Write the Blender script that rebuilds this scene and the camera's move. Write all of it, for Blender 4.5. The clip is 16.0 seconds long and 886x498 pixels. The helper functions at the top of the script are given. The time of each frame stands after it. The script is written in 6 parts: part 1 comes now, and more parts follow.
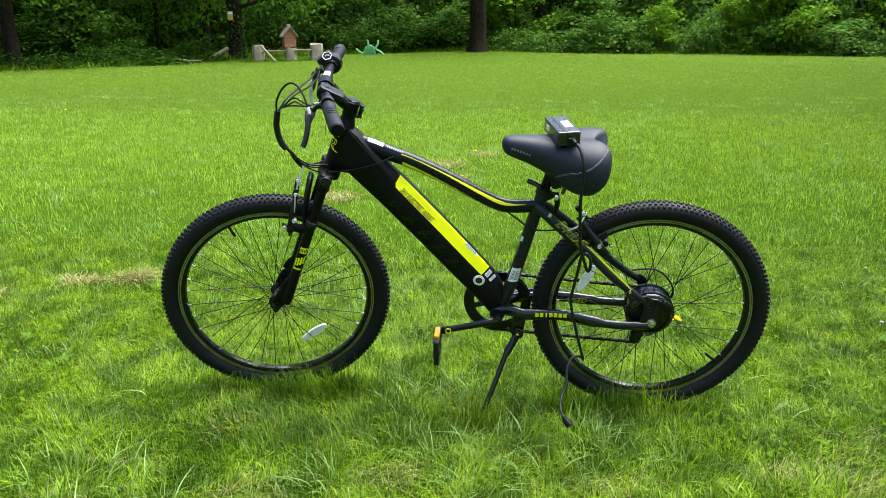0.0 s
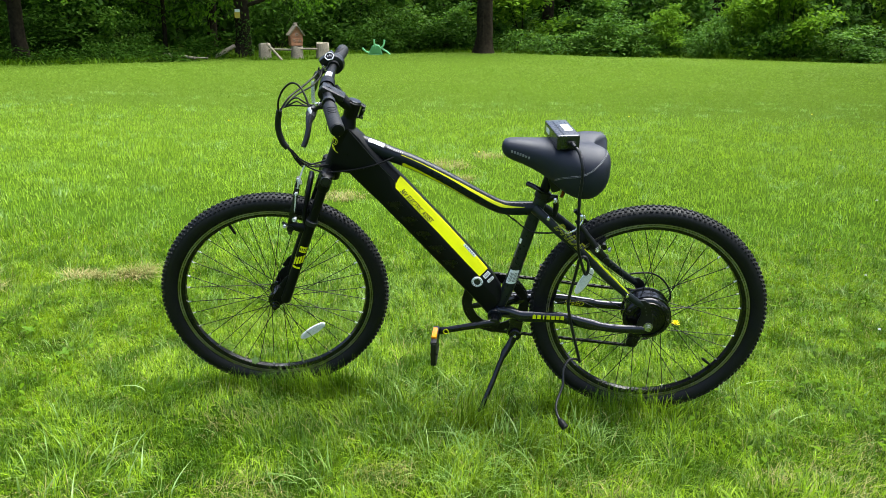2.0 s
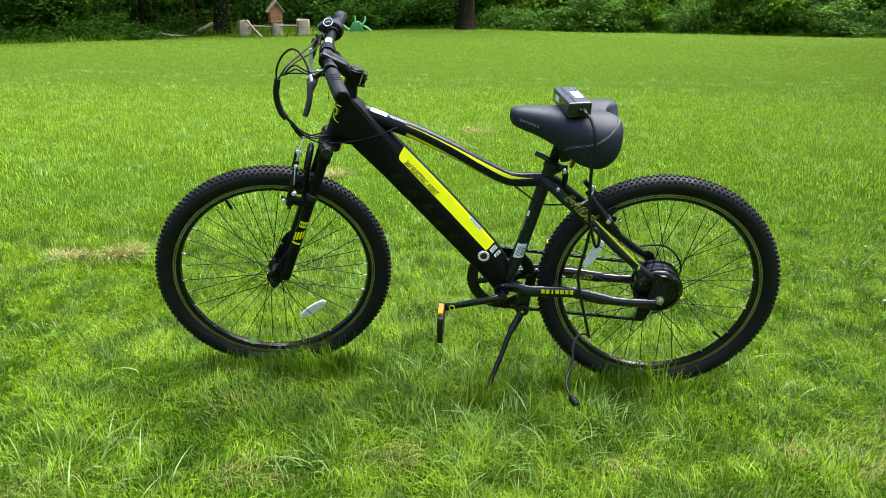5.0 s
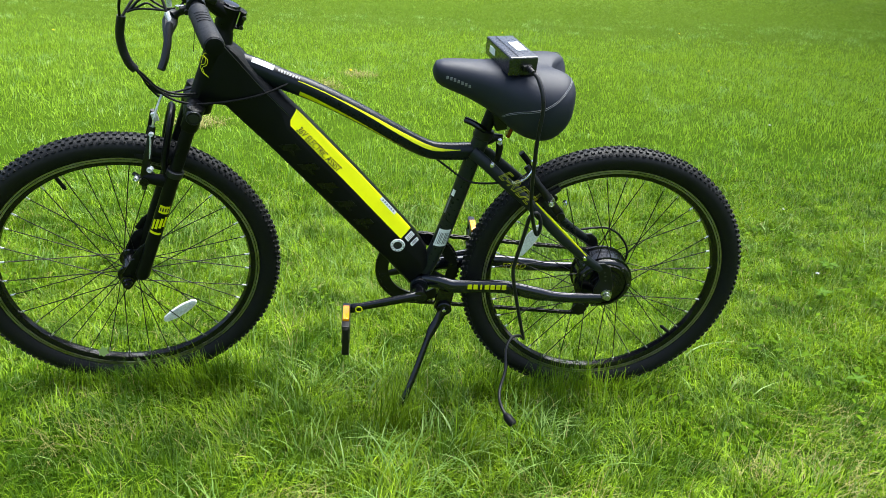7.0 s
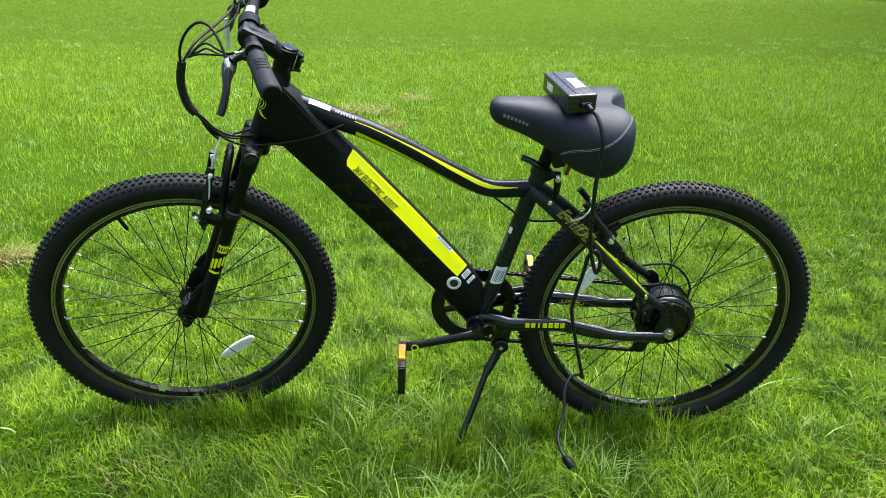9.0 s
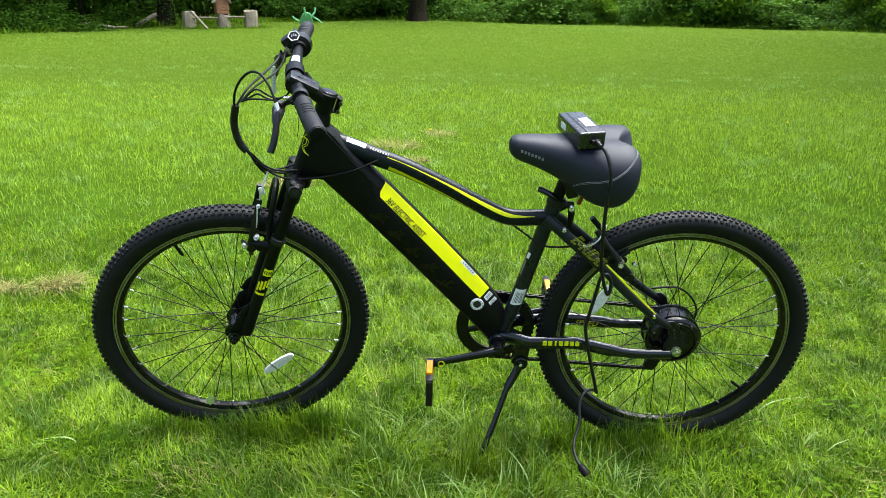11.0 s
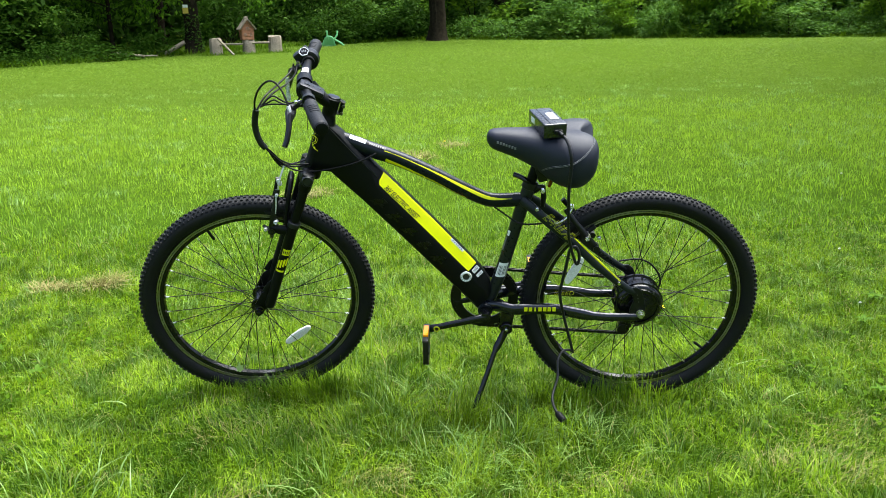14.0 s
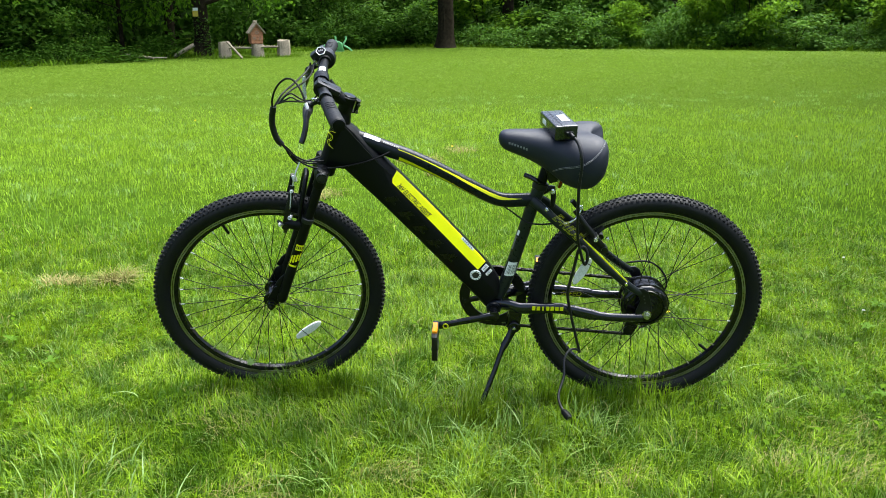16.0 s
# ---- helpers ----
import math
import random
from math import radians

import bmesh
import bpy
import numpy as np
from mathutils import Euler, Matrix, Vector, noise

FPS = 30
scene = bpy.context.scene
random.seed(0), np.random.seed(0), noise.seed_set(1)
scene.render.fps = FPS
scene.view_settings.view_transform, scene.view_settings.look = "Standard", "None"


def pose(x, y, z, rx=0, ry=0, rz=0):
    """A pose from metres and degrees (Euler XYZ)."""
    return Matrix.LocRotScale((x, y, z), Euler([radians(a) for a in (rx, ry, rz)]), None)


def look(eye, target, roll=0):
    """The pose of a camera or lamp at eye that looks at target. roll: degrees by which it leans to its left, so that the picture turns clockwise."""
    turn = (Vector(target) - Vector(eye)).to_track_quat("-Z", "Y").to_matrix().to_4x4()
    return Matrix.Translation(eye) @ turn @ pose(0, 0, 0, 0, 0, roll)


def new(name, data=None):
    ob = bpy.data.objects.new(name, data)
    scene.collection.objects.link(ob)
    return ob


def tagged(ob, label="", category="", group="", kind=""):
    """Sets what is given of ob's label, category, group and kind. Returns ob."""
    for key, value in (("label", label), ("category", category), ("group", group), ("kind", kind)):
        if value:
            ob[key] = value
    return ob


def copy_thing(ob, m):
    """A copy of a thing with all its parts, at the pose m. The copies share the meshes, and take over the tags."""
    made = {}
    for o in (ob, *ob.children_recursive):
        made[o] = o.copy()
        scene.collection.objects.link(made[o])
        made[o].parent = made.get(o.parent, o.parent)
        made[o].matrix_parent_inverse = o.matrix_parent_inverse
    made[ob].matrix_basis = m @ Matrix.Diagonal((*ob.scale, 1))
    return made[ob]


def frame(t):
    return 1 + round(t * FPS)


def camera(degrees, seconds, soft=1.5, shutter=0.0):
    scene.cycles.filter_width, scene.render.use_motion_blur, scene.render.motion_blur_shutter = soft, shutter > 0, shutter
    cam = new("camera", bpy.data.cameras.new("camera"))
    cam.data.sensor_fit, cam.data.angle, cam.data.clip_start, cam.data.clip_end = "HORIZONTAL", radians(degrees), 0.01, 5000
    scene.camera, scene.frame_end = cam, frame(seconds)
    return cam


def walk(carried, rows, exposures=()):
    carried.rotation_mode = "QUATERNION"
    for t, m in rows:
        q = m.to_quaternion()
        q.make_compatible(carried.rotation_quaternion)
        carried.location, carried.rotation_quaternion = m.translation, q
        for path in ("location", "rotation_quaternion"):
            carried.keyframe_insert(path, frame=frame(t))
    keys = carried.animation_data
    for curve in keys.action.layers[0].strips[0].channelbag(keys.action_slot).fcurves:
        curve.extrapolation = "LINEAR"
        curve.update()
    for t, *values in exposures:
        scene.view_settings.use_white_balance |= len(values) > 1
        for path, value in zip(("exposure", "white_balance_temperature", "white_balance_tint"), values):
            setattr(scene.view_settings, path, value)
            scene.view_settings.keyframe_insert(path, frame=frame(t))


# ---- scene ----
cam = camera(57.0, 16.0, soft=0.6)
EYE, TILT = 1.15, -16.0
ROWS = [
    (0, 0.0012, 0.0002, 0.0004, -0.00, 0.00, -0.00),
    (0.5, 0.0017, -0.0127, -0.0012, -0.05, 0.02, -0.99),
    (1, -0.0003, -0.0073, -0.0035, 0.09, -0.04, -1.48),
    (1.5, 0.0076, -0.0091, 0.0020, 0.11, 0.03, -1.19),
    (2, 0.0146, -0.0115, 0.0020, 0.25, 0.03, -0.88),
    (2.5, 0.0237, -0.0125, 0.0011, 0.10, -0.01, -0.85),
    (3, 0.0132, -0.0032, -0.0081, 0.21, -0.02, -0.91),
    (5.3, -0.0819, 0.0958, -0.0042, -1.68, -2.19, 0.06),
    (5.5, -0.1156, 0.1258, 0.0149, -4.69, -3.10, 0.33),
    (6, -0.2052, 0.1914, 0.0407, -8.18, -3.75, 0.95),
    (6.5, -0.1925, 0.3162, 0.0362, -9.57, -5.95, 0.82),
    (7, -0.1091, 0.5140, 0.0823, -9.87, -5.63, -0.17),
    (7.5, -0.0799, 0.5983, 0.0969, -9.83, -6.12, -0.29),
    (8, -0.0944, 0.5809, 0.1086, -9.64, -6.19, -0.15),
    (8.5, -0.0948, 0.5538, 0.1223, -6.48, -6.33, 0.17),
    (9, -0.1099, 0.5405, 0.1277, -6.07, -4.48, 0.26),
    (9.2, -0.1037, 0.5348, 0.1393, -5.93, -4.71, 0.17),
    (11.3, -0.1436, 0.2908, 0.1013, -4.26, -1.97, 0.50),
    (11.5, -0.1578, 0.2329, 0.0913, -4.56, -2.11, 0.99),
    (12, -0.1075, 0.1746, 0.0906, -5.22, -2.06, 1.69),
    (12.5, -0.0270, 0.1076, 0.0570, -5.06, -1.18, 1.64),
    (13, -0.0285, 0.0823, 0.0314, -4.78, -0.92, 1.65),
    (13.5, -0.0451, 0.0682, 0.0250, -3.07, -0.85, 1.73),
    (14, -0.0573, 0.0414, 0.0226, -2.49, -0.80, 1.82),
    (14.5, -0.0596, 0.0206, 0.0047, -2.49, -0.68, 1.65),
    (15, -0.0686, -0.0002, 0.0027, -2.38, -0.50, 1.22),
    (15.5, -0.0727, 0.0003, 0.0028, -2.34, -0.29, 0.96),
    (16, -0.0791, 0.0040, -0.0022, -2.24, -0.28, 0.76),
]
walk(cam, [(t, pose(0, 0, EYE, TILT) @ pose(x, y, z, 90 + pitch, roll, yaw)) for t, x, y, z, yaw, pitch, roll in ROWS],
     exposures=[(0.0, 1.85), (16.0, 1.85)])

# ---- light: bright, thinly clouded sky with a broad soft sun ----
SUN_UP, SUN_FROM = 71.0, -70.0   # degrees above the horizon; degrees from +y towards -x
world = bpy.data.worlds.new("sky")
scene.world = world
world.use_nodes = True
wn = world.node_tree
sky = wn.nodes.new("ShaderNodeTexSky")
sky.sky_type, sky.sun_disc = "NISHITA", False
sky.sun_elevation, sky.sun_rotation = radians(SUN_UP), radians(-SUN_FROM)
sky.air_density, sky.dust_density, sky.ozone_density = 1.0, 4.0, 1.0
wn.links.new(sky.outputs[0], wn.nodes["Background"].inputs[0])
wn.nodes["Background"].inputs[1].default_value = 0.1
sun = new("sun", bpy.data.lights.new("sun", "SUN"))
sun.data.energy, sun.data.angle, sun.data.color = 3.9, radians(60), (0.94, 0.985, 0.99)
sun.matrix_world = look((-math.sin(radians(SUN_FROM)) * math.cos(radians(SUN_UP)) * 50,
                         math.cos(radians(SUN_FROM)) * math.cos(radians(SUN_UP)) * 50, math.sin(radians(SUN_UP)) * 50), (0, 0, 0))


# ---- materials ----
def material(name):
    m = bpy.data.materials.new(name)
    m.use_nodes = True
    return m, m.node_tree.nodes, m.node_tree.links, m.node_tree.nodes["Principled BSDF"]


def surface(name, colour, rough=0.5, metal=0.0, scale=40.0, vary=0.15, bump=0.0, bump_scale=200.0, coat=0.0, spec=0.5, rough_vary=0.15):
    """A painted, moulded or metal surface with two scales of variation in colour and gloss, and fine relief."""
    m, n, l, b = material(name)
    tc = n.new("ShaderNodeTexCoord")
    big, fine = n.new("ShaderNodeTexNoise"), n.new("ShaderNodeTexNoise")
    big.inputs["Scale"].default_value, fine.inputs["Scale"].default_value = scale * 0.2, scale * 4
    big.inputs["Detail"].default_value = fine.inputs["Detail"].default_value = 4
    for t in (big, fine):
        l.new(tc.outputs["Object"], t.inputs["Vector"])
    mix = n.new("ShaderNodeMix")
    mix.data_type = "RGBA"
    both = n.new("ShaderNodeMath")
    both.operation = "ADD"
    l.new(big.outputs[0], both.inputs[0]), l.new(fine.outputs[0], both.inputs[1])
    half = n.new("ShaderNodeMapRange")
    half.inputs[1].default_value, half.inputs[2].default_value = 0.7, 1.3
    l.new(both.outputs[0], half.inputs[0])
    l.new(half.outputs[0], mix.inputs[0])
    mix.inputs[6].default_value = (*[c * (1 - vary) for c in colour], 1)
    mix.inputs[7].default_value = (*[min(1, c * (1 + vary)) for c in colour], 1)
    l.new(mix.outputs[2], b.inputs["Base Color"])
    r = n.new("ShaderNodeMapRange")
    r.inputs[3].default_value, r.inputs[4].default_value = max(0.03, rough - rough_vary), min(1, rough + rough_vary)
    l.new(half.outputs[0], r.inputs[0])
    l.new(r.outputs[0], b.inputs["Roughness"])
    b.inputs["Metallic"].default_value = metal
    b.inputs["Coat Weight"].default_value = coat
    b.inputs["Specular IOR Level"].default_value = spec
    if bump:
        t = n.new("ShaderNodeTexNoise")
        t.inputs["Scale"].default_value, t.inputs["Detail"].default_value = bump_scale, 3
        l.new(tc.outputs["Object"], t.inputs["Vector"])
        bp = n.new("ShaderNodeBump")
        bp.inputs["Strength"].default_value, bp.inputs["Distance"].default_value = bump, 0.002
        l.new(t.outputs[0], bp.inputs["Height"])
        l.new(bp.outputs[0], b.inputs["Normal"])
    return m


def foliage(name, dark, light, patch_dark, patch_scale=0.6, through_light=0.4, rough=0.45, patch=0.5, gloss=0.3, tuft=0.0, tuft_scale=9.0):
    """Leaves or blades: each island has its own tint, with broad patches over them; some light passes through."""
    m, n, l, b = material(name)
    geo, tc = n.new("ShaderNodeNewGeometry"), n.new("ShaderNodeTexCoord")
    mix = n.new("ShaderNodeMix")
    mix.data_type = "RGBA"
    l.new(geo.outputs["Random Per Island"], mix.inputs[0])
    mix.inputs[6].default_value, mix.inputs[7].default_value = (*dark, 1), (*light, 1)
    patches = n.new("ShaderNodeTexNoise")
    patches.inputs["Scale"].default_value, patches.inputs["Detail"].default_value = patch_scale, 5
    l.new(geo.outputs["Position"], patches.inputs["Vector"])
    ramp = n.new("ShaderNodeMapRange")
    ramp.inputs[1].default_value, ramp.inputs[2].default_value = 0.42, 0.66
    ramp.inputs[4].default_value = patch
    l.new(patches.outputs[0], ramp.inputs[0])
    mix2 = n.new("ShaderNodeMix")
    mix2.data_type = "RGBA"
    l.new(ramp.outputs[0], mix2.inputs[0])
    l.new(mix.outputs[2], mix2.inputs[6])
    mix2.inputs[7].default_value = (*patch_dark, 1)
    tone = mix2.outputs[2]
    if tuft:
        # small tufts of darker, bluer green
        tn = n.new("ShaderNodeTexNoise")
        tn.inputs["Scale"].default_value, tn.inputs["Detail"].default_value = tuft_scale, 3
        l.new(geo.outputs["Position"], tn.inputs["Vector"])
        tm = n.new("ShaderNodeMapRange")
        tm.inputs[1].default_value, tm.inputs[2].default_value = 0.38, 0.62
        tm.inputs[3].default_value, tm.inputs[4].default_value = tuft, 0.0
        l.new(tn.outputs[0], tm.inputs[0])
        mix3 = n.new("ShaderNodeMix")
        mix3.data_type = "RGBA"
        l.new(tm.outputs[0], mix3.inputs[0])
        l.new(tone, mix3.inputs[6])
        mix3.inputs[7].default_value = (*dark, 1)
        tone = mix3.outputs[2]
    l.new(tone, b.inputs["Base Color"])
    b.inputs["Roughness"].default_value = rough
    b.inputs["Specular IOR Level"].default_value = gloss
    tr = n.new("ShaderNodeBsdfTranslucent")
    l.new(tone, tr.inputs["Color"])
    sh = n.new("ShaderNodeMixShader")
    sh.inputs[0].default_value = through_light
    l.new(b.outputs[0], sh.inputs[1]), l.new(tr.outputs[0], sh.inputs[2])
    l.new(sh.outputs[0], n["Material Output"].inputs[0])
    return m


FRAME = surface("gloss_charcoal_paint", (0.0046, 0.0066, 0.0100), 0.30, 0.0, 30, 0.25, 0.02, 900, spec=0.20, coat=0.03, rough_vary=0.07)
SATIN = surface("satin_charcoal_paint", (0.0085, 0.0118, 0.0128), 0.36, 0.0, 30, 0.25, 0.03, 900, spec=0.28)
MATTE = surface("matte_black_paint", (0.0017, 0.00205, 0.00278), 0.42, 0.0, 30, 0.2, 0.04, 900, spec=0.16)
GLOSS = surface("gloss_black_paint", (0.0024, 0.0027, 0.0037), 0.19, 0.0, 30, 0.2, coat=0.15, spec=0.34, rough_vary=0.08)
GREYMARK = surface("dark_grey_decal", (0.0022, 0.0022, 0.0025), 0.25, 0.0, 30, 0.1, spec=0.3)
RUBBER = surface("tyre_rubber", (0.00364, 0.00416, 0.00514), 0.6, 0.0, 60, 0.3, 0.25, 400, spec=0.25)
GRIP = surface("grip_rubber", (0.0042, 0.0046, 0.0065), 0.6, 0.0, 60, 0.2, 0.08, 900, spec=0.28)
PLASTIC = surface("black_plastic", (0.00292, 0.00324, 0.00423), 0.38, 0.0, 50, 0.2, 0.1, 800, spec=0.35)
CABLE = surface("cable_sheath", (0.0035, 0.0036, 0.0042), 0.5, 0.0, 50, 0.2, spec=0.16)
CORD = surface("charger_cord", (0.006, 0.0062, 0.008), 0.4, 0.0, 50, 0.2, spec=0.3)
LEATHER = surface("saddle_vinyl", (0.0055, 0.0078, 0.0175), 0.58, 0.0, 40, 0.12, 0.06, 900, spec=0.4, rough_vary=0.06)
STITCH = surface("grey_thread", (0.16, 0.164, 0.176), 0.7, 0.0, 60, 0.1)
ALU = surface("bare_aluminium", (0.496, 0.496, 0.48), 0.3, 1.0, 60, 0.12)
TRACK = surface("brake_track", (0.288, 0.28, 0.248), 0.42, 1.0, 80, 0.2)
STEEL = surface("dark_steel", (0.09, 0.09, 0.095), 0.38, 1.0, 80, 0.3)
CHAIN = surface("oiled_chain", (0.035, 0.034, 0.034), 0.45, 1.0, 80, 0.3)
CHROME = surface("bright_steel", (0.7, 0.7, 0.72), 0.2, 1.0, 80, 0.1)
SPOKE = surface("black_spoke", (0.0045, 0.0045, 0.00487), 0.5, 0.0, 80, 0.2, spec=0.2)
YELLOW = surface("yellow_vinyl", (0.93, 0.93, 0.0), 0.42, 0.0, 20, 0.03, spec=0.3)
YELDECAL = surface("yellow_decal", (0.66, 0.69, 0.004), 0.4, 0.0, 20, 0.05, spec=0.3)
DIM = surface("dull_yellow_line", (0.34, 0.37, 0.004), 0.4, 0.0, 20, 0.08, spec=0.3)
INK = surface("black_ink", (0.012, 0.012, 0.012), 0.5, 0.0, 20, 0.1)
WHITE = surface("white_label", (0.78, 0.79, 0.80), 0.45, 0.0, 30, 0.08)
BARS = surface("grey_print", (0.16, 0.16, 0.17), 0.5, 0.0, 30, 0.1)
ORANGE = surface("amber_reflector", (0.68, 0.24, 0.0064), 0.2, 0.0, 120, 0.1, 0.2, 500, coat=0.4)
REDLENS = surface("red_reflector", (0.16, 0.012, 0.006), 0.2, 0.0, 120, 0.1, 0.2, 500, coat=0.4)
REFLECT = surface("clear_reflector", (0.76, 0.77, 0.76), 0.3, 0.0, 60, 0.2, 0.25, 300, coat=0.2)
LEVER = surface("grey_lever", (0.022, 0.023, 0.026), 0.4, 0.5, 60, 0.2)
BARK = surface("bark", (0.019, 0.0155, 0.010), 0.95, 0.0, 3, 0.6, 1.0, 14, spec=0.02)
OLDWOOD = surface("weathered_wood", (0.20, 0.17, 0.13), 0.9, 0.0, 9, 0.5, 1.0, 30, spec=0.08)
REDWOOD = surface("reddish_board", (0.26, 0.12, 0.07), 0.9, 0.0, 6, 0.45, 0.8, 40, spec=0.1)
TOYGREEN = surface("pale_green_plastic", (0.16, 0.46, 0.2), 0.5, 0.0, 10, 0.15)
SIGN = surface("yellow_sign", (0.496, 0.36, 0.04), 0.5, 0.0, 10, 0.1)
STRAW = foliage("dry_straw", (0.17, 0.15, 0.04), (0.40, 0.36, 0.14), (0.18, 0.20, 0.04), 6, 0.3, 0.7)
GRASS = foliage("grass_blades", (0.020, 0.066, 0.002), (0.335, 0.525, 0.020), (0.270, 0.385, 0.014), 0.9, 0.42, 0.42, 0.5, gloss=0.18, tuft=0.78, tuft_scale=7)
LONG = foliage("long_pale_blades", (0.08, 0.19, 0.014), (0.28, 0.42, 0.11), (0.17, 0.30, 0.045), 2.0, 0.4, 0.42, gloss=0.3)
BROAD = foliage("broad_pale_blades", (0.13, 0.24, 0.040), (0.30, 0.43, 0.15), (0.20, 0.32, 0.08), 2.0, 0.35, 0.4, gloss=0.4)
CLOVER = foliage("weed_leaves", (0.04, 0.09, 0.002), (0.10, 0.19, 0.005), (0.06, 0.12, 0.004), 2.0, 0.35, 0.6, gloss=0.05)
SHRUB = foliage("shrub_leaves", (0.026, 0.084, 0.007), (0.105, 0.215, 0.018), (0.036, 0.10, 0.010), 0.5, 0.4, 0.6, gloss=0.12)
CANOPY = foliage("tree_leaves", (0.035, 0.105, 0.005), (0.12, 0.255, 0.013), (0.05, 0.13, 0.007), 0.25, 0.55, 0.6, gloss=0.05)
# darker copy of the shrub leaves, with the wood's shade put into the colour
UNDER = foliage("shade_dark_leaves", (0.012, 0.036, 0.003), (0.036, 0.088, 0.006), (0.015, 0.042, 0.004), 0.3, 0.3, 0.7, gloss=0.03)
PETAL = surface("yellow_petals", (0.8, 0.62, 0.01), 0.6, 0.0, 200, 0.1)
PALEPETAL = surface("white_petals", (0.56, 0.56, 0.528), 0.7, 0.0, 200, 0.1)

SHINE = surface("shiny_black_enamel", (0.0034, 0.0046, 0.0075), 0.16, 0.0, 30, 0.2, coat=0.25, spec=0.42, rough_vary=0.06)

CASE = surface("glossy_black_case", (0.006, 0.006, 0.00675), 0.28, 0.0, 50, 0.2, 0.1, 900, spec=0.7, coat=0.3, rough_vary=0.08)

# grass copy for distance: lit and shaded blades evened out, haze put in colour
LAWNFAR = foliage("evened_far_grass", (0.098, 0.168, 0.014), (0.114, 0.190, 0.018), (0.120, 0.184, 0.021), 0.30, 0.5, 0.7, 0.7, gloss=0.12, tuft=0.25, tuft_scale=1.0)

SHRUBLIGHT = foliage("young_leaves", (0.065, 0.15, 0.006), (0.15, 0.28, 0.014), (0.09, 0.19, 0.01), 0.5, 0.45, 0.6, gloss=0.06)

BRIGHT = surface("zinc_plated", (0.62, 0.63, 0.65), 0.35, 0.35, 80, 0.1)

# the patch colour paints a slight bluish sky sheen over the mid lawn
GRASSMID = foliage("mid_grass_blades", (0.097, 0.180, 0.008), (0.360, 0.545, 0.036), (0.250, 0.410, 0.050), 1.4, 0.46, 0.5, 0.55, gloss=0.14, tuft=0.3, tuft_scale=5)

WEED = foliage("broad_weed_leaves", (0.045, 0.115, 0.006), (0.095, 0.19, 0.012), (0.07, 0.15, 0.010), 4.0, 0.35, 0.5, gloss=0.1)


def lawn_soil():
    m, n, l, b = material("lawn_ground")
    geo = n.new("ShaderNodeNewGeometry")
    fine, mid, big = [n.new("ShaderNodeTexNoise") for _ in range(3)]
    for t, s, d in ((fine, 60, 5), (mid, 5, 5), (big, 0.35, 4)):
        t.inputs["Scale"].default_value, t.inputs["Detail"].default_value = s, d
        l.new(geo.outputs["Position"], t.inputs["Vector"])
    ramp = n.new("ShaderNodeValToRGB")
    ramp.color_ramp.elements[0].position, ramp.color_ramp.elements[0].color = 0.35, (0.008, 0.019, 0.002, 1)
    ramp.color_ramp.elements[1].position, ramp.color_ramp.elements[1].color = 0.68, (0.036, 0.082, 0.004, 1)
    add = n.new("ShaderNodeMix")
    add.data_type = "FLOAT"
    add.inputs[0].default_value = 0.45
    l.new(fine.outputs[0], add.inputs[2]), l.new(mid.outputs[0], add.inputs[3])
    l.new(add.outputs[0], ramp.inputs[0])
    mix = n.new("ShaderNodeMix")
    mix.data_type = "RGBA"
    r = n.new("ShaderNodeMapRange")
    r.inputs[1].default_value, r.inputs[2].default_value, r.inputs[4].default_value = 0.4, 0.65, 0.45
    l.new(big.outputs[0], r.inputs[0]), l.new(r.outputs[0], mix.inputs[0])
    l.new(ramp.outputs[0], mix.inputs[6])
    mix.inputs[7].default_value = (0.04, 0.078, 0.005, 1)
    # from 3 to 8 m the colour is lightened, lifting shaded gaps between blades
    where, far_lift, both = n.new("ShaderNodeSeparateXYZ"), n.new("ShaderNodeMix"), n.new("ShaderNodeMapRange")
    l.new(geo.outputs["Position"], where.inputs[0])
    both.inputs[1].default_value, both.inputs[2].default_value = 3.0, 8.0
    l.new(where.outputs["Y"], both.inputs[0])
    far_lift.data_type = "RGBA"
    l.new(both.outputs[0], far_lift.inputs[0])
    l.new(mix.outputs[2], far_lift.inputs[6])
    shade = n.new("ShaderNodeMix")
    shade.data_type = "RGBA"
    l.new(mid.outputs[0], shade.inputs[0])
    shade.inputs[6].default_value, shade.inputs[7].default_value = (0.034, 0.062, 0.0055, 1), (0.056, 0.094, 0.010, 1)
    l.new(shade.outputs[2], far_lift.inputs[7])
    l.new(far_lift.outputs[2], b.inputs["Base Color"])
    b.inputs["Roughness"].default_value = 1.0
    b.inputs["Specular IOR Level"].default_value = 0.0
    bp = n.new("ShaderNodeBump")
    bp.inputs["Strength"].default_value, bp.inputs["Distance"].default_value = 0.8, 0.02
    l.new(add.outputs[0], bp.inputs["Height"])
    l.new(bp.outputs[0], b.inputs["Normal"])
    return m


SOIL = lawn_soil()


# ---- mesh helpers ----
def part(name, bm, mat, parent, label="", smooth=True):
    """One bmesh as one mesh object under a thing or a part."""
    me = bpy.data.meshes.new(name)
    bmesh.ops.recalc_face_normals(bm, faces=bm.faces)
    bm.to_mesh(me)
    bm.free()
    me.materials.append(mat)
    if smooth:
        me.polygons.foreach_set("use_smooth", [True] * len(me.polygons))
        me.set_sharp_from_angle(angle=radians(38))
    ob = new(name, me)
    if parent:
        ob.parent = parent
    return tagged(ob, label)


def empty(name, m, parent=None):
    ob = new(name)
    ob.matrix_basis = m
    ob.empty_display_size = 0.05
    if parent:
        ob.parent = parent
    return ob


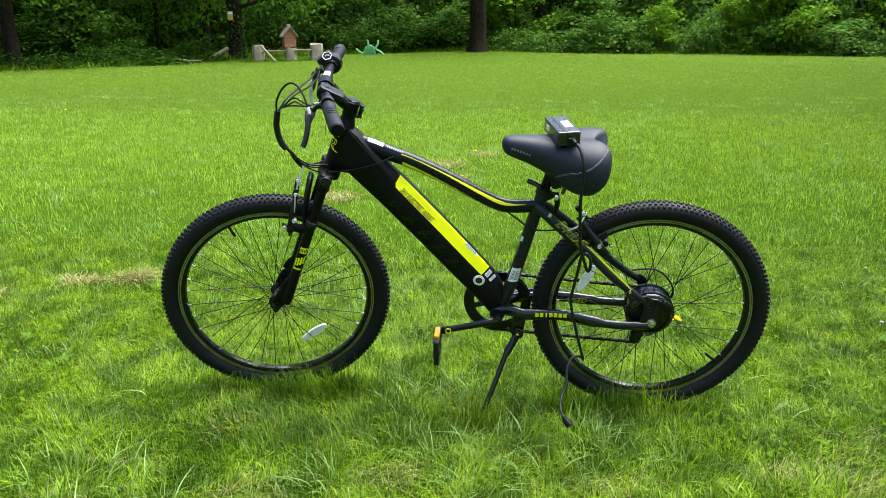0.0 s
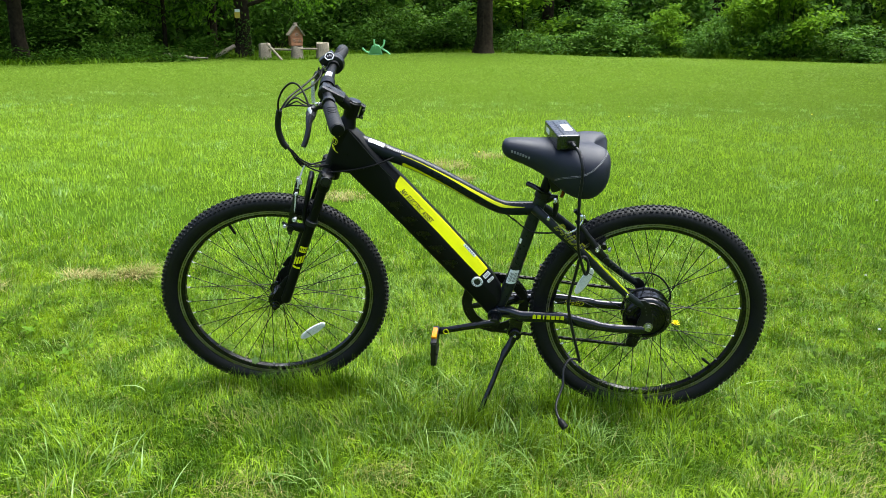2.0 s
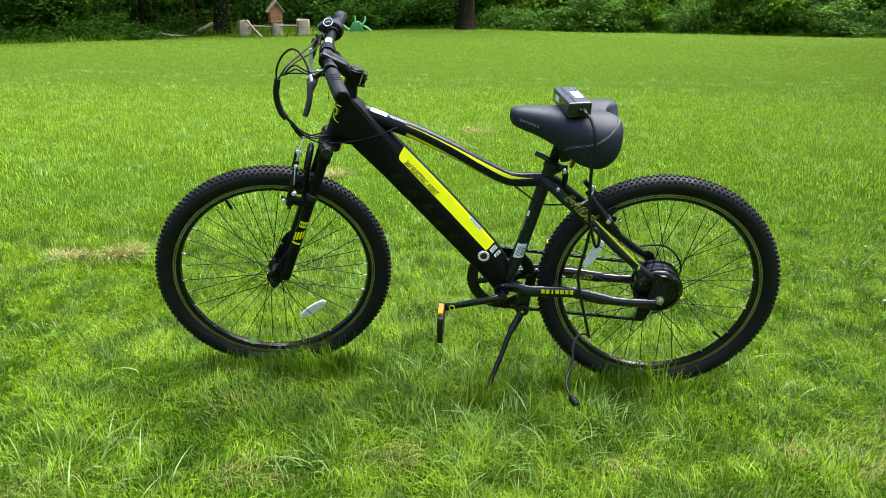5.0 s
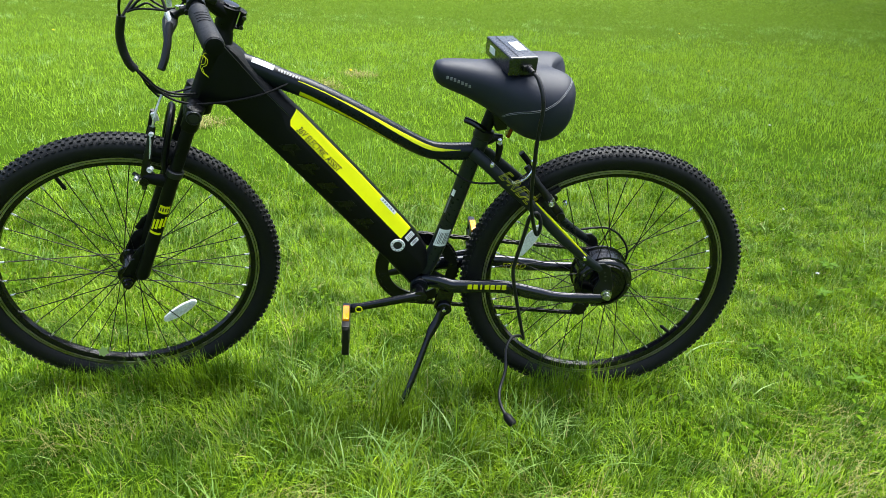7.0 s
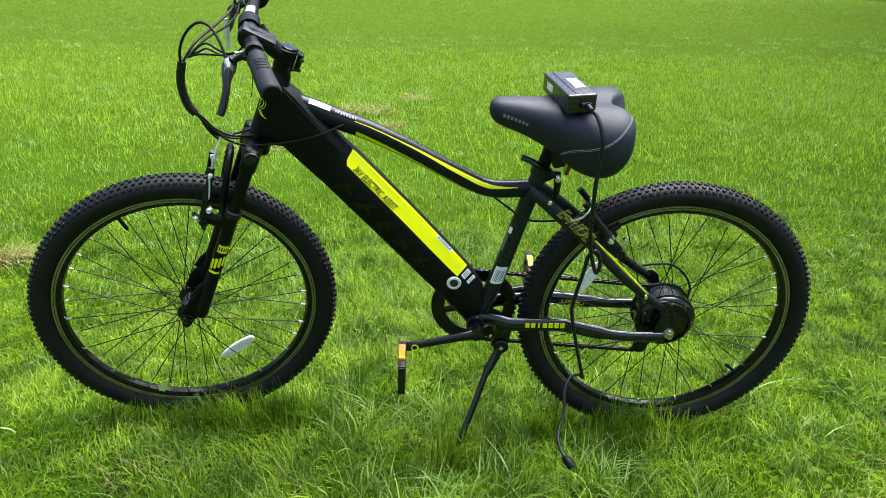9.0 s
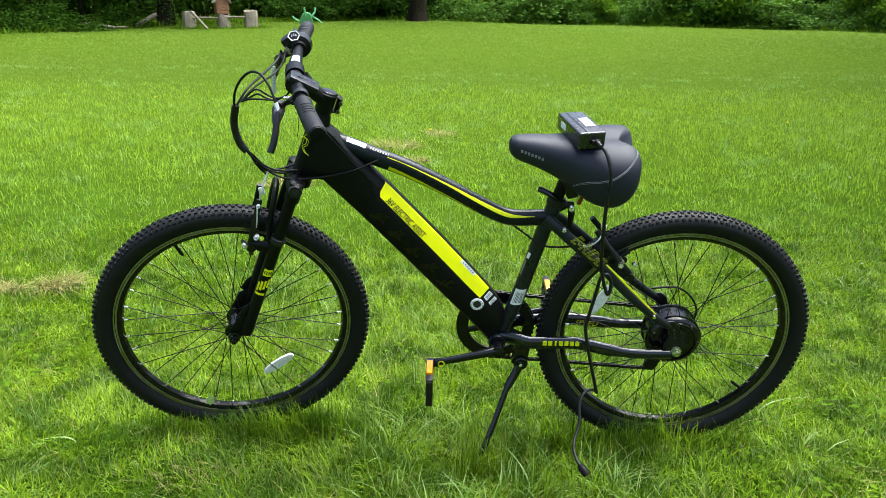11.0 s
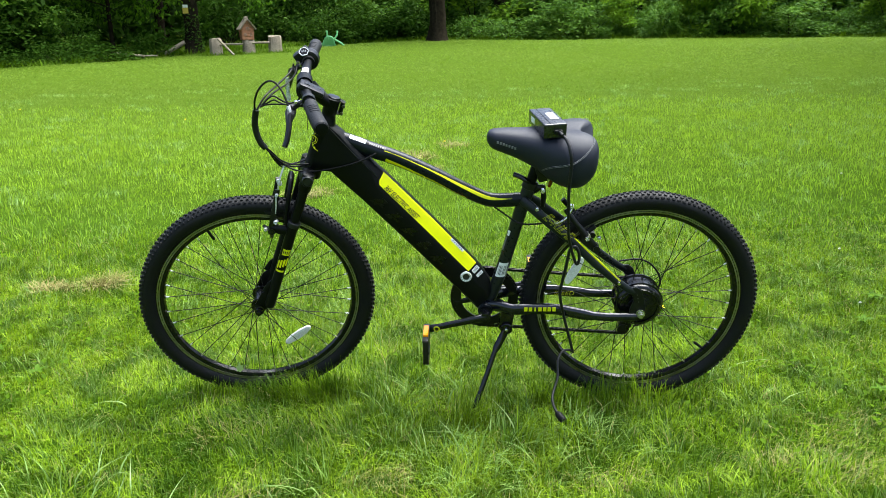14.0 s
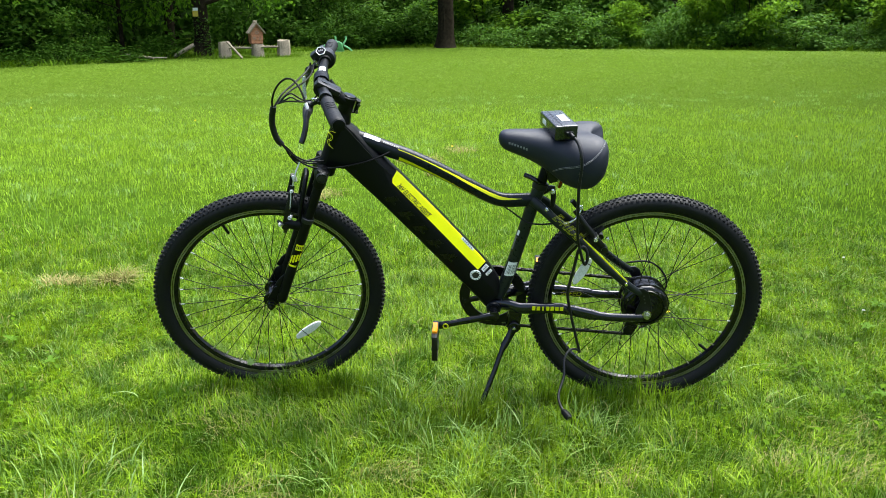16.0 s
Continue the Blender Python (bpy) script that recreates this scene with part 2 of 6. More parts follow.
def smooth_path(pts, per=6):
    """Catmull-Rom points through pts."""
    p = [Vector(q) for q in pts]
    p = [p[0] * 2 - p[1]] + p + [p[-1] * 2 - p[-2]]
    out = []
    for i in range(1, len(p) - 2):
        for k in range(per):
            t = k / per
            out.append(0.5 * (2 * p[i] + (p[i + 1] - p[i - 1]) * t + (2 * p[i - 1] - 5 * p[i] + 4 * p[i + 1] - p[i + 2]) * t * t
                              + (3 * p[i] - p[i - 1] - 3 * p[i + 1] + p[i + 2]) * t ** 3))
    return out + [p[-2]]


def frames_along(pts, up=(0, 1, 0)):
    """Along a path: point, side (towards up), and the third axis."""
    out = []
    for i, q in enumerate(pts):
        d = (pts[min(i + 1, len(pts) - 1)] - pts[max(i - 1, 0)]).normalized()
        s = Vector(up) - d * d.dot(Vector(up))
        s = s.normalized() if s.length > 1e-4 else d.orthogonal().normalized()
        out.append((q, s, s.cross(d)))
    return out


def tube(bm, pts, radii, seg=12, caps=True, up=(0, 1, 0)):
    """A swept tube; radii: one number, or one (or a pair: across, upright) for each point."""
    pts = [Vector(q) for q in pts]
    if not isinstance(radii, (list, tuple)):
        radii = [radii] * len(pts)
    rings = []
    for (q, s, t), r in zip(frames_along(pts, up), radii):
        a, b = r if isinstance(r, (list, tuple)) else (r, r)
        rings.append([bm.verts.new(q + s * a * math.cos(k * math.tau / seg) + t * b * math.sin(k * math.tau / seg)) for k in range(seg)])
    for a, b in zip(rings, rings[1:]):
        for k in range(seg):
            bm.faces.new((a[k], a[(k + 1) % seg], b[(k + 1) % seg], b[k]))
    if caps:
        bm.faces.new(rings[0]), bm.faces.new(rings[-1][::-1])
    return bm


def lathe(bm, profile, seg=32, axis="Y", at=(0, 0, 0), closed=False):
    """Turn a profile of (radius, place along the axis)."""
    rings = []
    for r, h in profile:
        ring = []
        for k in range(seg):
            c, s = r * math.cos(k * math.tau / seg), r * math.sin(k * math.tau / seg)
            v = (c, h, s) if axis == "Y" else (c, s, h)
            ring.append(bm.verts.new(Vector(v) + Vector(at)))
        rings.append(ring)
    pairs = list(zip(rings, rings[1:])) + ([(rings[-1], rings[0])] if closed else [])
    for a, b in pairs:
        for k in range(seg):
            bm.faces.new((a[k], a[(k + 1) % seg], b[(k + 1) % seg], b[k]))
    if not closed:
        bm.faces.new(rings[0]), bm.faces.new(rings[-1])
    return bm


def box(bm, m, size, bevel=0.0, seg=2):
    """A bevelled box of that size at the pose m."""
    made = bmesh.ops.create_cube(bm, size=1.0, matrix=m @ Matrix.Diagonal((*size, 1)))
    if bevel:
        edges = list({e for v in made["verts"] for e in v.link_edges})
        bmesh.ops.bevel(bm, geom=edges, offset=bevel, segments=seg, affect="EDGES", profile=0.6)
    return bm


def loft(bm, sections):
    """Skin over rings with equal counts of points, closed at both ends."""
    rings = [[bm.verts.new(q) for q in s] for s in sections]
    n = len(rings[0])
    for a, b in zip(rings, rings[1:]):
        for k in range(n):
            bm.faces.new((a[k], a[(k + 1) % n], b[(k + 1) % n], b[k]))
    bm.faces.new(rings[0]), bm.faces.new(rings[-1][::-1])
    return bm


def sheet(bm, rows):
    """A thin skin through rows of points."""
    grid = [[bm.verts.new(q) for q in r] for r in rows]
    for a, b in zip(grid, grid[1:]):
        for k in range(len(a) - 1):
            bm.faces.new((a[k], a[k + 1], b[k + 1], b[k]))
    return bm


def letters(name, text, size, m, mat, parent, lift=0.0006, label="", squeeze=1.0, shear=0.0, weight=0.0, outline=0.0):
    """Flat letters as a mesh, in the xy plane of m."""
    cu = bpy.data.curves.new(name, "FONT")
    cu.body, cu.size, cu.extrude, cu.shear, cu.offset = text, size, 0.0002, shear, size * weight
    cu.align_x, cu.align_y = "CENTER", "CENTER"
    if outline:
        cu.fill_mode, cu.extrude, cu.bevel_depth, cu.bevel_resolution = "NONE", 0.0, outline, 1
    tmp = bpy.data.objects.new(name, cu)
    scene.collection.objects.link(tmp)
    me = bpy.data.meshes.new_from_object(tmp.evaluated_get(bpy.context.evaluated_depsgraph_get()))
    bpy.data.objects.remove(tmp)
    me.transform(m @ Matrix.Translation((0, 0, lift)) @ Matrix.Diagonal((squeeze, 1, 1, 1)))
    me.materials.clear()
    me.materials.append(mat)
    ob = new(name, me)
    ob.parent = parent
    return tagged(ob, label)


def on_side(a, b, y, up_hint=(0, 0, 1)):
    """The pose of writing on a bicycle's side facing -y, running from a towards b (x, z pairs), at that y."""
    d = Vector((b[0] - a[0], 0, b[1] - a[1])).normalized()
    n = Vector((0, -1, 0))
    t = n.cross(d)
    m = Matrix((d, t, n)).transposed().to_4x4()
    m.translation = Vector(((a[0] + b[0]) / 2, y, (a[1] + b[1]) / 2))
    return m


# ---- ground and lawn ----
rng = np.random.default_rng(7)


def rise(x, y):
    """The lawn's gentle unevenness, nearly flat where the bicycle stands, with a low swell under its front wheel."""
    d = np.hypot(x - 0.1, y - 2.3)
    k = np.clip((d - 1.0) / 3.0, 0, 1)
    return k * (0.02 * np.sin(x * 0.9 + 0.4) * np.cos(y * 0.7) + 0.03 * np.sin(x * 0.23 + y * 0.31)) + 0.026 * np.exp(-(((x + 0.5) / 0.36) ** 2 + ((y - 2.36) / 0.30) ** 2))


LATTICE = rng.random((64, 64, 4))


def field(x, y, size, which):
    """Smooth random patches of about the given size, 0 to 1."""
    u, v = x / size + 13.3, y / size + 7.7
    i, j = np.floor(u).astype(int), np.floor(v).astype(int)
    a, b = u - i, v - j
    a, b = a * a * (3 - 2 * a), b * b * (3 - 2 * b)
    g = LATTICE[:, :, which]
    return (g[i % 64, j % 64] * (1 - a) + g[(i + 1) % 64, j % 64] * a) * (1 - b) + (g[i % 64, (j + 1) % 64] * (1 - a) + g[(i + 1) % 64, (j + 1) % 64] * a) * b


def raw_mesh(name, verts, faces_flat, sizes, mat):
    me = bpy.data.meshes.new(name)
    me.vertices.add(len(verts))
    me.vertices.foreach_set("co", np.ascontiguousarray(verts, dtype=np.float32).ravel())
    me.loops.add(len(faces_flat))
    me.loops.foreach_set("vertex_index", np.ascontiguousarray(faces_flat, dtype=np.int32))
    me.polygons.add(len(sizes))
    starts = np.concatenate(([0], np.cumsum(sizes)[:-1]))
    me.polygons.foreach_set("loop_start", starts.astype(np.int32))
    me.update(calc_edges=True)
    me.validate()
    me.materials.append(mat)
    me.polygons.foreach_set("use_smooth", np.ones(len(sizes), dtype=bool))
    return me


def ground_sheet():
    """One sheet to the horizon, finer near the bicycle."""
    r = np.concatenate((np.linspace(0, 3, 31), np.linspace(3.5, 30, 54), np.geomspace(32, 2500, 26)))
    ang = np.linspace(0, math.tau, 73)[:-1]
    verts, faces = [(0.0, 2.5, float(rise(0.0, 2.5)))], []
    for q in r[1:]:
        for a in ang:
            x, y = q * math.cos(a), 2.5 + q * math.sin(a)
            verts.append((x, y, float(rise(x, y)) if q < 60 else 0.0))
    n = len(ang)
    for k in range(n):
        faces.append((0, 1 + k, 1 + (k + 1) % n))
    for i in range(len(r) - 2):
        for k in range(n):
            a, b = 1 + i * n, 1 + (i + 1) * n
            faces.append((a + k, b + k, b + (k + 1) % n, a + (k + 1) % n))
    me = bpy.data.meshes.new("ground")
    me.from_pydata(verts, [], faces)
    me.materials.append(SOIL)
    me.polygons.foreach_set("use_smooth", [True] * len(faces))
    return tagged(new("ground", me), "lawn soil, dark green between near blades, painted lighter with distance", "ground", kind="structure")


ground_sheet()


def blades(count, y0, y1, tall, wide, segs, bend, left=0.58, right=0.82, clump=0.0, place=None, fade=True, aim=None):
    """Grass blades as one mesh's arrays: each a tapered, bent strip rooted in the ground."""
    if place is None:
        y = np.sqrt(rng.uniform(y0 ** 2, y1 ** 2, count))
        edge = 0.3 * (y1 - y0)
        keep = np.minimum(np.clip((y - y0) / (edge if y0 > 1.5 else 0.1), 0, 1), np.clip((y1 - y) / edge, 0, 1)) > rng.random(count) if fade else np.ones(count, bool)
        y = y[keep]
        count = len(y)
        x = rng.uniform(-left * y - 0.35, right * y + 0.35)
        if clump:
            cx = np.floor(x / clump + rng.uniform(-0.6, 0.6, count)) * clump
            cy = np.floor(y / clump + rng.uniform(-0.6, 0.6, count)) * clump
            w = rng.uniform(0.0, 0.5, count)
            jx, jy = np.sin(cx * 51 + cy * 17) * clump * 0.4, np.sin(cx * 29 - cy * 43) * clump * 0.4
            x, y = x * (1 - w) + (cx + jx) * w, y * (1 - w) + (cy + jy) * w
    else:
        x, y = place
        count = len(x)
    h = tall[0] + (tall[1] - tall[0]) * rng.beta(2.0, 2.4, count)
    # taller and shorter patches
    h *= 0.55 + 0.45 * field(x, y, 0.11, 0) + 0.45 * field(x, y, 0.55, 1)
    w = wide[0] + (wide[1] - wide[0]) * rng.random(count)
    lean_dir = (field(x, y, 0.2, 2) * 2 + field(x, y, 0.9, 3)) * math.tau + rng.normal(0, 1.2, count)
    if aim is not None:
        lean_dir = aim + rng.normal(0, 0.5, count)
    lean = bend[0] + (bend[1] - bend[0]) * rng.random(count) ** 1.5
    face = lean_dir + math.pi / 2 + rng.normal(0, 0.5, count)
    z0 = rise(x, y) - 0.004
    levels, verts = np.linspace(0, 1, segs + 1), []
    for i, s in enumerate(levels):
        out = h * lean * s ** 2
        up = h * (s - 0.38 * lean * s ** 2.2)
        cxp, cyp, czp = x + np.cos(lean_dir) * out, y + np.sin(lean_dir) * out, z0 + up
        if i == segs:
            verts.append(np.stack((cxp, cyp, czp), 1)[:, None])
        else:
            ww = w * (1 - s ** 1.6) * 0.5
            dx, dy = np.cos(face) * ww, np.sin(face) * ww
            verts.append(np.stack((np.stack((cxp - dx, cyp - dy, czp), 1), np.stack((cxp + dx, cyp + dy, czp), 1)), 1))
    v = np.concatenate(verts, 1)
    per = v.shape[1]
    base = (np.arange(count) * per)[:, None]
    quads = np.array([[2 * i, 2 * i + 1, 2 * i + 3, 2 * i + 2] for i in range(segs - 1)], dtype=np.int64).ravel()
    tri = np.array([2 * segs - 2, 2 * segs - 1, 2 * segs])
    loops = np.concatenate((quads, tri)) if segs > 1 else tri
    flat = (base + loops[None]).ravel()
    sizes = np.tile(np.array([4] * (segs - 1) + [3]), count)
    return v.reshape(-1, 3), flat, sizes


def lawn(name, label, mat, *args, **kw):
    v, f, s = blades(*args, **kw)
    return tagged(new(name, raw_mesh(name, v, f, s, mat)), label, "grass", kind="stuff")


lawn("lawn_grass", "bright green unmown lawn blades round the bicycle", GRASS, 190000, 1.1, 4.4, (0.018, 0.066), (0.0020, 0.0050), 3, (0.15, 1.3), clump=0.06)
lawn("lawn_thatch", "short green blades lying low in the lawn", GRASS, 88000, 1.0, 3.9, (0.02, 0.06), (0.0015, 0.0036), 2, (0.8, 2.2))
lawn("lawn_grass", "green lawn behind the bicycle, blades leaning all ways", GRASSMID, 160000, 2.9, 10.5, (0.025, 0.080), (0.0024, 0.0056), 2, (0.15, 1.1), clump=0.12)
lawn("lawn_grass", "lawn further off, its lit and shaded blades evened in colour", LAWNFAR, 135000, 4.6, 15.5, (0.02, 0.055), (0.004, 0.009), 2, (0.5, 1.9), clump=0.12)
lawn("lawn_grass", "distant lawn up to the wood's edge, evened and paled in colour", LAWNFAR, 200000, 9.0, 32.0, (0.03, 0.07), (0.014, 0.030), 1, (0.8, 2.3))


def outer_lawn():
    """The same lawn to the sides and behind, where it is only seen from afar."""
    x = np.concatenate((rng.uniform(-10, 12, 75000), rng.uniform(-26, 30, 25000)))
    y = np.concatenate((rng.uniform(-7, 14, 75000), rng.uniform(-12, 27, 25000)))
    out = (x < -0.58 * y - 0.2) | (x > 0.82 * y + 0.2) | (y < 1.2)
    v, f, s = blades(0, 0, 0, (0.04, 0.09), (0.010, 0.022), 1, (0.3, 1.4), place=(x[out], y[out]))
    tagged(new("lawn_grass", raw_mesh("lawn_grass", v, f, s, GRASSMID)), "green lawn spreading to the sides", "grass", kind="stuff")


outer_lawn()


# ---- things in the lawn: long pale blades, weeds, dry patches, flowers ----
def spots(n, cx, cy, rx, ry):
    a, r = rng.uniform(0, math.tau, n), np.sqrt(rng.random(n))
    return cx + rx * r * np.cos(a), cy + ry * r * np.sin(a)


TUSSOCKS = [(-0.27, 1.85, 0.10, 50), (-0.10, 2.02, 0.11, 40), (0.04, 1.92, 0.12, 80), (0.10, 1.82, 0.10, 40), (0.17, 2.02, 0.12, 60), (0.38, 2.08, 0.11, 60), (0.44, 1.98, 0.12, 50), (0.28, 1.86, 0.10, 40), (-0.95, 1.86, 0.13, 30), (-1.08, 2.12, 0.14, 36),
            (-0.10, 2.24, 0.10, 36), (0.10, 2.28, 0.10, 30), (0.95, 2.16, 0.12, 24), (1.25, 2.30, 0.14, 30), (0.02, 2.36, 0.12, 24), (1.70, 3.30, 0.22, 70), (1.95, 3.10, 0.2, 60), (-1.30, 2.60, 0.16, 40)]


def tussocks():
    """Long pale blades springing outwards from the hearts of small tussocks."""
    px, py, turn = [], [], []
    for cx, cy, r, n in TUSSOCKS:
        x, y = spots(n, cx, cy, r, r * 0.8)
        px.append(x), py.append(y), turn.append(np.arctan2(y - cy, x - cx))
    v, f, s = blades(0, 0, 0, (0.04, 0.105), (0.0022, 0.0048), 4, (0.5, 1.8), place=(np.concatenate(px), np.concatenate(py)), aim=np.concatenate(turn))
    tagged(new("long_grass", raw_mesh("long_grass", v, f, s, LONG)), "tussocks of long pale grass blades arching over the lawn", "grass", kind="stuff")


tussocks()


def sheen_clumps():
    """Looser clumps of longer grass dotted mid-lawn, their paleness painting in sky sheen."""
    n = 620
    cy = rng.uniform(2.9, 12.0, n)
    cx = rng.uniform(-0.6 * cy, 0.8 * cy)
    size = rng.uniform(0.05, 0.16, n) * (0.6 + cy * 0.12)
    k = rng.integers(0, n, 26000)
    k = k[rng.random(len(k)) < size[k] / 0.25]
    a, r = rng.uniform(0, math.tau, len(k)), np.abs(rng.normal(0, 0.6, len(k)))
    x, y = cx[k] + size[k] * r * np.cos(a), cy[k] + size[k] * r * np.sin(a) * 0.8
    v, f, s = blades(0, 0, 0, (0.035, 0.085), (0.0028, 0.0060), 2, (0.3, 1.6), place=(x, y))
    tagged(new("long_grass", raw_mesh("long_grass", v, f, s, LONG)), "loose grass clumps behind the bicycle, coloured pale for sky sheen", "grass", kind="stuff")


sheen_clumps()
lawn("grass_stalks", "thin bright grass stalks standing among the blades", LONG, 16000, 1.2, 4.8, (0.04, 0.10), (0.0012, 0.0028), 3, (0.1, 1.0))


lawn("grass_clippings", "short pale clippings and tips scattered over the lawn", LONG, 26000, 1.1, 4.4, (0.014, 0.034), (0.0018, 0.0034), 1, (0.8, 2.4))
lawn("dead_grass", "scattered dry brown blades low in the lawn", STRAW, 13000, 1.1, 4.6, (0.025, 0.07), (0.0014, 0.0030), 2, (0.6, 2.0))


def bare_thatch():
    """Matted brown stems where the grass is thin."""
    px, py = [], []
    for cx, cy, rx, ry, n in ((-0.48, 1.78, 0.12, 0.07, 120), (-0.15, 1.86, 0.10, 0.06, 110), (-0.58, 2.12, 0.12, 0.06, 60), (-0.92, 1.74, 0.12, 0.06, 70), (0.98, 1.84, 0.18, 0.09, 170), (1.15, 2.02, 0.16, 0.08, 110), (0.40, 1.80, 0.10, 0.05, 60), (-0.60, 2.34, 0.14, 0.07, 90), (0.10, 2.20, 0.10, 0.06, 50)):
        x, y = spots(n, cx, cy, rx, ry)
        px.append(x), py.append(y)
    v, f, s = blades(0, 0, 0, (0.035, 0.075), (0.0013, 0.0028), 3, (0.9, 2.3), place=(np.concatenate(px), np.concatenate(py)))
    tagged(new("dead_grass", raw_mesh("dead_grass", v, f, s, STRAW)), "matted brown dead stems in thin spots of the lawn", "grass", kind="stuff")


bare_thatch()


def broad_blades():
    px, py = [], []
    for cx, cy, rx, ry, n in ((-0.98, 1.82, 0.18, 0.14, 10), (-0.80, 1.88, 0.12, 0.10, 6), (-0.30, 1.82, 0.18, 0.10, 10), (-0.72, 1.70, 0.10, 0.06, 4), (0.16, 1.98, 0.16, 0.10, 7), (-0.95, 2.35, 0.10, 0.08, 4), (0.05, 2.25, 0.14, 0.05, 4), (0.95, 2.4, 0.15, 0.1, 8)):
        x, y = spots(n, cx, cy, rx, ry)
        px.append(x), py.append(y)
    v, f, s = blades(0, 0, 0, (0.075, 0.125), (0.0040, 0.0072), 6, (0.6, 1.6), place=(np.concatenate(px), np.concatenate(py)))
    tagged(new("broad_grass", raw_mesh("broad_grass", v, f, s, BROAD)), "broad grey-green grass blades bending over the lawn", "grass", kind="stuff")


broad_blades()


def round_leaves(name, label, mat, x, y, size, height):
    """Small folded leaves lying at all angles above the ground."""
    n = len(x)
    z = rise(x, y) + rng.uniform(height[0], height[1], n)
    a, tilt, L = rng.uniform(0, math.tau, n), rng.uniform(-0.5, 0.7, n), rng.uniform(size[0], size[1], n)
    d = np.stack((np.cos(a) * np.cos(tilt), np.sin(a) * np.cos(tilt), np.sin(tilt)), 1)
    w = np.stack((-np.sin(a), np.cos(a), np.zeros(n)), 1)
    c = np.stack((x, y, z), 1)
    L = L[:, None]
    up = np.array([0, 0, 1.0])
    v = np.stack((c, c + d * L * 0.45 + w * L * 0.36 + up * L * 0.10, c + d * L * 0.85 + w * L * 0.22 + up * L * 0.06, c + d * L, c + d * L * 0.85 - w * L * 0.22 + up * L * 0.06, c + d * L * 0.45 - w * L * 0.36 + up * L * 0.10), 1)
    base = (np.arange(n) * 6)[:, None]
    flat = (base + np.array([0, 1, 2, 3, 0, 3, 4, 5])[None]).ravel()
    return tagged(new(name, raw_mesh(name, v.reshape(-1, 3), flat, np.full(n * 2, 4), mat)), label, "weeds", kind="stuff")


wx, wy = [], []
for cx, cy, rx, ry, n in ((1.5, 2.9, 0.75, 0.7, 1000), (1.1, 2.2, 0.4, 0.4, 260), (2.3, 3.6, 0.8, 0.8, 900), (-1.25, 2.9, 0.45, 0.35, 380), (-1.5, 2.2, 0.4, 0.4, 400), (-0.2, 2.9, 0.7, 0.4, 250), (0.9, 3.3, 0.5, 0.4, 300)):
    x, y = spots(n, cx, cy, rx, ry)
    wx.append(x), wy.append(y)
def contact_tufts():
    """Grass standing up against the tyres."""
    px, py = [], []
    for cx, cy, rx, ry, n in ((-0.48, 2.315, 0.24, 0.028, 520), (-0.40, 2.29, 0.20, 0.05, 150), (-0.20, 2.30, 0.10, 0.05, 70), (-0.68, 2.34, 0.08, 0.05, 70), (0.56, 2.225, 0.26, 0.028, 330), (0.36, 2.26, 0.08, 0.05, 80), (0.62, 2.17, 0.26, 0.05, 110), (0.105, 2.12, 0.055, 0.03, 200), (0.16, 2.22, 0.10, 0.08, 90), (0.28, 2.02, 0.08, 0.06, 70)):
        x, y = spots(n, cx, cy, rx, ry)
        px.append(x), py.append(y)
    px, py = np.concatenate(px), np.concatenate(py)
    v, f, s = blades(0, 0, 0, (0.060, 0.125), (0.0018, 0.0040), 4, (0.1, 0.9), place=(px, py))
    tagged(new("grass_tuft", raw_mesh("grass_tuft", v, f, s, GRASS)), "taller green grass standing against the tyres", "grass", kind="stuff")


contact_tufts()
round_leaves("clover", "low dark green clover and broad-leaved weeds in the lawn", CLOVER, np.concatenate(wx), np.concatenate(wy), (0.010, 0.024), (0.02, 0.06))


def dry_patch(cx, cy, rx, ry, n):
    x, y = spots(n, cx, cy, rx, ry)
    v, f, s = blades(0, 0, 0, (0.055, 0.10), (0.003, 0.007), 3, (0.6, 2.0), place=(x, y))
    tagged(new("dry_grass_clump", raw_mesh("dry_grass_clump", v, f, s, STRAW)), "clump of matted straw-coloured dead grass on the lawn", "dry grass", group="dry grass clumps")


for spec in ((-1.38, 3.46, 0.07, 0.06, 300), (-1.58, 3.42, 0.09, 0.05, 200), (-1.95, 3.22, 0.09, 0.06, 200), (-0.66, 5.1, 0.16, 0.13, 230), (0.0, 6.25, 0.20, 0.16, 260), (0.12, 5.75, 0.10, 0.08, 140), (0.35, 6.7, 0.12, 0.1, 140)):
    dry_patch(*spec)


def flower(x, y, h, r, mat, name, label, petals=26):
    b = bmesh.new()
    for k in range(petals):
        a, e = k * 2.4, 0.15 + 1.2 * (k / petals)
        d = Vector((math.cos(a) * math.cos(e), math.sin(a) * math.cos(e), math.sin(e)))
        w = Vector((-math.sin(a), math.cos(a), 0)) * r * 0.16
        o = Vector((0, 0, h))
        vs = [b.verts.new(o), b.verts.new(o + d * r * 0.6 + w), b.verts.new(o + d * r), b.verts.new(o + d * r * 0.6 - w)]
        b.faces.new(vs)
    f = empty(name, Matrix.Translation((x, y, float(rise(np.float64(x), np.float64(y))))))
    tagged(f, label, "flower", group=name + "s in the lawn")
    part("head", b, mat, f, smooth=False)
    part("stem", tube(bmesh.new(), [(0.004, 0, -0.005), (0.002, 0.002, h * 0.5), (0, 0, h)], 0.0014, 5), CLOVER, f)


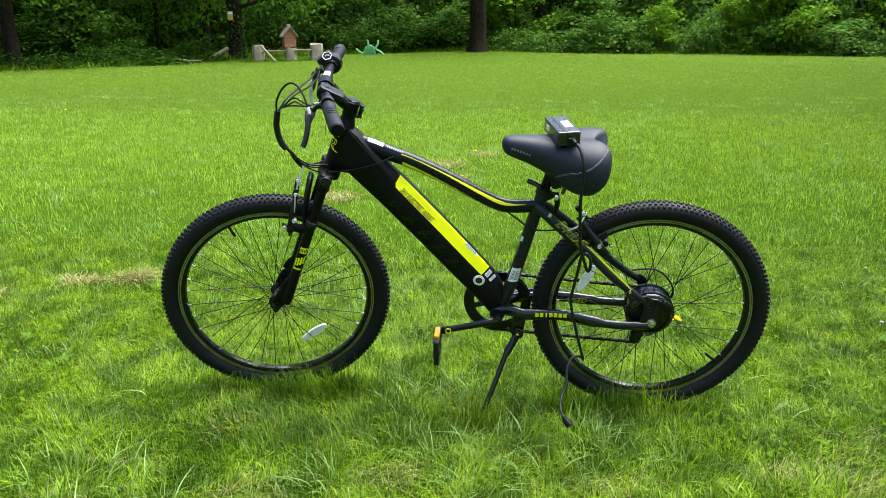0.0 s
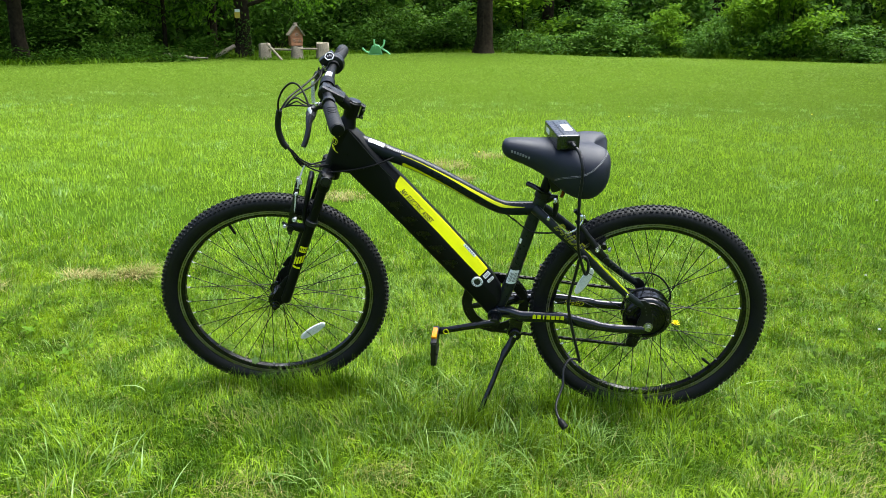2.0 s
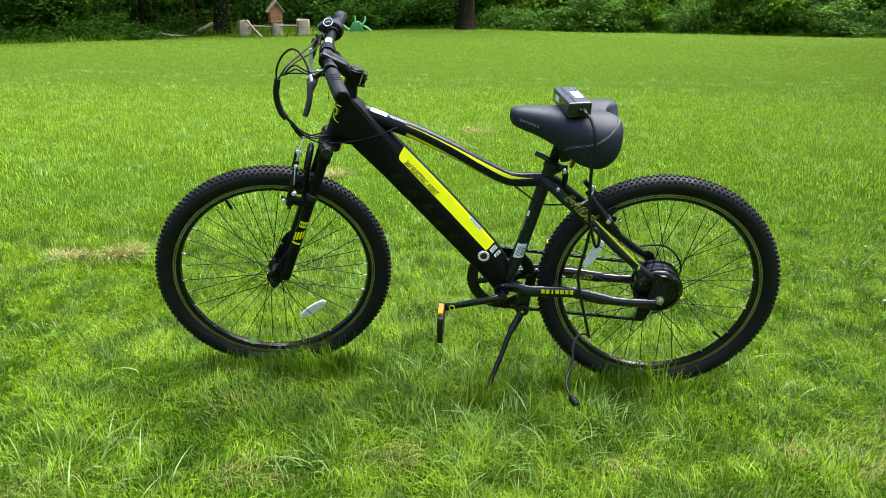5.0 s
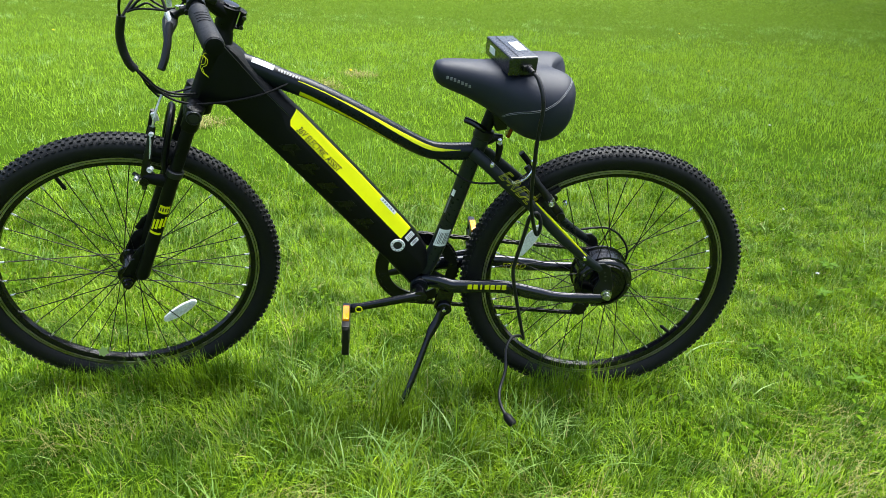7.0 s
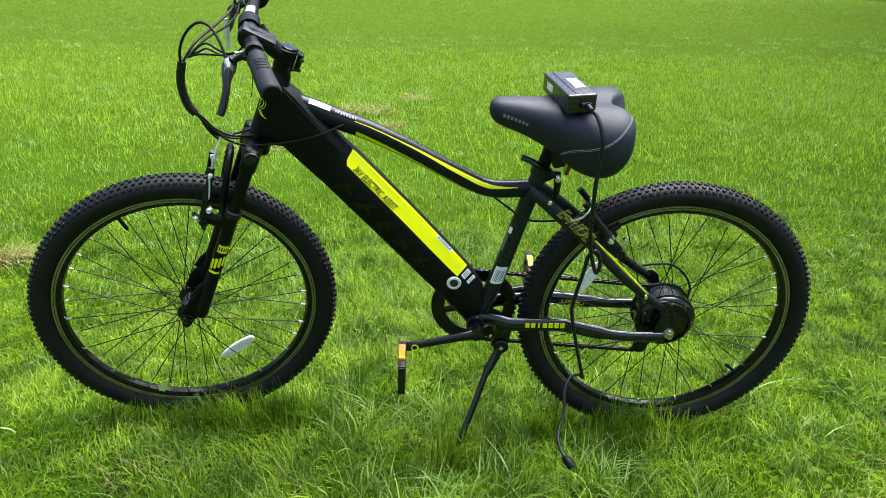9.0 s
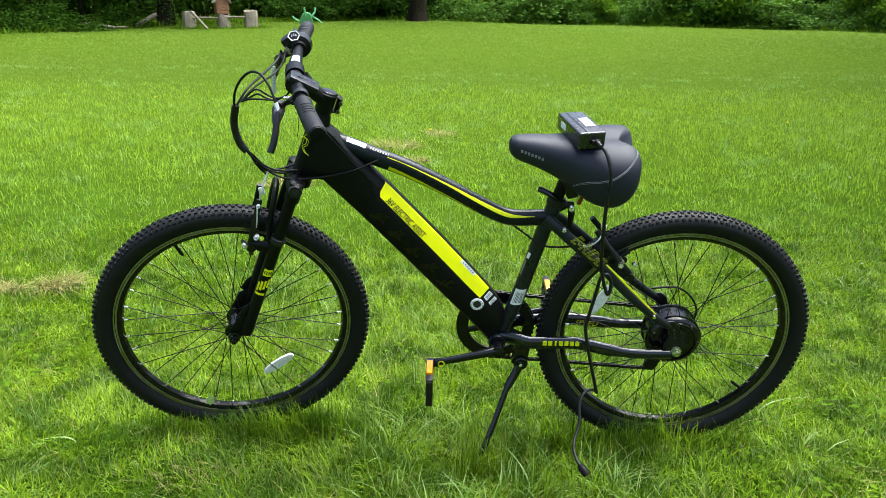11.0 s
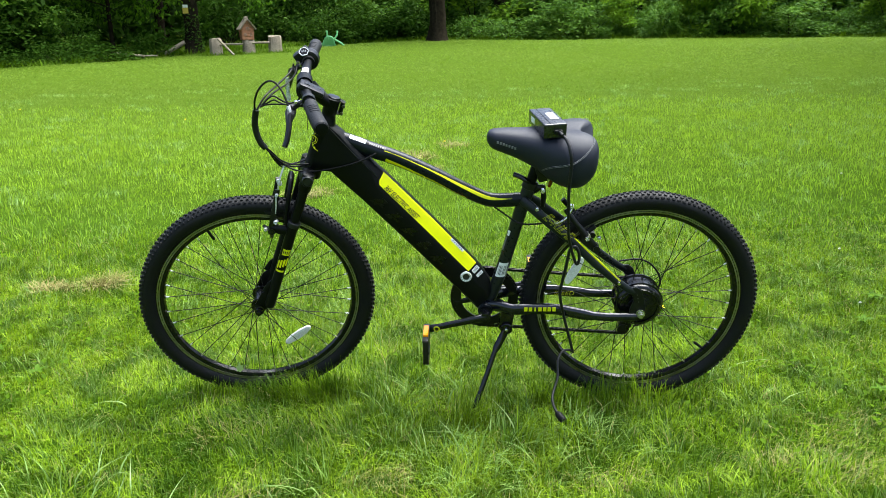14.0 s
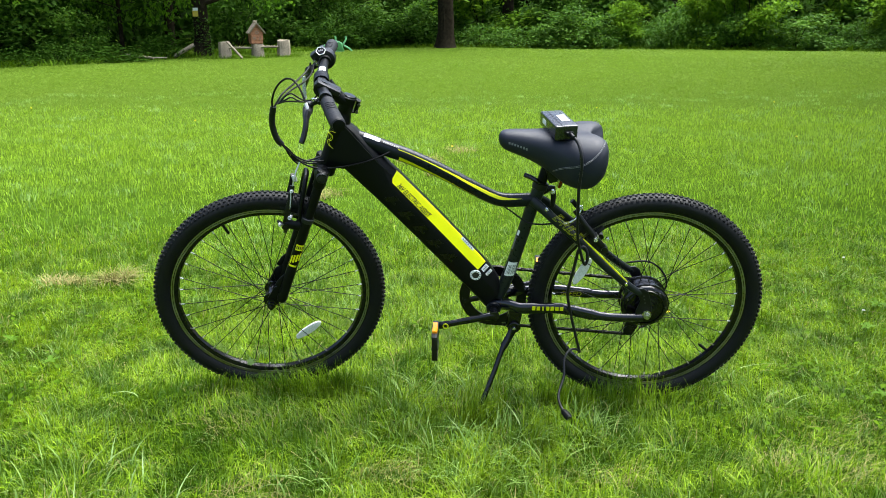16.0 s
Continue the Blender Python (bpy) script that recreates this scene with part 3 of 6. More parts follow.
FLOWER_SPOTS = ((0.87, 2.84, 0.06, 0.020), (-2.3, 8.6, 0.05, 0.015), (0.27, 6.67, 0.05, 0.014), (-4.4, 9.6, 0.05, 0.016), (3.4, 7.2, 0.05, 0.013), (2.1, 9.5, 0.05, 0.014), (-1.2, 11.0, 0.05, 0.015), (4.6, 10.4, 0.05, 0.014))
for x, y, h, r in FLOWER_SPOTS:
    flower(x, y, h, r, PETAL, "dandelion", "yellow dandelion flower in the lawn")
for x, y, h, r in ((1.62, 2.82, 0.055, 0.008), (1.9, 3.5, 0.05, 0.008), (2.7, 5.0, 0.06, 0.010)):
    flower(x, y, h, r, PALEPETAL, "clover_flower", "white clover flower head among the grass", 30)


WEEDS = ((1.58, 2.72, 0.045, 6), (1.34, 2.19, 0.038, 6), (1.75, 2.95, 0.045, 7), (-1.5, 2.75, 0.04, 6), (-1.28, 2.55, 0.04, 6))


def rosette(x, y, r, count, seed):
    """A low weed with broad pointed leaves spreading from its crown."""
    q = random.Random(seed)
    e = empty("broadleaf_weed", pose(x, y, float(rise(np.float64(x), np.float64(y))) + 0.02, 0, 0, q.uniform(0, 360)))
    tagged(e, "low broad-leaved weed with bright green pointed leaves", "weed", "broad-leaved weeds in the lawn")
    for k in range(count):
        a, L = k * 2.4 + q.uniform(-0.3, 0.3), r * q.uniform(0.7, 1.1)
        d, w = Vector((math.cos(a), math.sin(a), 0)), Vector((-math.sin(a), math.cos(a), 0))
        rise_k = q.uniform(0.05, 0.3)
        rows = []
        for t in np.linspace(0, 1, 6):
            c = d * L * t + Vector((0, 0, 0.01 + L * rise_k * (1.6 * t - t * t)))
            h = L * 0.2 * (math.sin(math.pi * (0.08 + 0.92 * t)) ** 0.8) * (1 - 0.3 * t) + 0.0005
            rows.append([c + w * h + Vector((0, 0, h * 0.35)), c, c - w * h + Vector((0, 0, h * 0.35))])
        part("leaf", sheet(bmesh.new(), rows), WEED, e)


for i, (x, y, r, c) in enumerate(WEEDS):
    rosette(x, y, r, c, 90 + i)


# ---- the electric bicycle, leaning on its kickstand; its own axes: x to the rear, y to its right side, z up ----
bike = empty("electric_bicycle", pose(0.5991, 2.2812, 0.0052, 10.3, 0.35, -4.58))
tagged(bike, "black electric mountain bicycle with yellow decals on its kickstand", "bicycle")
AXIS_AT, AXIS_UP = Vector((-0.905, 0, 0.735)), Vector((0.35, 0, 0.937)).normalized()
STEER = Matrix.Translation(AXIS_AT) @ Matrix.Rotation(radians(10.8), 4, AXIS_UP) @ Matrix.Translation(-AXIS_AT)
BB = Vector((-0.437, 0, 0.318))
REAR, FRONT = Vector((-0.001, 0, 0.334)), Vector((-1.091, 0, 0.341))


def steered(bm):
    bm.transform(STEER)
    return bm


def down_tube():
    """A deep boxed tube that houses the battery; sections from the head tube down to the cranks."""
    rows = [((-0.912, 0.735), (-0.842, 0.872), 0.97, 0.024), ((-0.880, 0.742), (-0.815, 0.850), 0.95, 0.028), ((-0.851, 0.741), (-0.777, 0.806), 0.92, 0.031),
            ((-0.795, 0.684), (-0.727, 0.752), 0.82, 0.032), ((-0.770, 0.659), (-0.700, 0.726), 0.62, 0.032), ((-0.66, 0.540), (-0.588, 0.605), 0.60, 0.032),
            ((-0.56, 0.430), (-0.487, 0.490), 0.60, 0.032), ((-0.515, 0.382), (-0.45, 0.446), 0.62, 0.032), ((-0.475, 0.335), (-0.424, 0.405), 0.7, 0.031),
            ((-0.462, 0.318), (-0.418, 0.370), 0.75, 0.029)]
    out = []
    for (lx, lz), (ux, uz), k, w in rows:
        lo, up = Vector((lx, 0, lz)), Vector((ux, 0, uz))
        prof = [(0.0, 0.55), (0.03, 0.8), (0.10, 0.97), (0.3, 1.0), (k - 0.04, 1.0), (k, 0.95), (k + (1 - k) * 0.5, 0.70), (0.985, 0.42), (1.0, 0.3)]
        side = [(lo.lerp(up, f), w * g) for f, g in prof]
        out.append([Vector((q.x, -g, q.z)) for q, g in side] + [Vector((q.x, g, q.z)) for q, g in reversed(side)])
    return out


DT = down_tube()
frame_part = part("frame", loft(bmesh.new(), [[Vector(q) for q in s] for s in DT]), MATTE, bike, "matte black boxed down tube holding the battery")


def down_skin(s0, s1, f0, f1, lift=0.0008, steps=8, skew=0.0):
    """Rows of points on the near side of the down tube: along it s0..s1 (section numbers), across f0..f1 (profile numbers)."""
    rows = []
    for i in range(steps + 1):
        row = []
        for j in range(9):
            s = s0 + (s1 - s0) * i / steps - skew * (j / 8) ** 0.5 * (1 - i / steps) + (0.10 * (1 - j) if skew and i == 0 and j < 1 else 0)
            a, b = DT[int(s)], DT[min(int(s) + 1, len(DT) - 1)]
            f = f0 + (f1 - f0) * j / 8
            k = min(int(f), 7)
            q = [sec[k].lerp(sec[k + 1], f - k) for sec in (a, b)]
            p = q[0].lerp(q[1], s - int(s))
            row.append(p + Vector((0.6, -0.8, 0.55)).normalized() * lift)
        rows.append(row)
    return rows


cover = part("battery_cover", sheet(bmesh.new(), down_skin(3.90, 6.64, 5.35, 7.7, 0.0012, 14, 0.30)), YELLOW, bike, "fluorescent yellow vinyl battery cover strip")

part("seam", tube(bmesh.new(), smooth_path([(-0.842, -0.0268, 0.863), (-0.8063, -0.0288, 0.8212), (-0.7689, -0.0312, 0.7776), (-0.7222, -0.0318, 0.7283)], 4), 0.0013, 8), SHINE, frame_part, "shiny pressed edge along the down tube")

# head tube, top tube, seat tube and stays
hb = bmesh.new()
lathe(hb, [(0.0245, -0.012), (0.0265, -0.010), (0.0265, 0.006), (0.0235, 0.02), (0.0235, 0.12), (0.026, 0.13), (0.026, 0.142), (0.022, 0.144)], 28, "Z")
hb.transform(Matrix.Translation(AXIS_AT) @ Vector((0, 0, 1)).rotation_difference(AXIS_UP).to_matrix().to_4x4())
part("head_tube", hb, MATTE, bike)
TT = smooth_path([(-0.85, 0, 0.834), (-0.79, 0, 0.815), (-0.737, 0, 0.794), (-0.68, 0, 0.773), (-0.623, 0, 0.747), (-0.564, 0, 0.717), (-0.504, 0, 0.684),
                  (-0.444, 0, 0.6545), (-0.405, 0, 0.647), (-0.335, 0, 0.650)], 4)
TTR = []
for q in TT:
    k = (q.x + 0.84) / 0.5
    TTR.append((0.0185 - 0.002 * k, 0.0215 - 0.002 * k ))
part("top_tube", tube(bmesh.new(), TT, TTR, 20), FRAME, bike, "glossy charcoal curved top tube")


def tube_patch(path, radii, x0, x1, angle, half, lift=0.0007, taper=False):
    """A decal on a swept tube between two places along x, at an angle (degrees: 0 near side, 90 top) with half-width in degrees."""
    rows = []
    fr = frames_along(path)
    inside = [(q, s, t, r) for (q, s, t), r in zip(fr, radii) if x0 <= q.x <= x1]
    for i, (q, s, t, r) in enumerate(inside):
        k = i / max(1, len(inside) - 1)
        h = half(k) if callable(half) else half
        c = angle(k) if callable(angle) else angle
        row = []
        for j in range(7):
            a = radians(c - h + 2 * h * j / 6)
            up = t if t.z > 0 else -t
            row.append(q - s * (r[0] + lift) * math.cos(a) + up * (r[1] + lift) * math.sin(a))
        rows.append(row)
    return sheet(bmesh.new(), rows)


FINE_TT = smooth_path(TT, 3)
FINE_R = [(0.0185 - 0.002 * (q.x + 0.84) / 0.5, 0.0215 - 0.002 * (q.x + 0.84) / 0.5 ) for q in FINE_TT]
part("stripe", tube_patch(FINE_TT, FINE_R, -0.71, -0.365, lambda k: 38 - 10 * k, lambda k: 2.0 + 12 * math.sin(min(1, k * 1.02) ** 2.4 * math.pi) ** 0.9), YELDECAL, bike, "yellow decal stripe on the top tube")
part("stripe", tube_patch(FINE_TT, FINE_R, -0.70, -0.48, lambda k: -28 - 16 * k, lambda k: 14 * (1 - k) ** 1.1 + 1.5), YELDECAL, bike, "yellow decal tapering along the tube's underside")
part("label", tube_patch(FINE_TT, FINE_R, -0.800, -0.757, 58, 17, 0.001), WHITE, bike, "white paper label on the top tube")
part("label", tube_patch(FINE_TT, FINE_R, -0.756, -0.705, 56, 14, 0.0008), GREYMARK, bike, "dark printed label on the top tube")
FINER = smooth_path([q for q in FINE_TT if -0.78 < q.x < -0.68], 4)
for x in np.linspace(-0.751, -0.711, 8):
    part("print", tube_patch(FINER, [(0.0182, 0.0212)] * len(FINER), float(x), float(x) + 0.0045, 56, 8, 0.0011), BARS, bike, "grey print")

ST = [(-0.432, 0, 0.318), (-0.394, 0, 0.421), (-0.357, 0, 0.557), (-0.338, 0, 0.627), (-0.3185, 0, 0.692)]
part("seat_tube", tube(bmesh.new(), smooth_path(ST, 3), 0.0178, 20), SATIN, bike, "satin charcoal seat tube")
part("bottom_bracket", lathe(bmesh.new(), [(0.02, -0.038), (0.0215, -0.036), (0.0215, 0.036), (0.02, 0.038)], 24, "Y", BB), FRAME, bike)
for side in (-1, 1):
    s = side
    part("chainstay", tube(bmesh.new(), smooth_path([(-0.43, 0.018 * s, 0.325), (-0.39, 0.040 * s, 0.333), (-0.359, 0.050 * s, 0.330), (-0.302, 0.053 * s, 0.334),
                                                     (-0.237, 0.055 * s, 0.334), (-0.158, 0.063 * s, 0.321), (-0.092, 0.066 * s, 0.315), (-0.012, 0.066 * s, 0.316)], 3),
                           [(0.011, 0.017)] * 16 + [(0.010, 0.013)] * 6, 14), SHINE, bike, "glossy black chainstay")
    part("seatstay", tube(bmesh.new(), smooth_path([(-0.340, 0.016 * s, 0.655), (-0.305, 0.036 * s, 0.632), (-0.272, 0.047 * s, 0.604), (-0.196, 0.053 * s, 0.540), (-0.134, 0.058 * s, 0.478),
                                                    (-0.072, 0.064 * s, 0.4265), (-0.042, 0.066 * s, 0.4050), (-0.024, 0.066 * s, 0.3930)], 3), [(0.0090 - 0.00012 * k, 0.0142 - 0.00022 * k) for k in range(20)] + [(0.0045, 0.0090), (0.0035, 0.0080)], 14), SATIN, bike, "charcoal seatstay")
    pb = bmesh.new()
    plate = [(-0.044, 0.398), (-0.036, 0.411), (-0.020, 0.412), (-0.005, 0.401), (0.003, 0.376), (0.010, 0.346), (0.008, 0.322), (-0.010, 0.312), (-0.032, 0.318), (-0.034, 0.340), (-0.025, 0.368), (-0.030, 0.386)]
    loft(pb, [[Vector((-0.015 + (x + 0.015) * g, y * s, 0.36 + (z - 0.36) * g)) for x, z in plate] for y, g in ((0.0632, 0.95), (0.0642, 1.0), (0.0680, 1.0), (0.0690, 0.95))])
    dropout = part("dropout", pb, PLASTIC, bike, "black pierced dropout plate", smooth=False)
    for x, z in ((-0.0165, 0.388), (-0.0135, 0.377), (-0.0110, 0.366)):
        part("rivet", lathe(bmesh.new(), [(0.0006, 0.0696 * s), (0.0020, 0.0694 * s), (0.0022, 0.0685 * s)], 10, "Y", (x, 0, z)), STEEL, dropout)
    part("bolt", lathe(bmesh.new(), [(0.0012, 0.0785 * s), (0.0042, 0.0780 * s), (0.0046, 0.0690 * s)], 12, "Y", (-0.0715, 0, 0.4280)), CHROME, bike, "bright bolt on the seatstay")
    nb = bmesh.new()
    lathe(nb, [(0.0095, 0.064), (0.0095, 0.068), (0.013, 0.069), (0.013, 0.072), (0.0095, 0.073), (0.0095, 0.080), (0.0065, 0.081), (0.0065, 0.086)], 16, "Y")
    nb.transform(Matrix.Translation(REAR + Vector((-0.002, 0, -0.006))) @ Matrix.Diagonal((1, s, 1, 1)))
    part("axle_nut", nb, ALU, bike, "bare metal axle nut")


# ---- wheels ----
def tyre_mesh():
    """Carcass with sidewalls and a studded tread."""
    bm = bmesh.new()
    prof = [(0.2865, -0.012), (0.290, -0.0165), (0.298, -0.0225), (0.308, -0.0255), (0.318, -0.0240), (0.326, -0.0175), (0.3305, -0.009), (0.332, 0.0),
            (0.3305, 0.009), (0.326, 0.0175), (0.318, 0.0240), (0.308, 0.0255), (0.298, 0.0225), (0.290, 0.0165), (0.2865, 0.012)]
    lathe(bm, prof, 96, "Y", closed=True)
    rnd = random.Random(3)
    n = 138
    for k in range(n):
        for r, y, lx, ly, lz, turn, tilt in ((0.3322, 0.0, 0.0084, 0.0078, 0.0052, 0.5, 0), (0.3307, -0.0105, 0.0080, 0.0068, 0.0050, 0, -24), (0.3307, 0.0105, 0.0080, 0.0068, 0.0050, 0, 24),
                                             (0.3250, -0.0195, 0.0092, 0.0062, 0.0050, 0.5, -52), (0.3250, 0.0195, 0.0092, 0.0062, 0.0050, 0.5, 52)):
            a = (k + turn) * math.tau / n
            m = Matrix.Rotation(a, 4, "Y") @ Matrix.Translation((0, y, r)) @ Matrix.Rotation(radians(-tilt), 4, "X") @ Matrix.Rotation(radians(rnd.uniform(-24, 24)), 4, "Z")
            q = bmesh.ops.create_cube(bm, size=1.0)["verts"]
            for v in q:
                if v.co.z > 0:
                    v.co.x, v.co.y = v.co.x * 0.74, v.co.y * 0.70
            bmesh.ops.transform(bm, matrix=m @ Matrix.Diagonal((lx * rnd.uniform(0.9, 1.12), ly, lz, 1)), verts=q)
    return bm


def wheel(name, label, m, hub_r, flange, nut_side, tyre_data=None):
    """A spoked wheel turning about y."""
    w = empty(name, m, bike)
    tagged(w, label)
    if tyre_data:
        t = new("tyre", tyre_data)
        t.parent = w
        tagged(t, "black knobbly rubber tyre")
    else:
        t = part("tyre", tyre_mesh(), RUBBER, w, "black knobbly rubber tyre")
    rim = bmesh.new()
    lathe(rim, [(0.2868, -0.0110), (0.2868, -0.0128), (0.2745, -0.0128), (0.266, -0.0085), (0.2625, 0.0), (0.266, 0.0085), (0.2745, 0.0128), (0.2868, 0.0128), (0.2868, 0.0110), (0.278, 0.009), (0.278, -0.009)], 96, "Y", closed=True)
    part("rim", rim, GLOSS, w, "black alloy rim")
    for s in (-1, 1):
        b = lathe(bmesh.new(), [(0.2768, 0.0130 * s), (0.2768, 0.0140 * s), (0.2806, 0.0140 * s), (0.2806, 0.0130 * s)], 96, "Y", closed=True)
        lathe(b, [(0.2822, 0.0130 * s), (0.2822, 0.0140 * s), (0.2858, 0.0140 * s), (0.2858, 0.0130 * s)], 96, "Y", closed=True)
        part("brake_track", b, TRACK, w, "worn metal brake track")
    # spokes: two slants on each flange
    meshes = []
    for s in (-1, 1):
        for lead in (-1, 1):
            twist = radians(34 if hub_r < 0.05 else 26) * lead
            a = Vector((hub_r * math.sin(twist), flange * s + 0.0012 * lead, hub_r * math.cos(twist)))
            b = Vector((0, 0.003 * s, 0.2655))
            bm = tube(bmesh.new(), [a, b], 0.00115, 5)
            wire = len(bm.faces)
            tube(bm, [b.lerp(a, 0.05), b], 0.0020, 6)
            bm.faces.ensure_lookup_table()
            for face in bm.faces[wire:]:
                face.material_index = 1
            me = bpy.data.meshes.new("spoke")
            bm.to_mesh(me)
            bm.free()
            me.materials.append(SPOKE)
            me.materials.append(ALU)
            meshes.append(me)
    for k in range(36):
        sp = new("spoke", meshes[(k % 2) * 2 + (k // 2) % 2])
        sp.parent = w
        sp.rotation_euler = (0, k * math.tau / 36 + 0.06, 0)
    return w


rear_wheel = wheel("rear_wheel", "rear wheel with hub motor and knobbly tyre", Matrix.Translation(REAR) @ Matrix.Diagonal((1.008, 1, 1.008, 1)), 0.064, 0.024, 1)
tyre_data = [c for c in rear_wheel.children if c.name.startswith("tyre")][0].data
front_wheel = wheel("front_wheel", "front wheel with knobbly tyre, turned slightly", STEER @ Matrix.Translation(FRONT) @ Matrix.Rotation(radians(4), 4, "Y"), 0.021, 0.031, 0, tyre_data)

hub = lathe(bmesh.new(), [(0.012, -0.062), (0.018, -0.060), (0.020, -0.053), (0.027, -0.052), (0.028, -0.047), (0.033, -0.0465), (0.034, -0.0435), (0.041, -0.043), (0.042, -0.0395), (0.049, -0.039), (0.0505, -0.042), (0.0535, -0.042), (0.055, -0.0385),
                          (0.0605, -0.037), (0.0635, -0.033), (0.0645, -0.028), (0.0685, -0.0265), (0.0685, -0.0215), (0.0645, -0.020), (0.0645, 0.020), (0.0685, 0.0215), (0.0685, 0.0265), (0.0645, 0.028), (0.058, 0.036), (0.03, 0.04), (0.02, 0.06)], 64)
part("hub_motor", hub, GLOSS, rear_wheel, "black finned hub motor")
for k in range(7):
    b = bmesh.new()
    a = k * math.tau / 7
    lathe(b, [(0.003, 0), (0.003, -0.004)], 8, "Y", (0.0575 * math.cos(a), -0.0375, 0.0575 * math.sin(a)))
    part("bolt", b, STEEL, rear_wheel)
fhub = lathe(bmesh.new(), [(0.008, -0.045), (0.012, -0.042), (0.012, -0.036), (0.023, -0.034), (0.0235, -0.029), (0.015, -0.026), (0.0135, 0.0), (0.015, 0.026), (0.0235, 0.029), (0.023, 0.034), (0.012, 0.036), (0.012, 0.042), (0.008, 0.045)], 28)
part("hub", fhub, GLOSS, front_wheel)


def spoke_reflector(w, angle, radius, tilt, name="reflector"):
    b = bmesh.new()
    m = Matrix.Rotation(angle, 4, "Y") @ Matrix.Translation((0, 0, radius)) @ Matrix.Rotation(tilt, 4, "Y")
    prof = [(-0.046, 0.003), (-0.040, 0.008), (-0.014, 0.0125), (0.014, 0.0125), (0.040, 0.008), (0.046, 0.003)]
    ring = [(x, z) for x, z in prof] + [(x, -z) for x, z in reversed(prof)]
    rings = []
    for y, k in ((-0.0035, 0.94), (-0.0025, 1.0), (0.0025, 1.0), (0.0035, 0.94)):
        rings.append([m @ Vector((x * k, y, z * k)) for x, z in ring])
    loft(b, rings)
    part(name, b, REFLECT, w, "clear spoke reflector")


spoke_reflector(front_wheel, radians(142), 0.170, radians(0))
spoke_reflector(rear_wheel, radians(-63), 0.205, radians(0))
for w, a in ((front_wheel, radians(-29)), (rear_wheel, radians(129))):
    b = bmesh.new()
    m = Matrix.Rotation(a, 4, "Y")
    tube(b, [m @ Vector((0, 0, 0.266)), m @ Vector((0, 0, 0.248)), m @ Vector((0, 0, 0.236)), m @ Vector((0, 0, 0.230))], [0.004, 0.004, 0.0045, 0.002], 10)
    part("valve", b, CABLE, w, "black valve cap")


# ---- fork, stem and handlebar ----
def along(s, off=(0, 0, 0)):
    """A place s metres up the steering axis from its foot, plus an offset."""
    return AXIS_AT + AXIS_UP * s + Vector(off)


FWD = Vector((-AXIS_UP.z, 0, AXIS_UP.x))


def leg_at(s, y):
    """A place on a fork leg's axis, which runs a little ahead of the steering axis."""
    return along(s, (0, y, 0)) + FWD * 0.0125


fork = bmesh.new()
for s in (-1, 1):
    y = 0.058 * s
    tube(fork, [leg_at(-0.005, y), leg_at(-0.140, y)], 0.0132, 18)
    tube(fork, [leg_at(0.019, y), leg_at(0.015, y), leg_at(-0.030, y), leg_at(-0.036, y)], [0.012, 0.0172, 0.0172, 0.0140], 18)
tube(fork, [leg_at(-0.006, -0.058), leg_at(-0.002, -0.03), along(-0.004), leg_at(-0.002, 0.03), leg_at(-0.006, 0.058)], [(0.018, 0.019), (0.02, 0.02), (0.024, 0.02), (0.02, 0.02), (0.018, 0.019)], 16, up=(1, 0, 0))
fork_part = part("fork", steered(fork), MATTE, bike, "black suspension fork")
for s in (-1, 1):
    y = 0.058 * s
    lb = bmesh.new()
    tube(lb, [leg_at(-0.128, y), leg_at(-0.132, y), leg_at(-0.145, y), leg_at(-0.153, y), leg_at(-0.28, y), leg_at(-0.37, y), leg_at(-0.405, y), leg_at(-0.413, y)],
         [0.0150, 0.0165, 0.0165, 0.0145, 0.0142, 0.0146, 0.0152, 0.0125], 20)
    # dropout tab towards the axle
    axle = FRONT + Vector((0, 0.052 * s, 0))
    tube(lb, [leg_at(-0.372, y * 0.96), leg_at(-0.384, y * 0.94) + FWD * 0.014, axle + Vector((0.006, 0, 0.012)), axle + Vector((0, 0, -0.012))], [(0.007, 0.018), (0.006, 0.019), (0.005, 0.017), (0.005, 0.010)], 10)
    tube(lb, [leg_at(-0.318, y) + FWD * 0.006, leg_at(-0.340, y) + FWD * 0.016, leg_at(-0.368, y) + FWD * 0.022], [(0.004, 0.004), (0.004, 0.008), (0.004, 0.010)], 10)
    leg = part("fork_leg", steered(lb), MATTE, bike, "black fork lower leg")
    rb = bmesh.new()
    tube(rb, [leg_at(-0.130, y), leg_at(-0.132, y), leg_at(-0.143, y), leg_at(-0.146, y)], [0.0158, 0.0178, 0.0178, 0.0160], 20)
    part("wiper_seal", steered(rb), LEVER, leg, "grey fork seal ring")
    nb = bmesh.new()
    lathe(nb, [(0.014, 0.054), (0.014, 0.058), (0.011, 0.059), (0.011, 0.068), (0.007, 0.069), (0.007, 0.077), (0.005, 0.078)], 16)
    nb.transform(STEER @ Matrix.Translation(FRONT) @ Matrix.Diagonal((1, s, 1, 1)))
    part("axle_nut", nb, GLOSS, leg)
    cb = bmesh.new()
    lathe(cb, [(0.0150, 0.004), (0.0150, -0.007), (0.0138, -0.009), (0.0122, -0.009), (0.0115, -0.006), (0.010, -0.006), (0.010, -0.009), (0.003, -0.0095)], 24)
    cb.transform(STEER @ Matrix.Translation(leg_at(0.001, 0.070 * s)) @ Matrix.Diagonal((1, -1 if s > 0 else 1, 1, 1)))
    part("fork_cap", cb, LEVER, fork_part, "grey bolt cap")
sb = bmesh.new()
sb_pts = [along(v) for v in (0.138, 0.144, 0.148, 0.164, 0.168, 0.174, 0.178, 0.214, 0.216)]
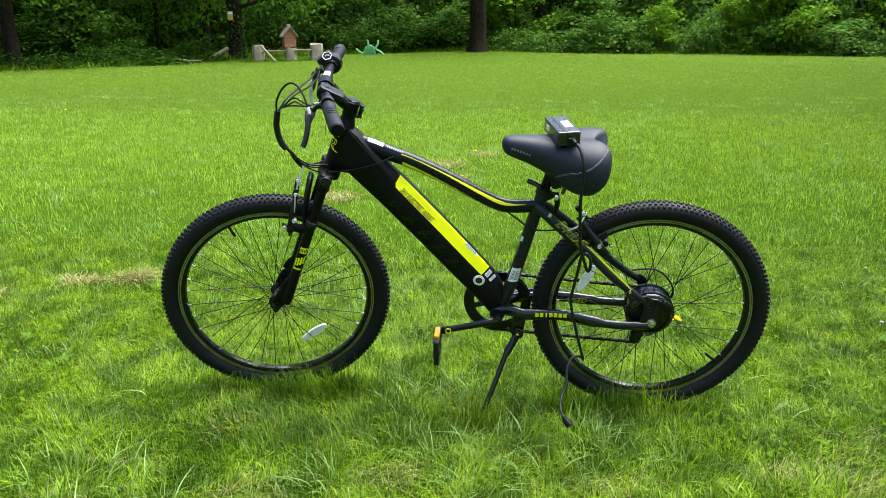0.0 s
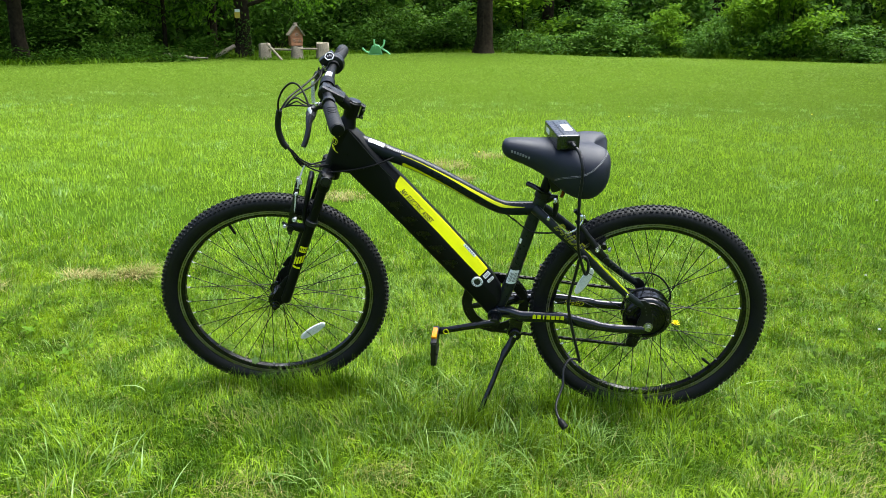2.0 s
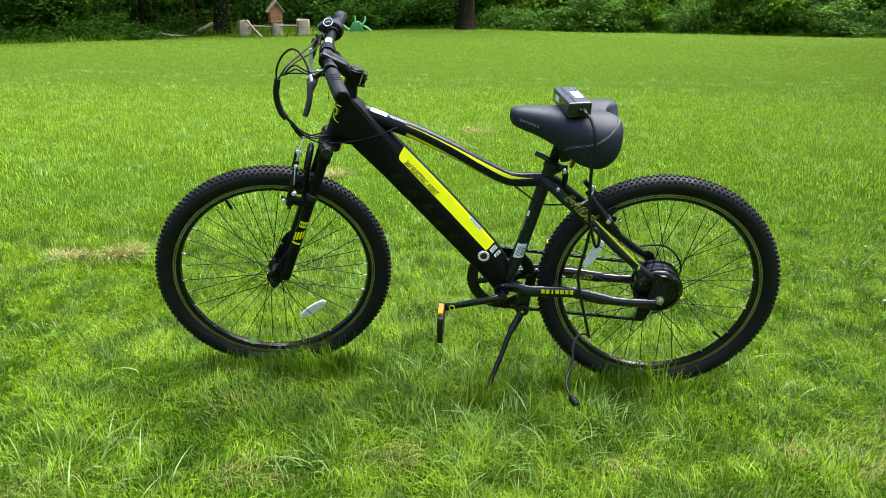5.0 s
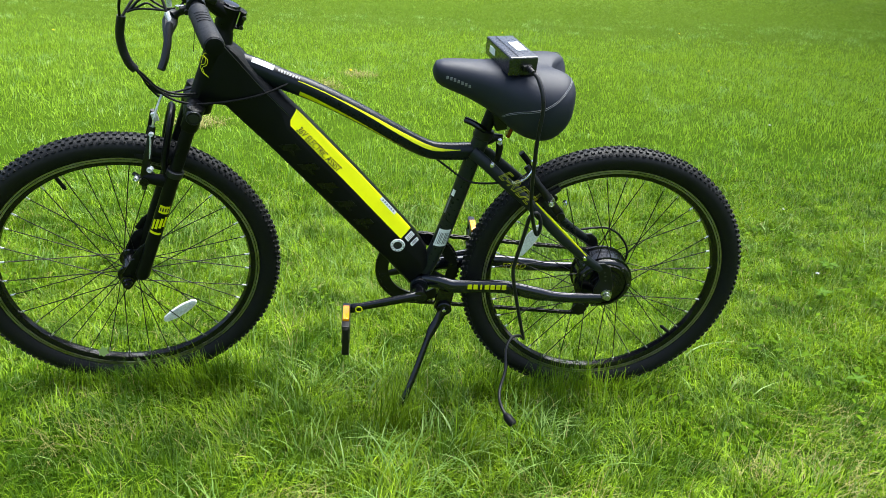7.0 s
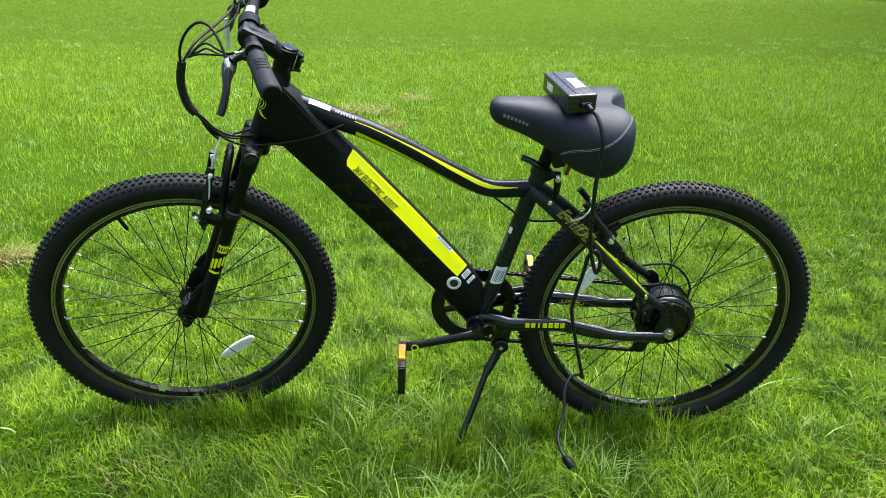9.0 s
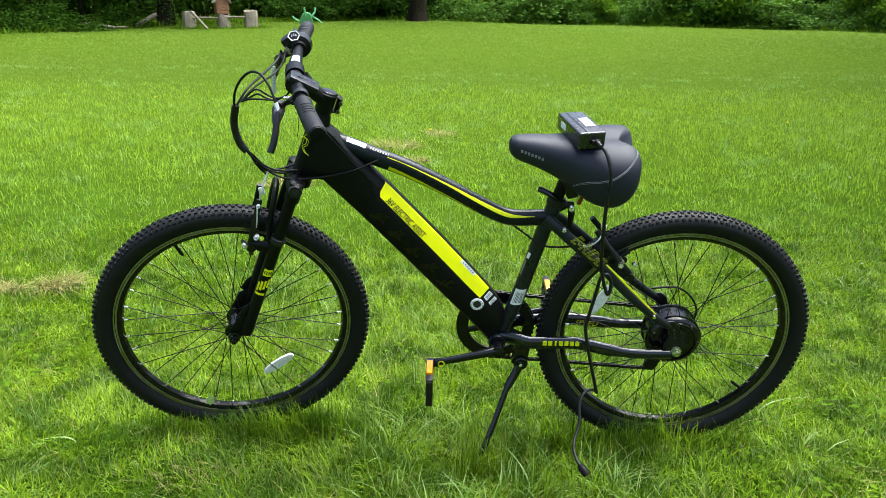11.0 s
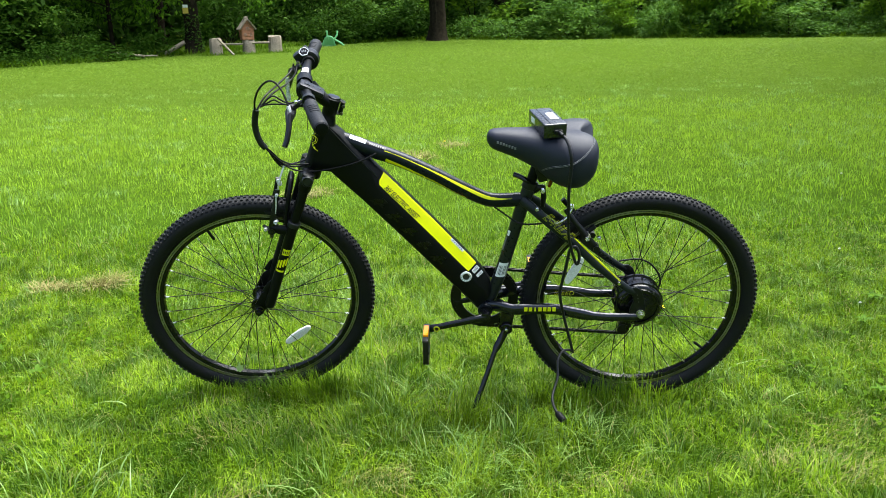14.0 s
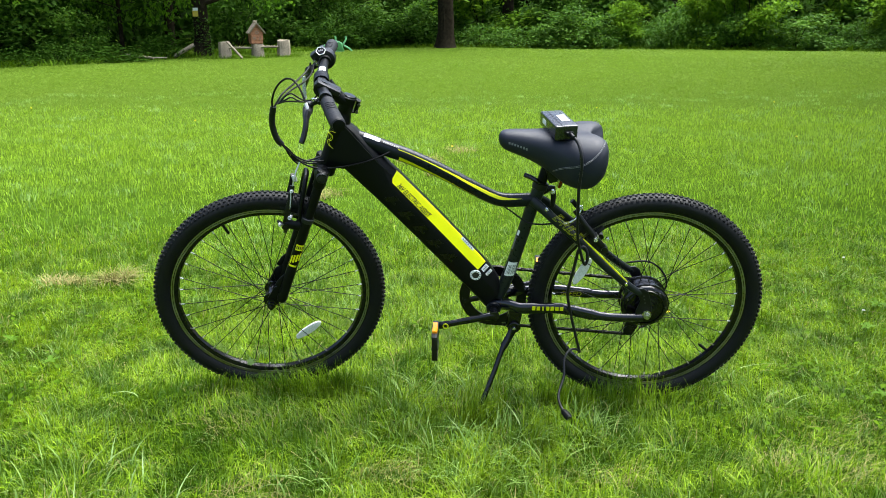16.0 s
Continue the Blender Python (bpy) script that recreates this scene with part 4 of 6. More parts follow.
tube(sb, sb_pts, [0.024, 0.026, 0.024, 0.0205, 0.0185, 0.0185, 0.0195, 0.0195, 0.017], 22)
tube(sb, [along(0.198), along(0.206) + FWD * 0.026, along(0.220) + FWD * 0.050, along(0.229) + FWD * 0.065], [(0.02, 0.018), (0.017, 0.0165), (0.0175, 0.0165), (0.021, 0.018)], 18)
tube(sb, [along(0.2349, (0, -0.022, 0)) + FWD * 0.0812, along(0.2349, (0, 0.022, 0)) + FWD * 0.0812], 0.0205, 20, up=(1, 0, 0))
tube(sb, [along(0.178) - FWD * 0.018, along(0.180) - FWD * 0.027, along(0.212) - FWD * 0.027, along(0.214) - FWD * 0.018], [(0.010, 0.004), (0.012, 0.006), (0.012, 0.006), (0.010, 0.004)], 12)
stem = part("stem", steered(sb), MATTE, bike, "black alloy handlebar stem")
cap = bmesh.new()
tube(cap, [along(0.2155), along(0.2195), along(0.2205)], [0.0175, 0.016, 0.012], 22)
part("top_cap", steered(cap), GLOSS, stem)
for dz in (0.164, 0.184):
    b = bmesh.new()
    tube(b, [along(dz + 0.02, (0, -0.016, 0)) - FWD * 0.029, along(dz + 0.02, (0, 0.016, 0)) - FWD * 0.029], 0.0042, 10, up=(1, 0, 0))
    part("bolt", steered(b), STEEL, stem)
BAR = along(0.2349) + FWD * 0.0812


def bar_at(y):
    """The handlebar's axis at y, swept back towards its ends."""
    return BAR + Vector((0.0405 * (abs(y) / 0.35) ** 1.6, y, 0))


def bar_radius(y):
    return 0.0158 - 0.0047 * min(1, max(0, (abs(y) - 0.04) / 0.1))


BAR_Y = [float(v) for v in np.linspace(-0.318, 0.318, 29)]
handlebar = part("handlebar", steered(tube(bmesh.new(), [bar_at(y) for y in BAR_Y], [bar_radius(y) for y in BAR_Y], 16, up=(1, 0, 0))), MATTE, bike, "black swept handlebar")
for s in (-1, 1):
    g = bmesh.new()
    ys = [0.168, 0.172, 0.177, 0.181, 0.20, 0.25, 0.300, 0.313, 0.319, 0.322] if s < 0 else [0.212, 0.215, 0.220, 0.224, 0.235, 0.27, 0.305, 0.314, 0.319, 0.322]
    tube(g, [bar_at(y * s) for y in ys], [0.016, 0.0176, 0.0176, 0.0166, 0.0166, 0.0172, 0.0178, 0.0177, 0.0160, 0.011], 20, up=(1, 0, 0))
    grip = part("grip", steered(g), GRIP, handlebar, "dark grey ribbed rubber grip")
    eb = tube(bmesh.new(), [bar_at(v * s) for v in (0.3195, 0.3228, 0.3236)], [0.0150, 0.0146, 0.0115], 20, up=(1, 0, 0))
    part("end_cap", steered(eb), MATTE, grip, "black grip end cap")
    for k in range(4):
        y = (0.212 if s < 0 else 0.245) + k * 0.012
        rbm = bmesh.new()
        c = bar_at(y * s)
        pts = [c + Vector((math.cos(a) * 0.0178, 0.002 * math.sin(3 * a), math.sin(a) * 0.0178)) for a in np.linspace(1.0, 2.3, 7)]
        tube(rbm, pts, 0.0006, 6)
        part("rib", steered(rbm), GRIP, grip)
    # brake lever: clamp, body and blade
    lv = bmesh.new()
    c = bar_at(-0.135 if s < 0 else 0.160)
    tube(lv, [c + Vector((0, -0.009, 0)), c + Vector((0, 0.009, 0))], 0.0165, 16, up=(1, 0, 0))
    tube(lv, [c + Vector((-0.010, 0, -0.004)), c + Vector((-0.030, -0.004 * s, -0.012)), c + Vector((-0.040, 0.002 * s, -0.016))], [(0.0065, 0.008), (0.005, 0.007), (0.006, 0.008)], 12)
    tube(lv, [c + Vector((-0.016, -0.010 * s, -0.008)), c + Vector((-0.016, 0.012 * s, -0.008))], 0.0045, 10, up=(1, 0, 0))
    perch = part("brake_lever", steered(lv), PLASTIC, handlebar, "black brake lever")
    bd = bmesh.new()
    tube(bd, [c + Vector((-0.036, -0.014 * s, -0.016)), c + Vector((-0.042, -0.006 * s, -0.020)), c + Vector((-0.046, 0.006 * s, -0.027)), c + Vector((-0.050, 0.020 * s, -0.038)), c + Vector((-0.052, 0.030 * s, -0.048))], [(0.006, 0.007), (0.009, 0.013), (0.009, 0.013), (0.007, 0.009), (0.005, 0.006)], 8)
    part("lever_body", steered(bd), LEVER, perch, "grey moulded lever body")
    bl = bmesh.new()
    tube(bl, smooth_path([c + Vector((-0.047, 0.012 * s, -0.030)), c + Vector((-0.050, 0.024 * s, -0.040)), c + Vector((-0.053, 0.040 * s, -0.056)), c + Vector((-0.059, 0.053 * s, -0.075)), c + Vector((-0.066, 0.062 * s, -0.089))], 4),
         [(0.0125, 0.0068)] * 17, 12)
    part("lever_blade", steered(bl), PLASTIC, perch, "dark lever blade")
    for v in (Vector((-0.030, 0.004 * s, -0.004)), Vector((-0.022, -0.008 * s, -0.008))):
        q = lathe(bmesh.new(), [(0.003, -0.001), (0.0045, 0.0), (0.0045, 0.006), (0.002, 0.0065)], 10, "Z", c + v)
        part("bolt", steered(q), CHROME, perch, "bright lever bolt")
    if s > 0:
        sh = bmesh.new()
        tube(sh, [bar_at(v) for v in (0.168, 0.171, 0.190, 0.206, 0.210)], [0.018, 0.026, 0.028, 0.024, 0.018], 20, up=(1, 0, 0))
        box(sh, Matrix.Translation(bar_at(0.186) + Vector((-0.020, 0, 0.016))) @ Matrix.Rotation(-0.6, 4, "Y"), (0.046, 0.030, 0.022), 0.006)
        shifter = part("shifter", steered(sh), PLASTIC, handlebar, "black twist shifter with a pale-rimmed window")
        face = Matrix.Translation(bar_at(0.180) + Vector((-0.012, -0.012, 0.026))) @ Matrix.Rotation(radians(-10), 4, "Y") @ Matrix.Rotation(radians(38), 4, "X")
        win = lathe(bmesh.new(), [(0.0140, 0.0), (0.0140, 0.0030), (0.0122, 0.0030), (0.0122, 0.0)], 6, "Z", closed=True)
        win.transform(face)
        part("window_rim", steered(win), BRIGHT, shifter, "pale six-sided window rim")
        pane = lathe(bmesh.new(), [(0.0123, 0.0), (0.0123, 0.0020), (0.008, 0.0023)], 6, "Z")
        pane.transform(face)
        window = part("window", steered(pane), GLOSS, shifter, "dark gear window")
        for dx, dy in ((-0.0045, 0.001), (0.0005, 0.0025), (0.0050, 0.0005)):
            q = bmesh.new()
            box(q, face @ Matrix.Translation((dx, dy, 0.0026)), (0.0026, 0.0058, 0.0006))
            part("gear_mark", steered(q), BARS, window, "pale gear mark", smooth=False)
lab = bmesh.new()
sheet(lab, [[bar_at(v) + Vector((math.cos(a) * r, 0, math.sin(a) * r)) for a in np.linspace(0.9, 2.0, 7)] for v, r in [(v, bar_radius(v) + 0.0007) for v in (0.034, 0.052, 0.070)]])
part("label", steered(lab), WHITE, handlebar, "white sticker on the bar")
dis = bmesh.new()
box(dis, Matrix.Translation(BAR + Vector((0.017, -0.066, 0.004))) @ Matrix.Rotation(radians(28), 4, "Y") @ Matrix.Rotation(radians(-4), 4, "Z"), (0.064, 0.048, 0.015), 0.005)
tube(dis, [BAR + Vector((0, -0.048, 0)), BAR + Vector((0, -0.072, 0))], 0.021, 16, up=(1, 0, 0))
display = part("display", steered(dis), PLASTIC, handlebar, "black assist display unit")
for k in range(3):
    b = bmesh.new()
    box(b, Matrix.Translation(BAR + Vector((0.017, -0.066, 0.004))) @ Matrix.Rotation(radians(28), 4, "Y") @ Matrix.Translation((-0.018 + 0.018 * k, 0.004, 0.0076)), (0.009, 0.012, 0.0012), 0.0004, 1)
    part("button", steered(b), LEVER, display)


# ---- saddle, post and clamp ----
SADDLE = [(-0.4335, 0.004, 0.004, 0.826), (-0.429, 0.018, 0.020, 0.826), (-0.416, 0.028, 0.027, 0.822), (-0.39, 0.034, 0.032, 0.818), (-0.36, 0.040, 0.037, 0.812), (-0.33, 0.049, 0.044, 0.804), (-0.30, 0.064, 0.052, 0.796),
          (-0.27, 0.083, 0.066, 0.783), (-0.24, 0.100, 0.074, 0.777), (-0.21, 0.109, 0.077, 0.774), (-0.185, 0.109, 0.075, 0.776), (-0.163, 0.101, 0.065, 0.784), (-0.149, 0.087, 0.051, 0.791), (-0.142, 0.060, 0.030, 0.798)]


def saddle_at(x, angle):
    """A place on the saddle's skin at x along it; angle in degrees from its right side over the top to its left."""
    w, h, zc = [float(np.interp(x, [q[0] for q in SADDLE], [q[k] for q in SADDLE])) for k in (1, 2, 3)]
    c, s = math.cos(radians(angle)), math.sin(radians(angle))
    e = 0.82 if s > 0 else 0.85 - 0.42 * min(1, max(0, (x + 0.40) / 0.16))
    y, z = w * math.copysign(abs(c) ** e, c), zc + h * math.copysign(abs(s) ** (e if s > 0 else 0.9), s)
    wide = min(1, max(0, (x + 0.33) / 0.12))
    y *= 1 + 0.14 * wide if y > 0 else 1
    z += 0.12 * wide * max(0.0, y)
    tail = min(1, max(0, (x + 0.215) / 0.075))
    if s < 0:
        z += 0.004 * wide * -s
    z += 0.0035 * (x + 0.43) / 0.29
    if s > 0:
        z -= 0.010 * wide * math.exp(-(y / 0.022) ** 2)
    return Vector((x - 0.002 - 0.003 * (x + 0.43) / 0.29 - 0.050 * tail ** 1.5 * math.exp(-(y / 0.030) ** 2), y, z))


def saddle_shell():
    bm = bmesh.new()
    loft(bm, [[saddle_at(q[0], a) for a in np.linspace(0, 360, 33)[:-1]] for q in SADDLE])
    return bm


saddle = part("saddle", saddle_shell(), LEATHER, bike, "black padded vinyl comfort saddle")
sub = saddle.modifiers.new("soft", "SUBSURF")
sub.levels = sub.render_levels = 1


def saddle_angle(x, z):
    """The angle at which the near side of the saddle's skin reaches the height z."""
    lo, hi = -70.0, 85.0
    for _ in range(24):
        mid = (lo + hi) / 2
        lo, hi = (mid, hi) if saddle_at(x, 180 - mid).z < z else (lo, mid)
    return (lo + hi) / 2


SEAM = [(-0.302, 0.738), (-0.294, 0.753), (-0.281, 0.767), (-0.262, 0.777), (-0.240, 0.784), (-0.218, 0.792), (-0.198, 0.804), (-0.180, 0.819), (-0.166, 0.833), (-0.157, 0.842)]
for s in (-1, 1):
    for k2 in range(2):
        pts = []
        for i, q in enumerate(smooth_path([(x, 0, z - 0.0032 * k2) for x, z in SEAM], 3)):
            a = saddle_angle(q.x, q.z)
            pts.append(saddle_at(q.x, 180 - a if s < 0 else a) + Vector((0.0006, s * 0.0010, 0.0006)))
        part("seam", tube(bmesh.new(), pts, 0.0006, 5), STITCH, saddle, "pale grey double stitching")
post = bmesh.new()
tube(post, [(-0.3195, 0, 0.688), (-0.298, 0, 0.762), (-0.292, 0, 0.785)], 0.0136, 18)
for s in (-1, 1):
    tube(post, smooth_path([(-0.385, 0.012 * s, 0.795), (-0.345, 0.021 * s, 0.775), (-0.285, 0.022 * s, 0.762), (-0.245, 0.022 * s, 0.765), (-0.195, 0.035 * s, 0.785)], 4), 0.0036, 8)
tube(post, [(-0.292, -0.028, 0.762), (-0.292, 0.028, 0.762)], 0.016, 14, up=(1, 0, 0))
part("seat_post", post, MATTE, bike, "black seat post with saddle rails")
cl = bmesh.new()
d = (Vector((-0.298, 0, 0.762)) - Vector((-0.3195, 0, 0.688))).normalized()
a = Vector((-0.3195, 0, 0.688))
tube(cl, [a - d * 0.006, a - d * 0.004, a + d * 0.014, a + d * 0.016], [0.0195, 0.0215, 0.0215, 0.0185], 22)
clamp = part("seat_clamp", cl, PLASTIC, bike, "black quick-release seat clamp")
ql = bmesh.new()
tube(ql, smooth_path([a + Vector((-0.002, -0.026, 0.022)), a + Vector((-0.014, -0.030, 0.031)), a + Vector((-0.028, -0.027, 0.038)), a + Vector((-0.044, -0.020, 0.042))], 4), [(0.0075, 0.0065)] * 13, 10)
part("lever", ql, GLOSS, clamp)
b = bmesh.new()
box(b, Matrix.Translation((-0.262, 0.0, 0.708)) @ Matrix.Rotation(radians(18), 4, "Y"), (0.010, 0.03, 0.034), 0.004)
tube(b, [(-0.322, 0, 0.668), (-0.300, 0, 0.682), (-0.284, 0, 0.684), (-0.280, 0, 0.660), (-0.282, 0, 0.628)], [(0.006, 0.010), (0.007, 0.012), (0.008, 0.010), (0.007, 0.008), (0.006, 0.006)], 10)
box(b, Matrix.Translation((-0.287, 0, 0.732)) @ Matrix.Rotation(radians(-16), 4, "Y"), (0.034, 0.044, 0.05), 0.008)
part("bracket", b, PLASTIC, bike, "black bracket under the saddle")
b = bmesh.new()
box(b, Matrix.Translation((-0.266, -0.012, 0.708)) @ Matrix.Rotation(radians(14), 4, "Y"), (0.008, 0.026, 0.030), 0.002)
part("reflector", b, REDLENS, bike, "dark red rear reflector under the saddle")
b = lathe(bmesh.new(), [(0.006, -0.024), (0.006, -0.018), (0.003, -0.018)], 12, "Y", (-0.268, 0, 0.716))
part("bolt", b, ALU, bike)


# ---- drive: cranks, pedals, chainring, chain, kickstand ----
def crank(s, tip):
    b = bmesh.new()
    root = BB + Vector((0, 0.072 * s, 0))
    tube(b, [root + (root - tip).normalized() * 0.012, root, root.lerp(tip, 0.25), root.lerp(tip, 0.85), tip, tip + (tip - root).normalized() * 0.012],
         [(0.007, 0.009), (0.010, 0.0140), (0.008, 0.0105), (0.007, 0.0098), (0.008, 0.0122), (0.006, 0.008)], 14)
    lathe(b, [(0.014, -0.03), (0.014, 0.006), (0.011, 0.008)], 18, "Y", BB + Vector((0, 0.064 * s, 0))) if s > 0 else lathe(b, [(0.011, -0.010), (0.0155, -0.008), (0.0155, 0.03), (0.014, 0.032)], 18, "Y", BB + Vector((0, -0.070, 0)))
    arm = part("crank_arm", b, GLOSS, bike, "black crank arm")
    p = bmesh.new()
    c = tip + Vector((-0.012, 0.050 * s, -0.016 if s < 0 else 0))
    for dz in (-0.034, 0.034):
        box(p, Matrix.Translation(c + Vector((0, 0.005 * s, dz))), (0.017, 0.090, 0.010), 0.003)
    for dy in (-0.038, 0.0, 0.046):
        box(p, Matrix.Translation(c + Vector((0, dy * s, 0))), (0.015, 0.012, 0.070), 0.003)
    tube(p, [c + Vector((0, -0.052 * s, 0)), c + Vector((0, 0.05 * s, 0))], 0.009, 12, up=(1, 0, 0))
    pedal = part("pedal", p, PLASTIC, bike, "black plastic platform pedal")
    r = bmesh.new()
    box(r, Matrix.Translation(c + Vector((0, -0.004, 0.0395))), (0.0145, 0.050, 0.012), 0.002)
    part("reflector", r, ORANGE, pedal, "amber pedal reflector")
    d = lathe(bmesh.new(), [(0.0085, 0.0), (0.0085, -0.0012), (0.0060, -0.0012), (0.0060, 0.0)], 20, "Y", root.lerp(tip, 0.90) + Vector((0, 0.0088 * s, 0)), closed=True)
    part("decal", d, YELDECAL, arm, "small yellow ring decal")
    return arm


crank(-1, Vector((-0.590, -0.086, 0.290)))
crank(1, Vector((-0.287, 0.086, 0.345)))
ring = bmesh.new()
lathe(ring, [(0.070, 0.040), (0.070, 0.0445), (0.096, 0.0445), (0.096, 0.040)], 72, "Y", BB, closed=True)
lathe(ring, [(0.082, 0.048), (0.082, 0.051), (0.0995, 0.051), (0.0995, 0.048)], 72, "Y", BB, closed=True)
for k in range(46):
    a = k * math.tau / 46
    box(ring, Matrix.Translation(BB) @ Matrix.Rotation(a, 4, "Y") @ Matrix.Translation((0, 0.0425, 0.0975)), (0.0055, 0.003, 0.006))
for k in range(5):
    a = k * math.tau / 5 + 0.72
    m = Matrix.Translation(BB) @ Matrix.Rotation(a, 4, "Y")
    tube(ring, [m @ Vector((0, 0.046, 0.01)), m @ Vector((0, 0.044, 0.06)), m @ Vector((0, 0.042, 0.088))], [(0.004, 0.012), (0.004, 0.009), (0.003, 0.008)], 8)
part("chainring", ring, PLASTIC, bike, "black chainring with guard")
fw = bmesh.new()
for k in range(5):
    lathe(fw, [(0.02, 0.040 + 0.004 * k), (0.048 - 0.004 * k, 0.040 + 0.004 * k), (0.048 - 0.004 * k, 0.042 + 0.004 * k), (0.02, 0.042 + 0.004 * k)], 30, "Y", REAR, closed=True)
part("freewheel", fw, STEEL, bike)
ml = bmesh.new()
loop = []
for a in np.linspace(radians(90), radians(270), 22):
    loop.append(BB + Vector((0.097 * math.cos(a), 0.0425, 0.097 * math.sin(a))))
JOCKEY = REAR + Vector((-0.022, 0.046, -0.130))
loop += [BB.lerp(JOCKEY, k) + Vector((0, 0.0425 * (1 - k), -0.097 * (1 - k) - 0.014 * k)) for k in np.linspace(0.04, 0.96, 26)]
loop += [JOCKEY + Vector((0.014 * math.cos(a), 0, 0.014 * math.sin(a))) for a in np.linspace(radians(270), radians(370), 5)]
loop += [REAR + Vector((0.044 * math.cos(a), 0.046, 0.044 * math.sin(a))) for a in np.linspace(radians(-60), radians(94), 12)]
loop += [(REAR + Vector((-0.003, 0.046, 0.044))).lerp(BB + Vector((0, 0.0425, 0.097)), k) for k in np.linspace(0.03, 0.97, 32)]
dist, links = 0.0, []
for a, b in zip(loop, loop[1:] + loop[:1]):
    L = (b - a).length
    while dist < L:
        links.append((a.lerp(b, dist / L), (b - a).normalized()))
        dist += 0.0127
    dist -= L
for i, (q, d) in enumerate(links):
    m = Matrix.Translation(q) @ Vector((1, 0, 0)).rotation_difference(d).to_matrix().to_4x4()
    for y in (-1, 1):
        box(ml, m @ Matrix.Translation((0, y * (0.0030 if i % 2 else 0.0019), 0)), (0.0150, 0.0011, 0.0078))
    box(ml, m @ Matrix.Translation((0.0063, 0, 0)), (0.005, 0.0040, 0.005))
part("chain", ml, CHAIN, bike, "dark steel roller chain", smooth=False)
dr = bmesh.new()
box(dr, Matrix.Translation(REAR + Vector((-0.012, 0.056, -0.100))) @ Matrix.Rotation(radians(12), 4, "Y"), (0.040, 0.022, 0.052), 0.006)
lathe(dr, [(0.006, -0.006), (0.017, -0.004), (0.017, 0.004), (0.006, 0.006)], 16, "Y", JOCKEY)
tube(dr, [JOCKEY + Vector((0.0, 0.008, 0)), REAR + Vector((0.0, 0.060, -0.086)), REAR + Vector((0.006, 0.062, -0.05))], [(0.003, 0.012), (0.003, 0.010), (0.003, 0.008)], 8)
tube(dr, smooth_path([REAR + Vector((0.006, 0.050, -0.098)), REAR + Vector((0.024, 0.048, -0.100)), REAR + Vector((0.026, 0.048, -0.116)), REAR + Vector((0.008, 0.050, -0.122))], 3), 0.0030, 8)
part("derailleur", dr, PLASTIC, bike, "black rear derailleur")
ks = bmesh.new()
box(ks, Matrix.Translation((-0.376, -0.030, 0.285)) @ Matrix.Rotation(radians(8), 4, "Y"), (0.040, 0.020, 0.062), 0.006)
lathe(ks, [(0.016, -0.012), (0.018, -0.010), (0.018, 0.008), (0.014, 0.010)], 18, "Y", (-0.376, -0.036, 0.262))
stand = part("kickstand", ks, GLOSS, bike, "black side kickstand")
kl = bmesh.new()
tube(kl, smooth_path([(-0.372, -0.040, 0.268), (-0.388, -0.050, 0.236), (-0.410, -0.072, 0.200), (-0.438, -0.110, 0.130), (-0.468, -0.148, 0.062), (-0.472, -0.153, 0.050)], 4), [(0.007, 0.011)] * 8 + [(0.0062, 0.0075)] * 13, 12)
part("leg", kl, GLOSS, stand, "black tubular leg")
part("bolt", lathe(bmesh.new(), [(0.0045, 0.0), (0.0045, -0.006), (0.003, -0.007)], 12, "Y", (-0.376, -0.047, 0.262)), CHROME, stand)


# ---- brakes ----
def rim_brake(name, pivot_of, top_of, pad_of, steer_it):
    for s in (-1, 1):
        b = bmesh.new()
        p, t, q = pivot_of(s), top_of(s), pad_of(s)
        tube(b, smooth_path([p, p.lerp(t, 0.35) + Vector((0, 0.006 * s, 0)), p.lerp(t, 0.75) + Vector((0, 0.004 * s, 0)), t], 3), [(0.0055, 0.009)] * 5 + [(0.005, 0.007)] * 5, 10)
        tube(b, [p + Vector((0, 0.012 * s, 0)), p - Vector((0, 0.018 * s, 0))], 0.009, 12, up=(1, 0, 0))
        arm = part("brake_arm", steered(b) if steer_it else b, PLASTIC, bike, "black V-brake arm")
        c = bmesh.new()
        box(c, Matrix.Translation(q) @ Matrix.Rotation(radians(18 if steer_it else -40), 4, "Y"), (0.055, 0.010, 0.012), 0.003)
        part("pad", steered(c) if steer_it else c, RUBBER, arm, "black brake pad")
        e = bmesh.new()
        tube(e, [q + Vector((0, 0.004 * s, 0)), q + Vector((0, 0.030 * s, 0))], 0.0045, 10, up=(1, 0, 0))
        tube(e, [q + Vector((0, 0.024 * s, 0)), q + Vector((0, 0.031 * s, 0))], 0.0065, 10, up=(1, 0, 0))
        part("bolt", steered(e) if steer_it else e, ALU, arm, "bare metal bolt")


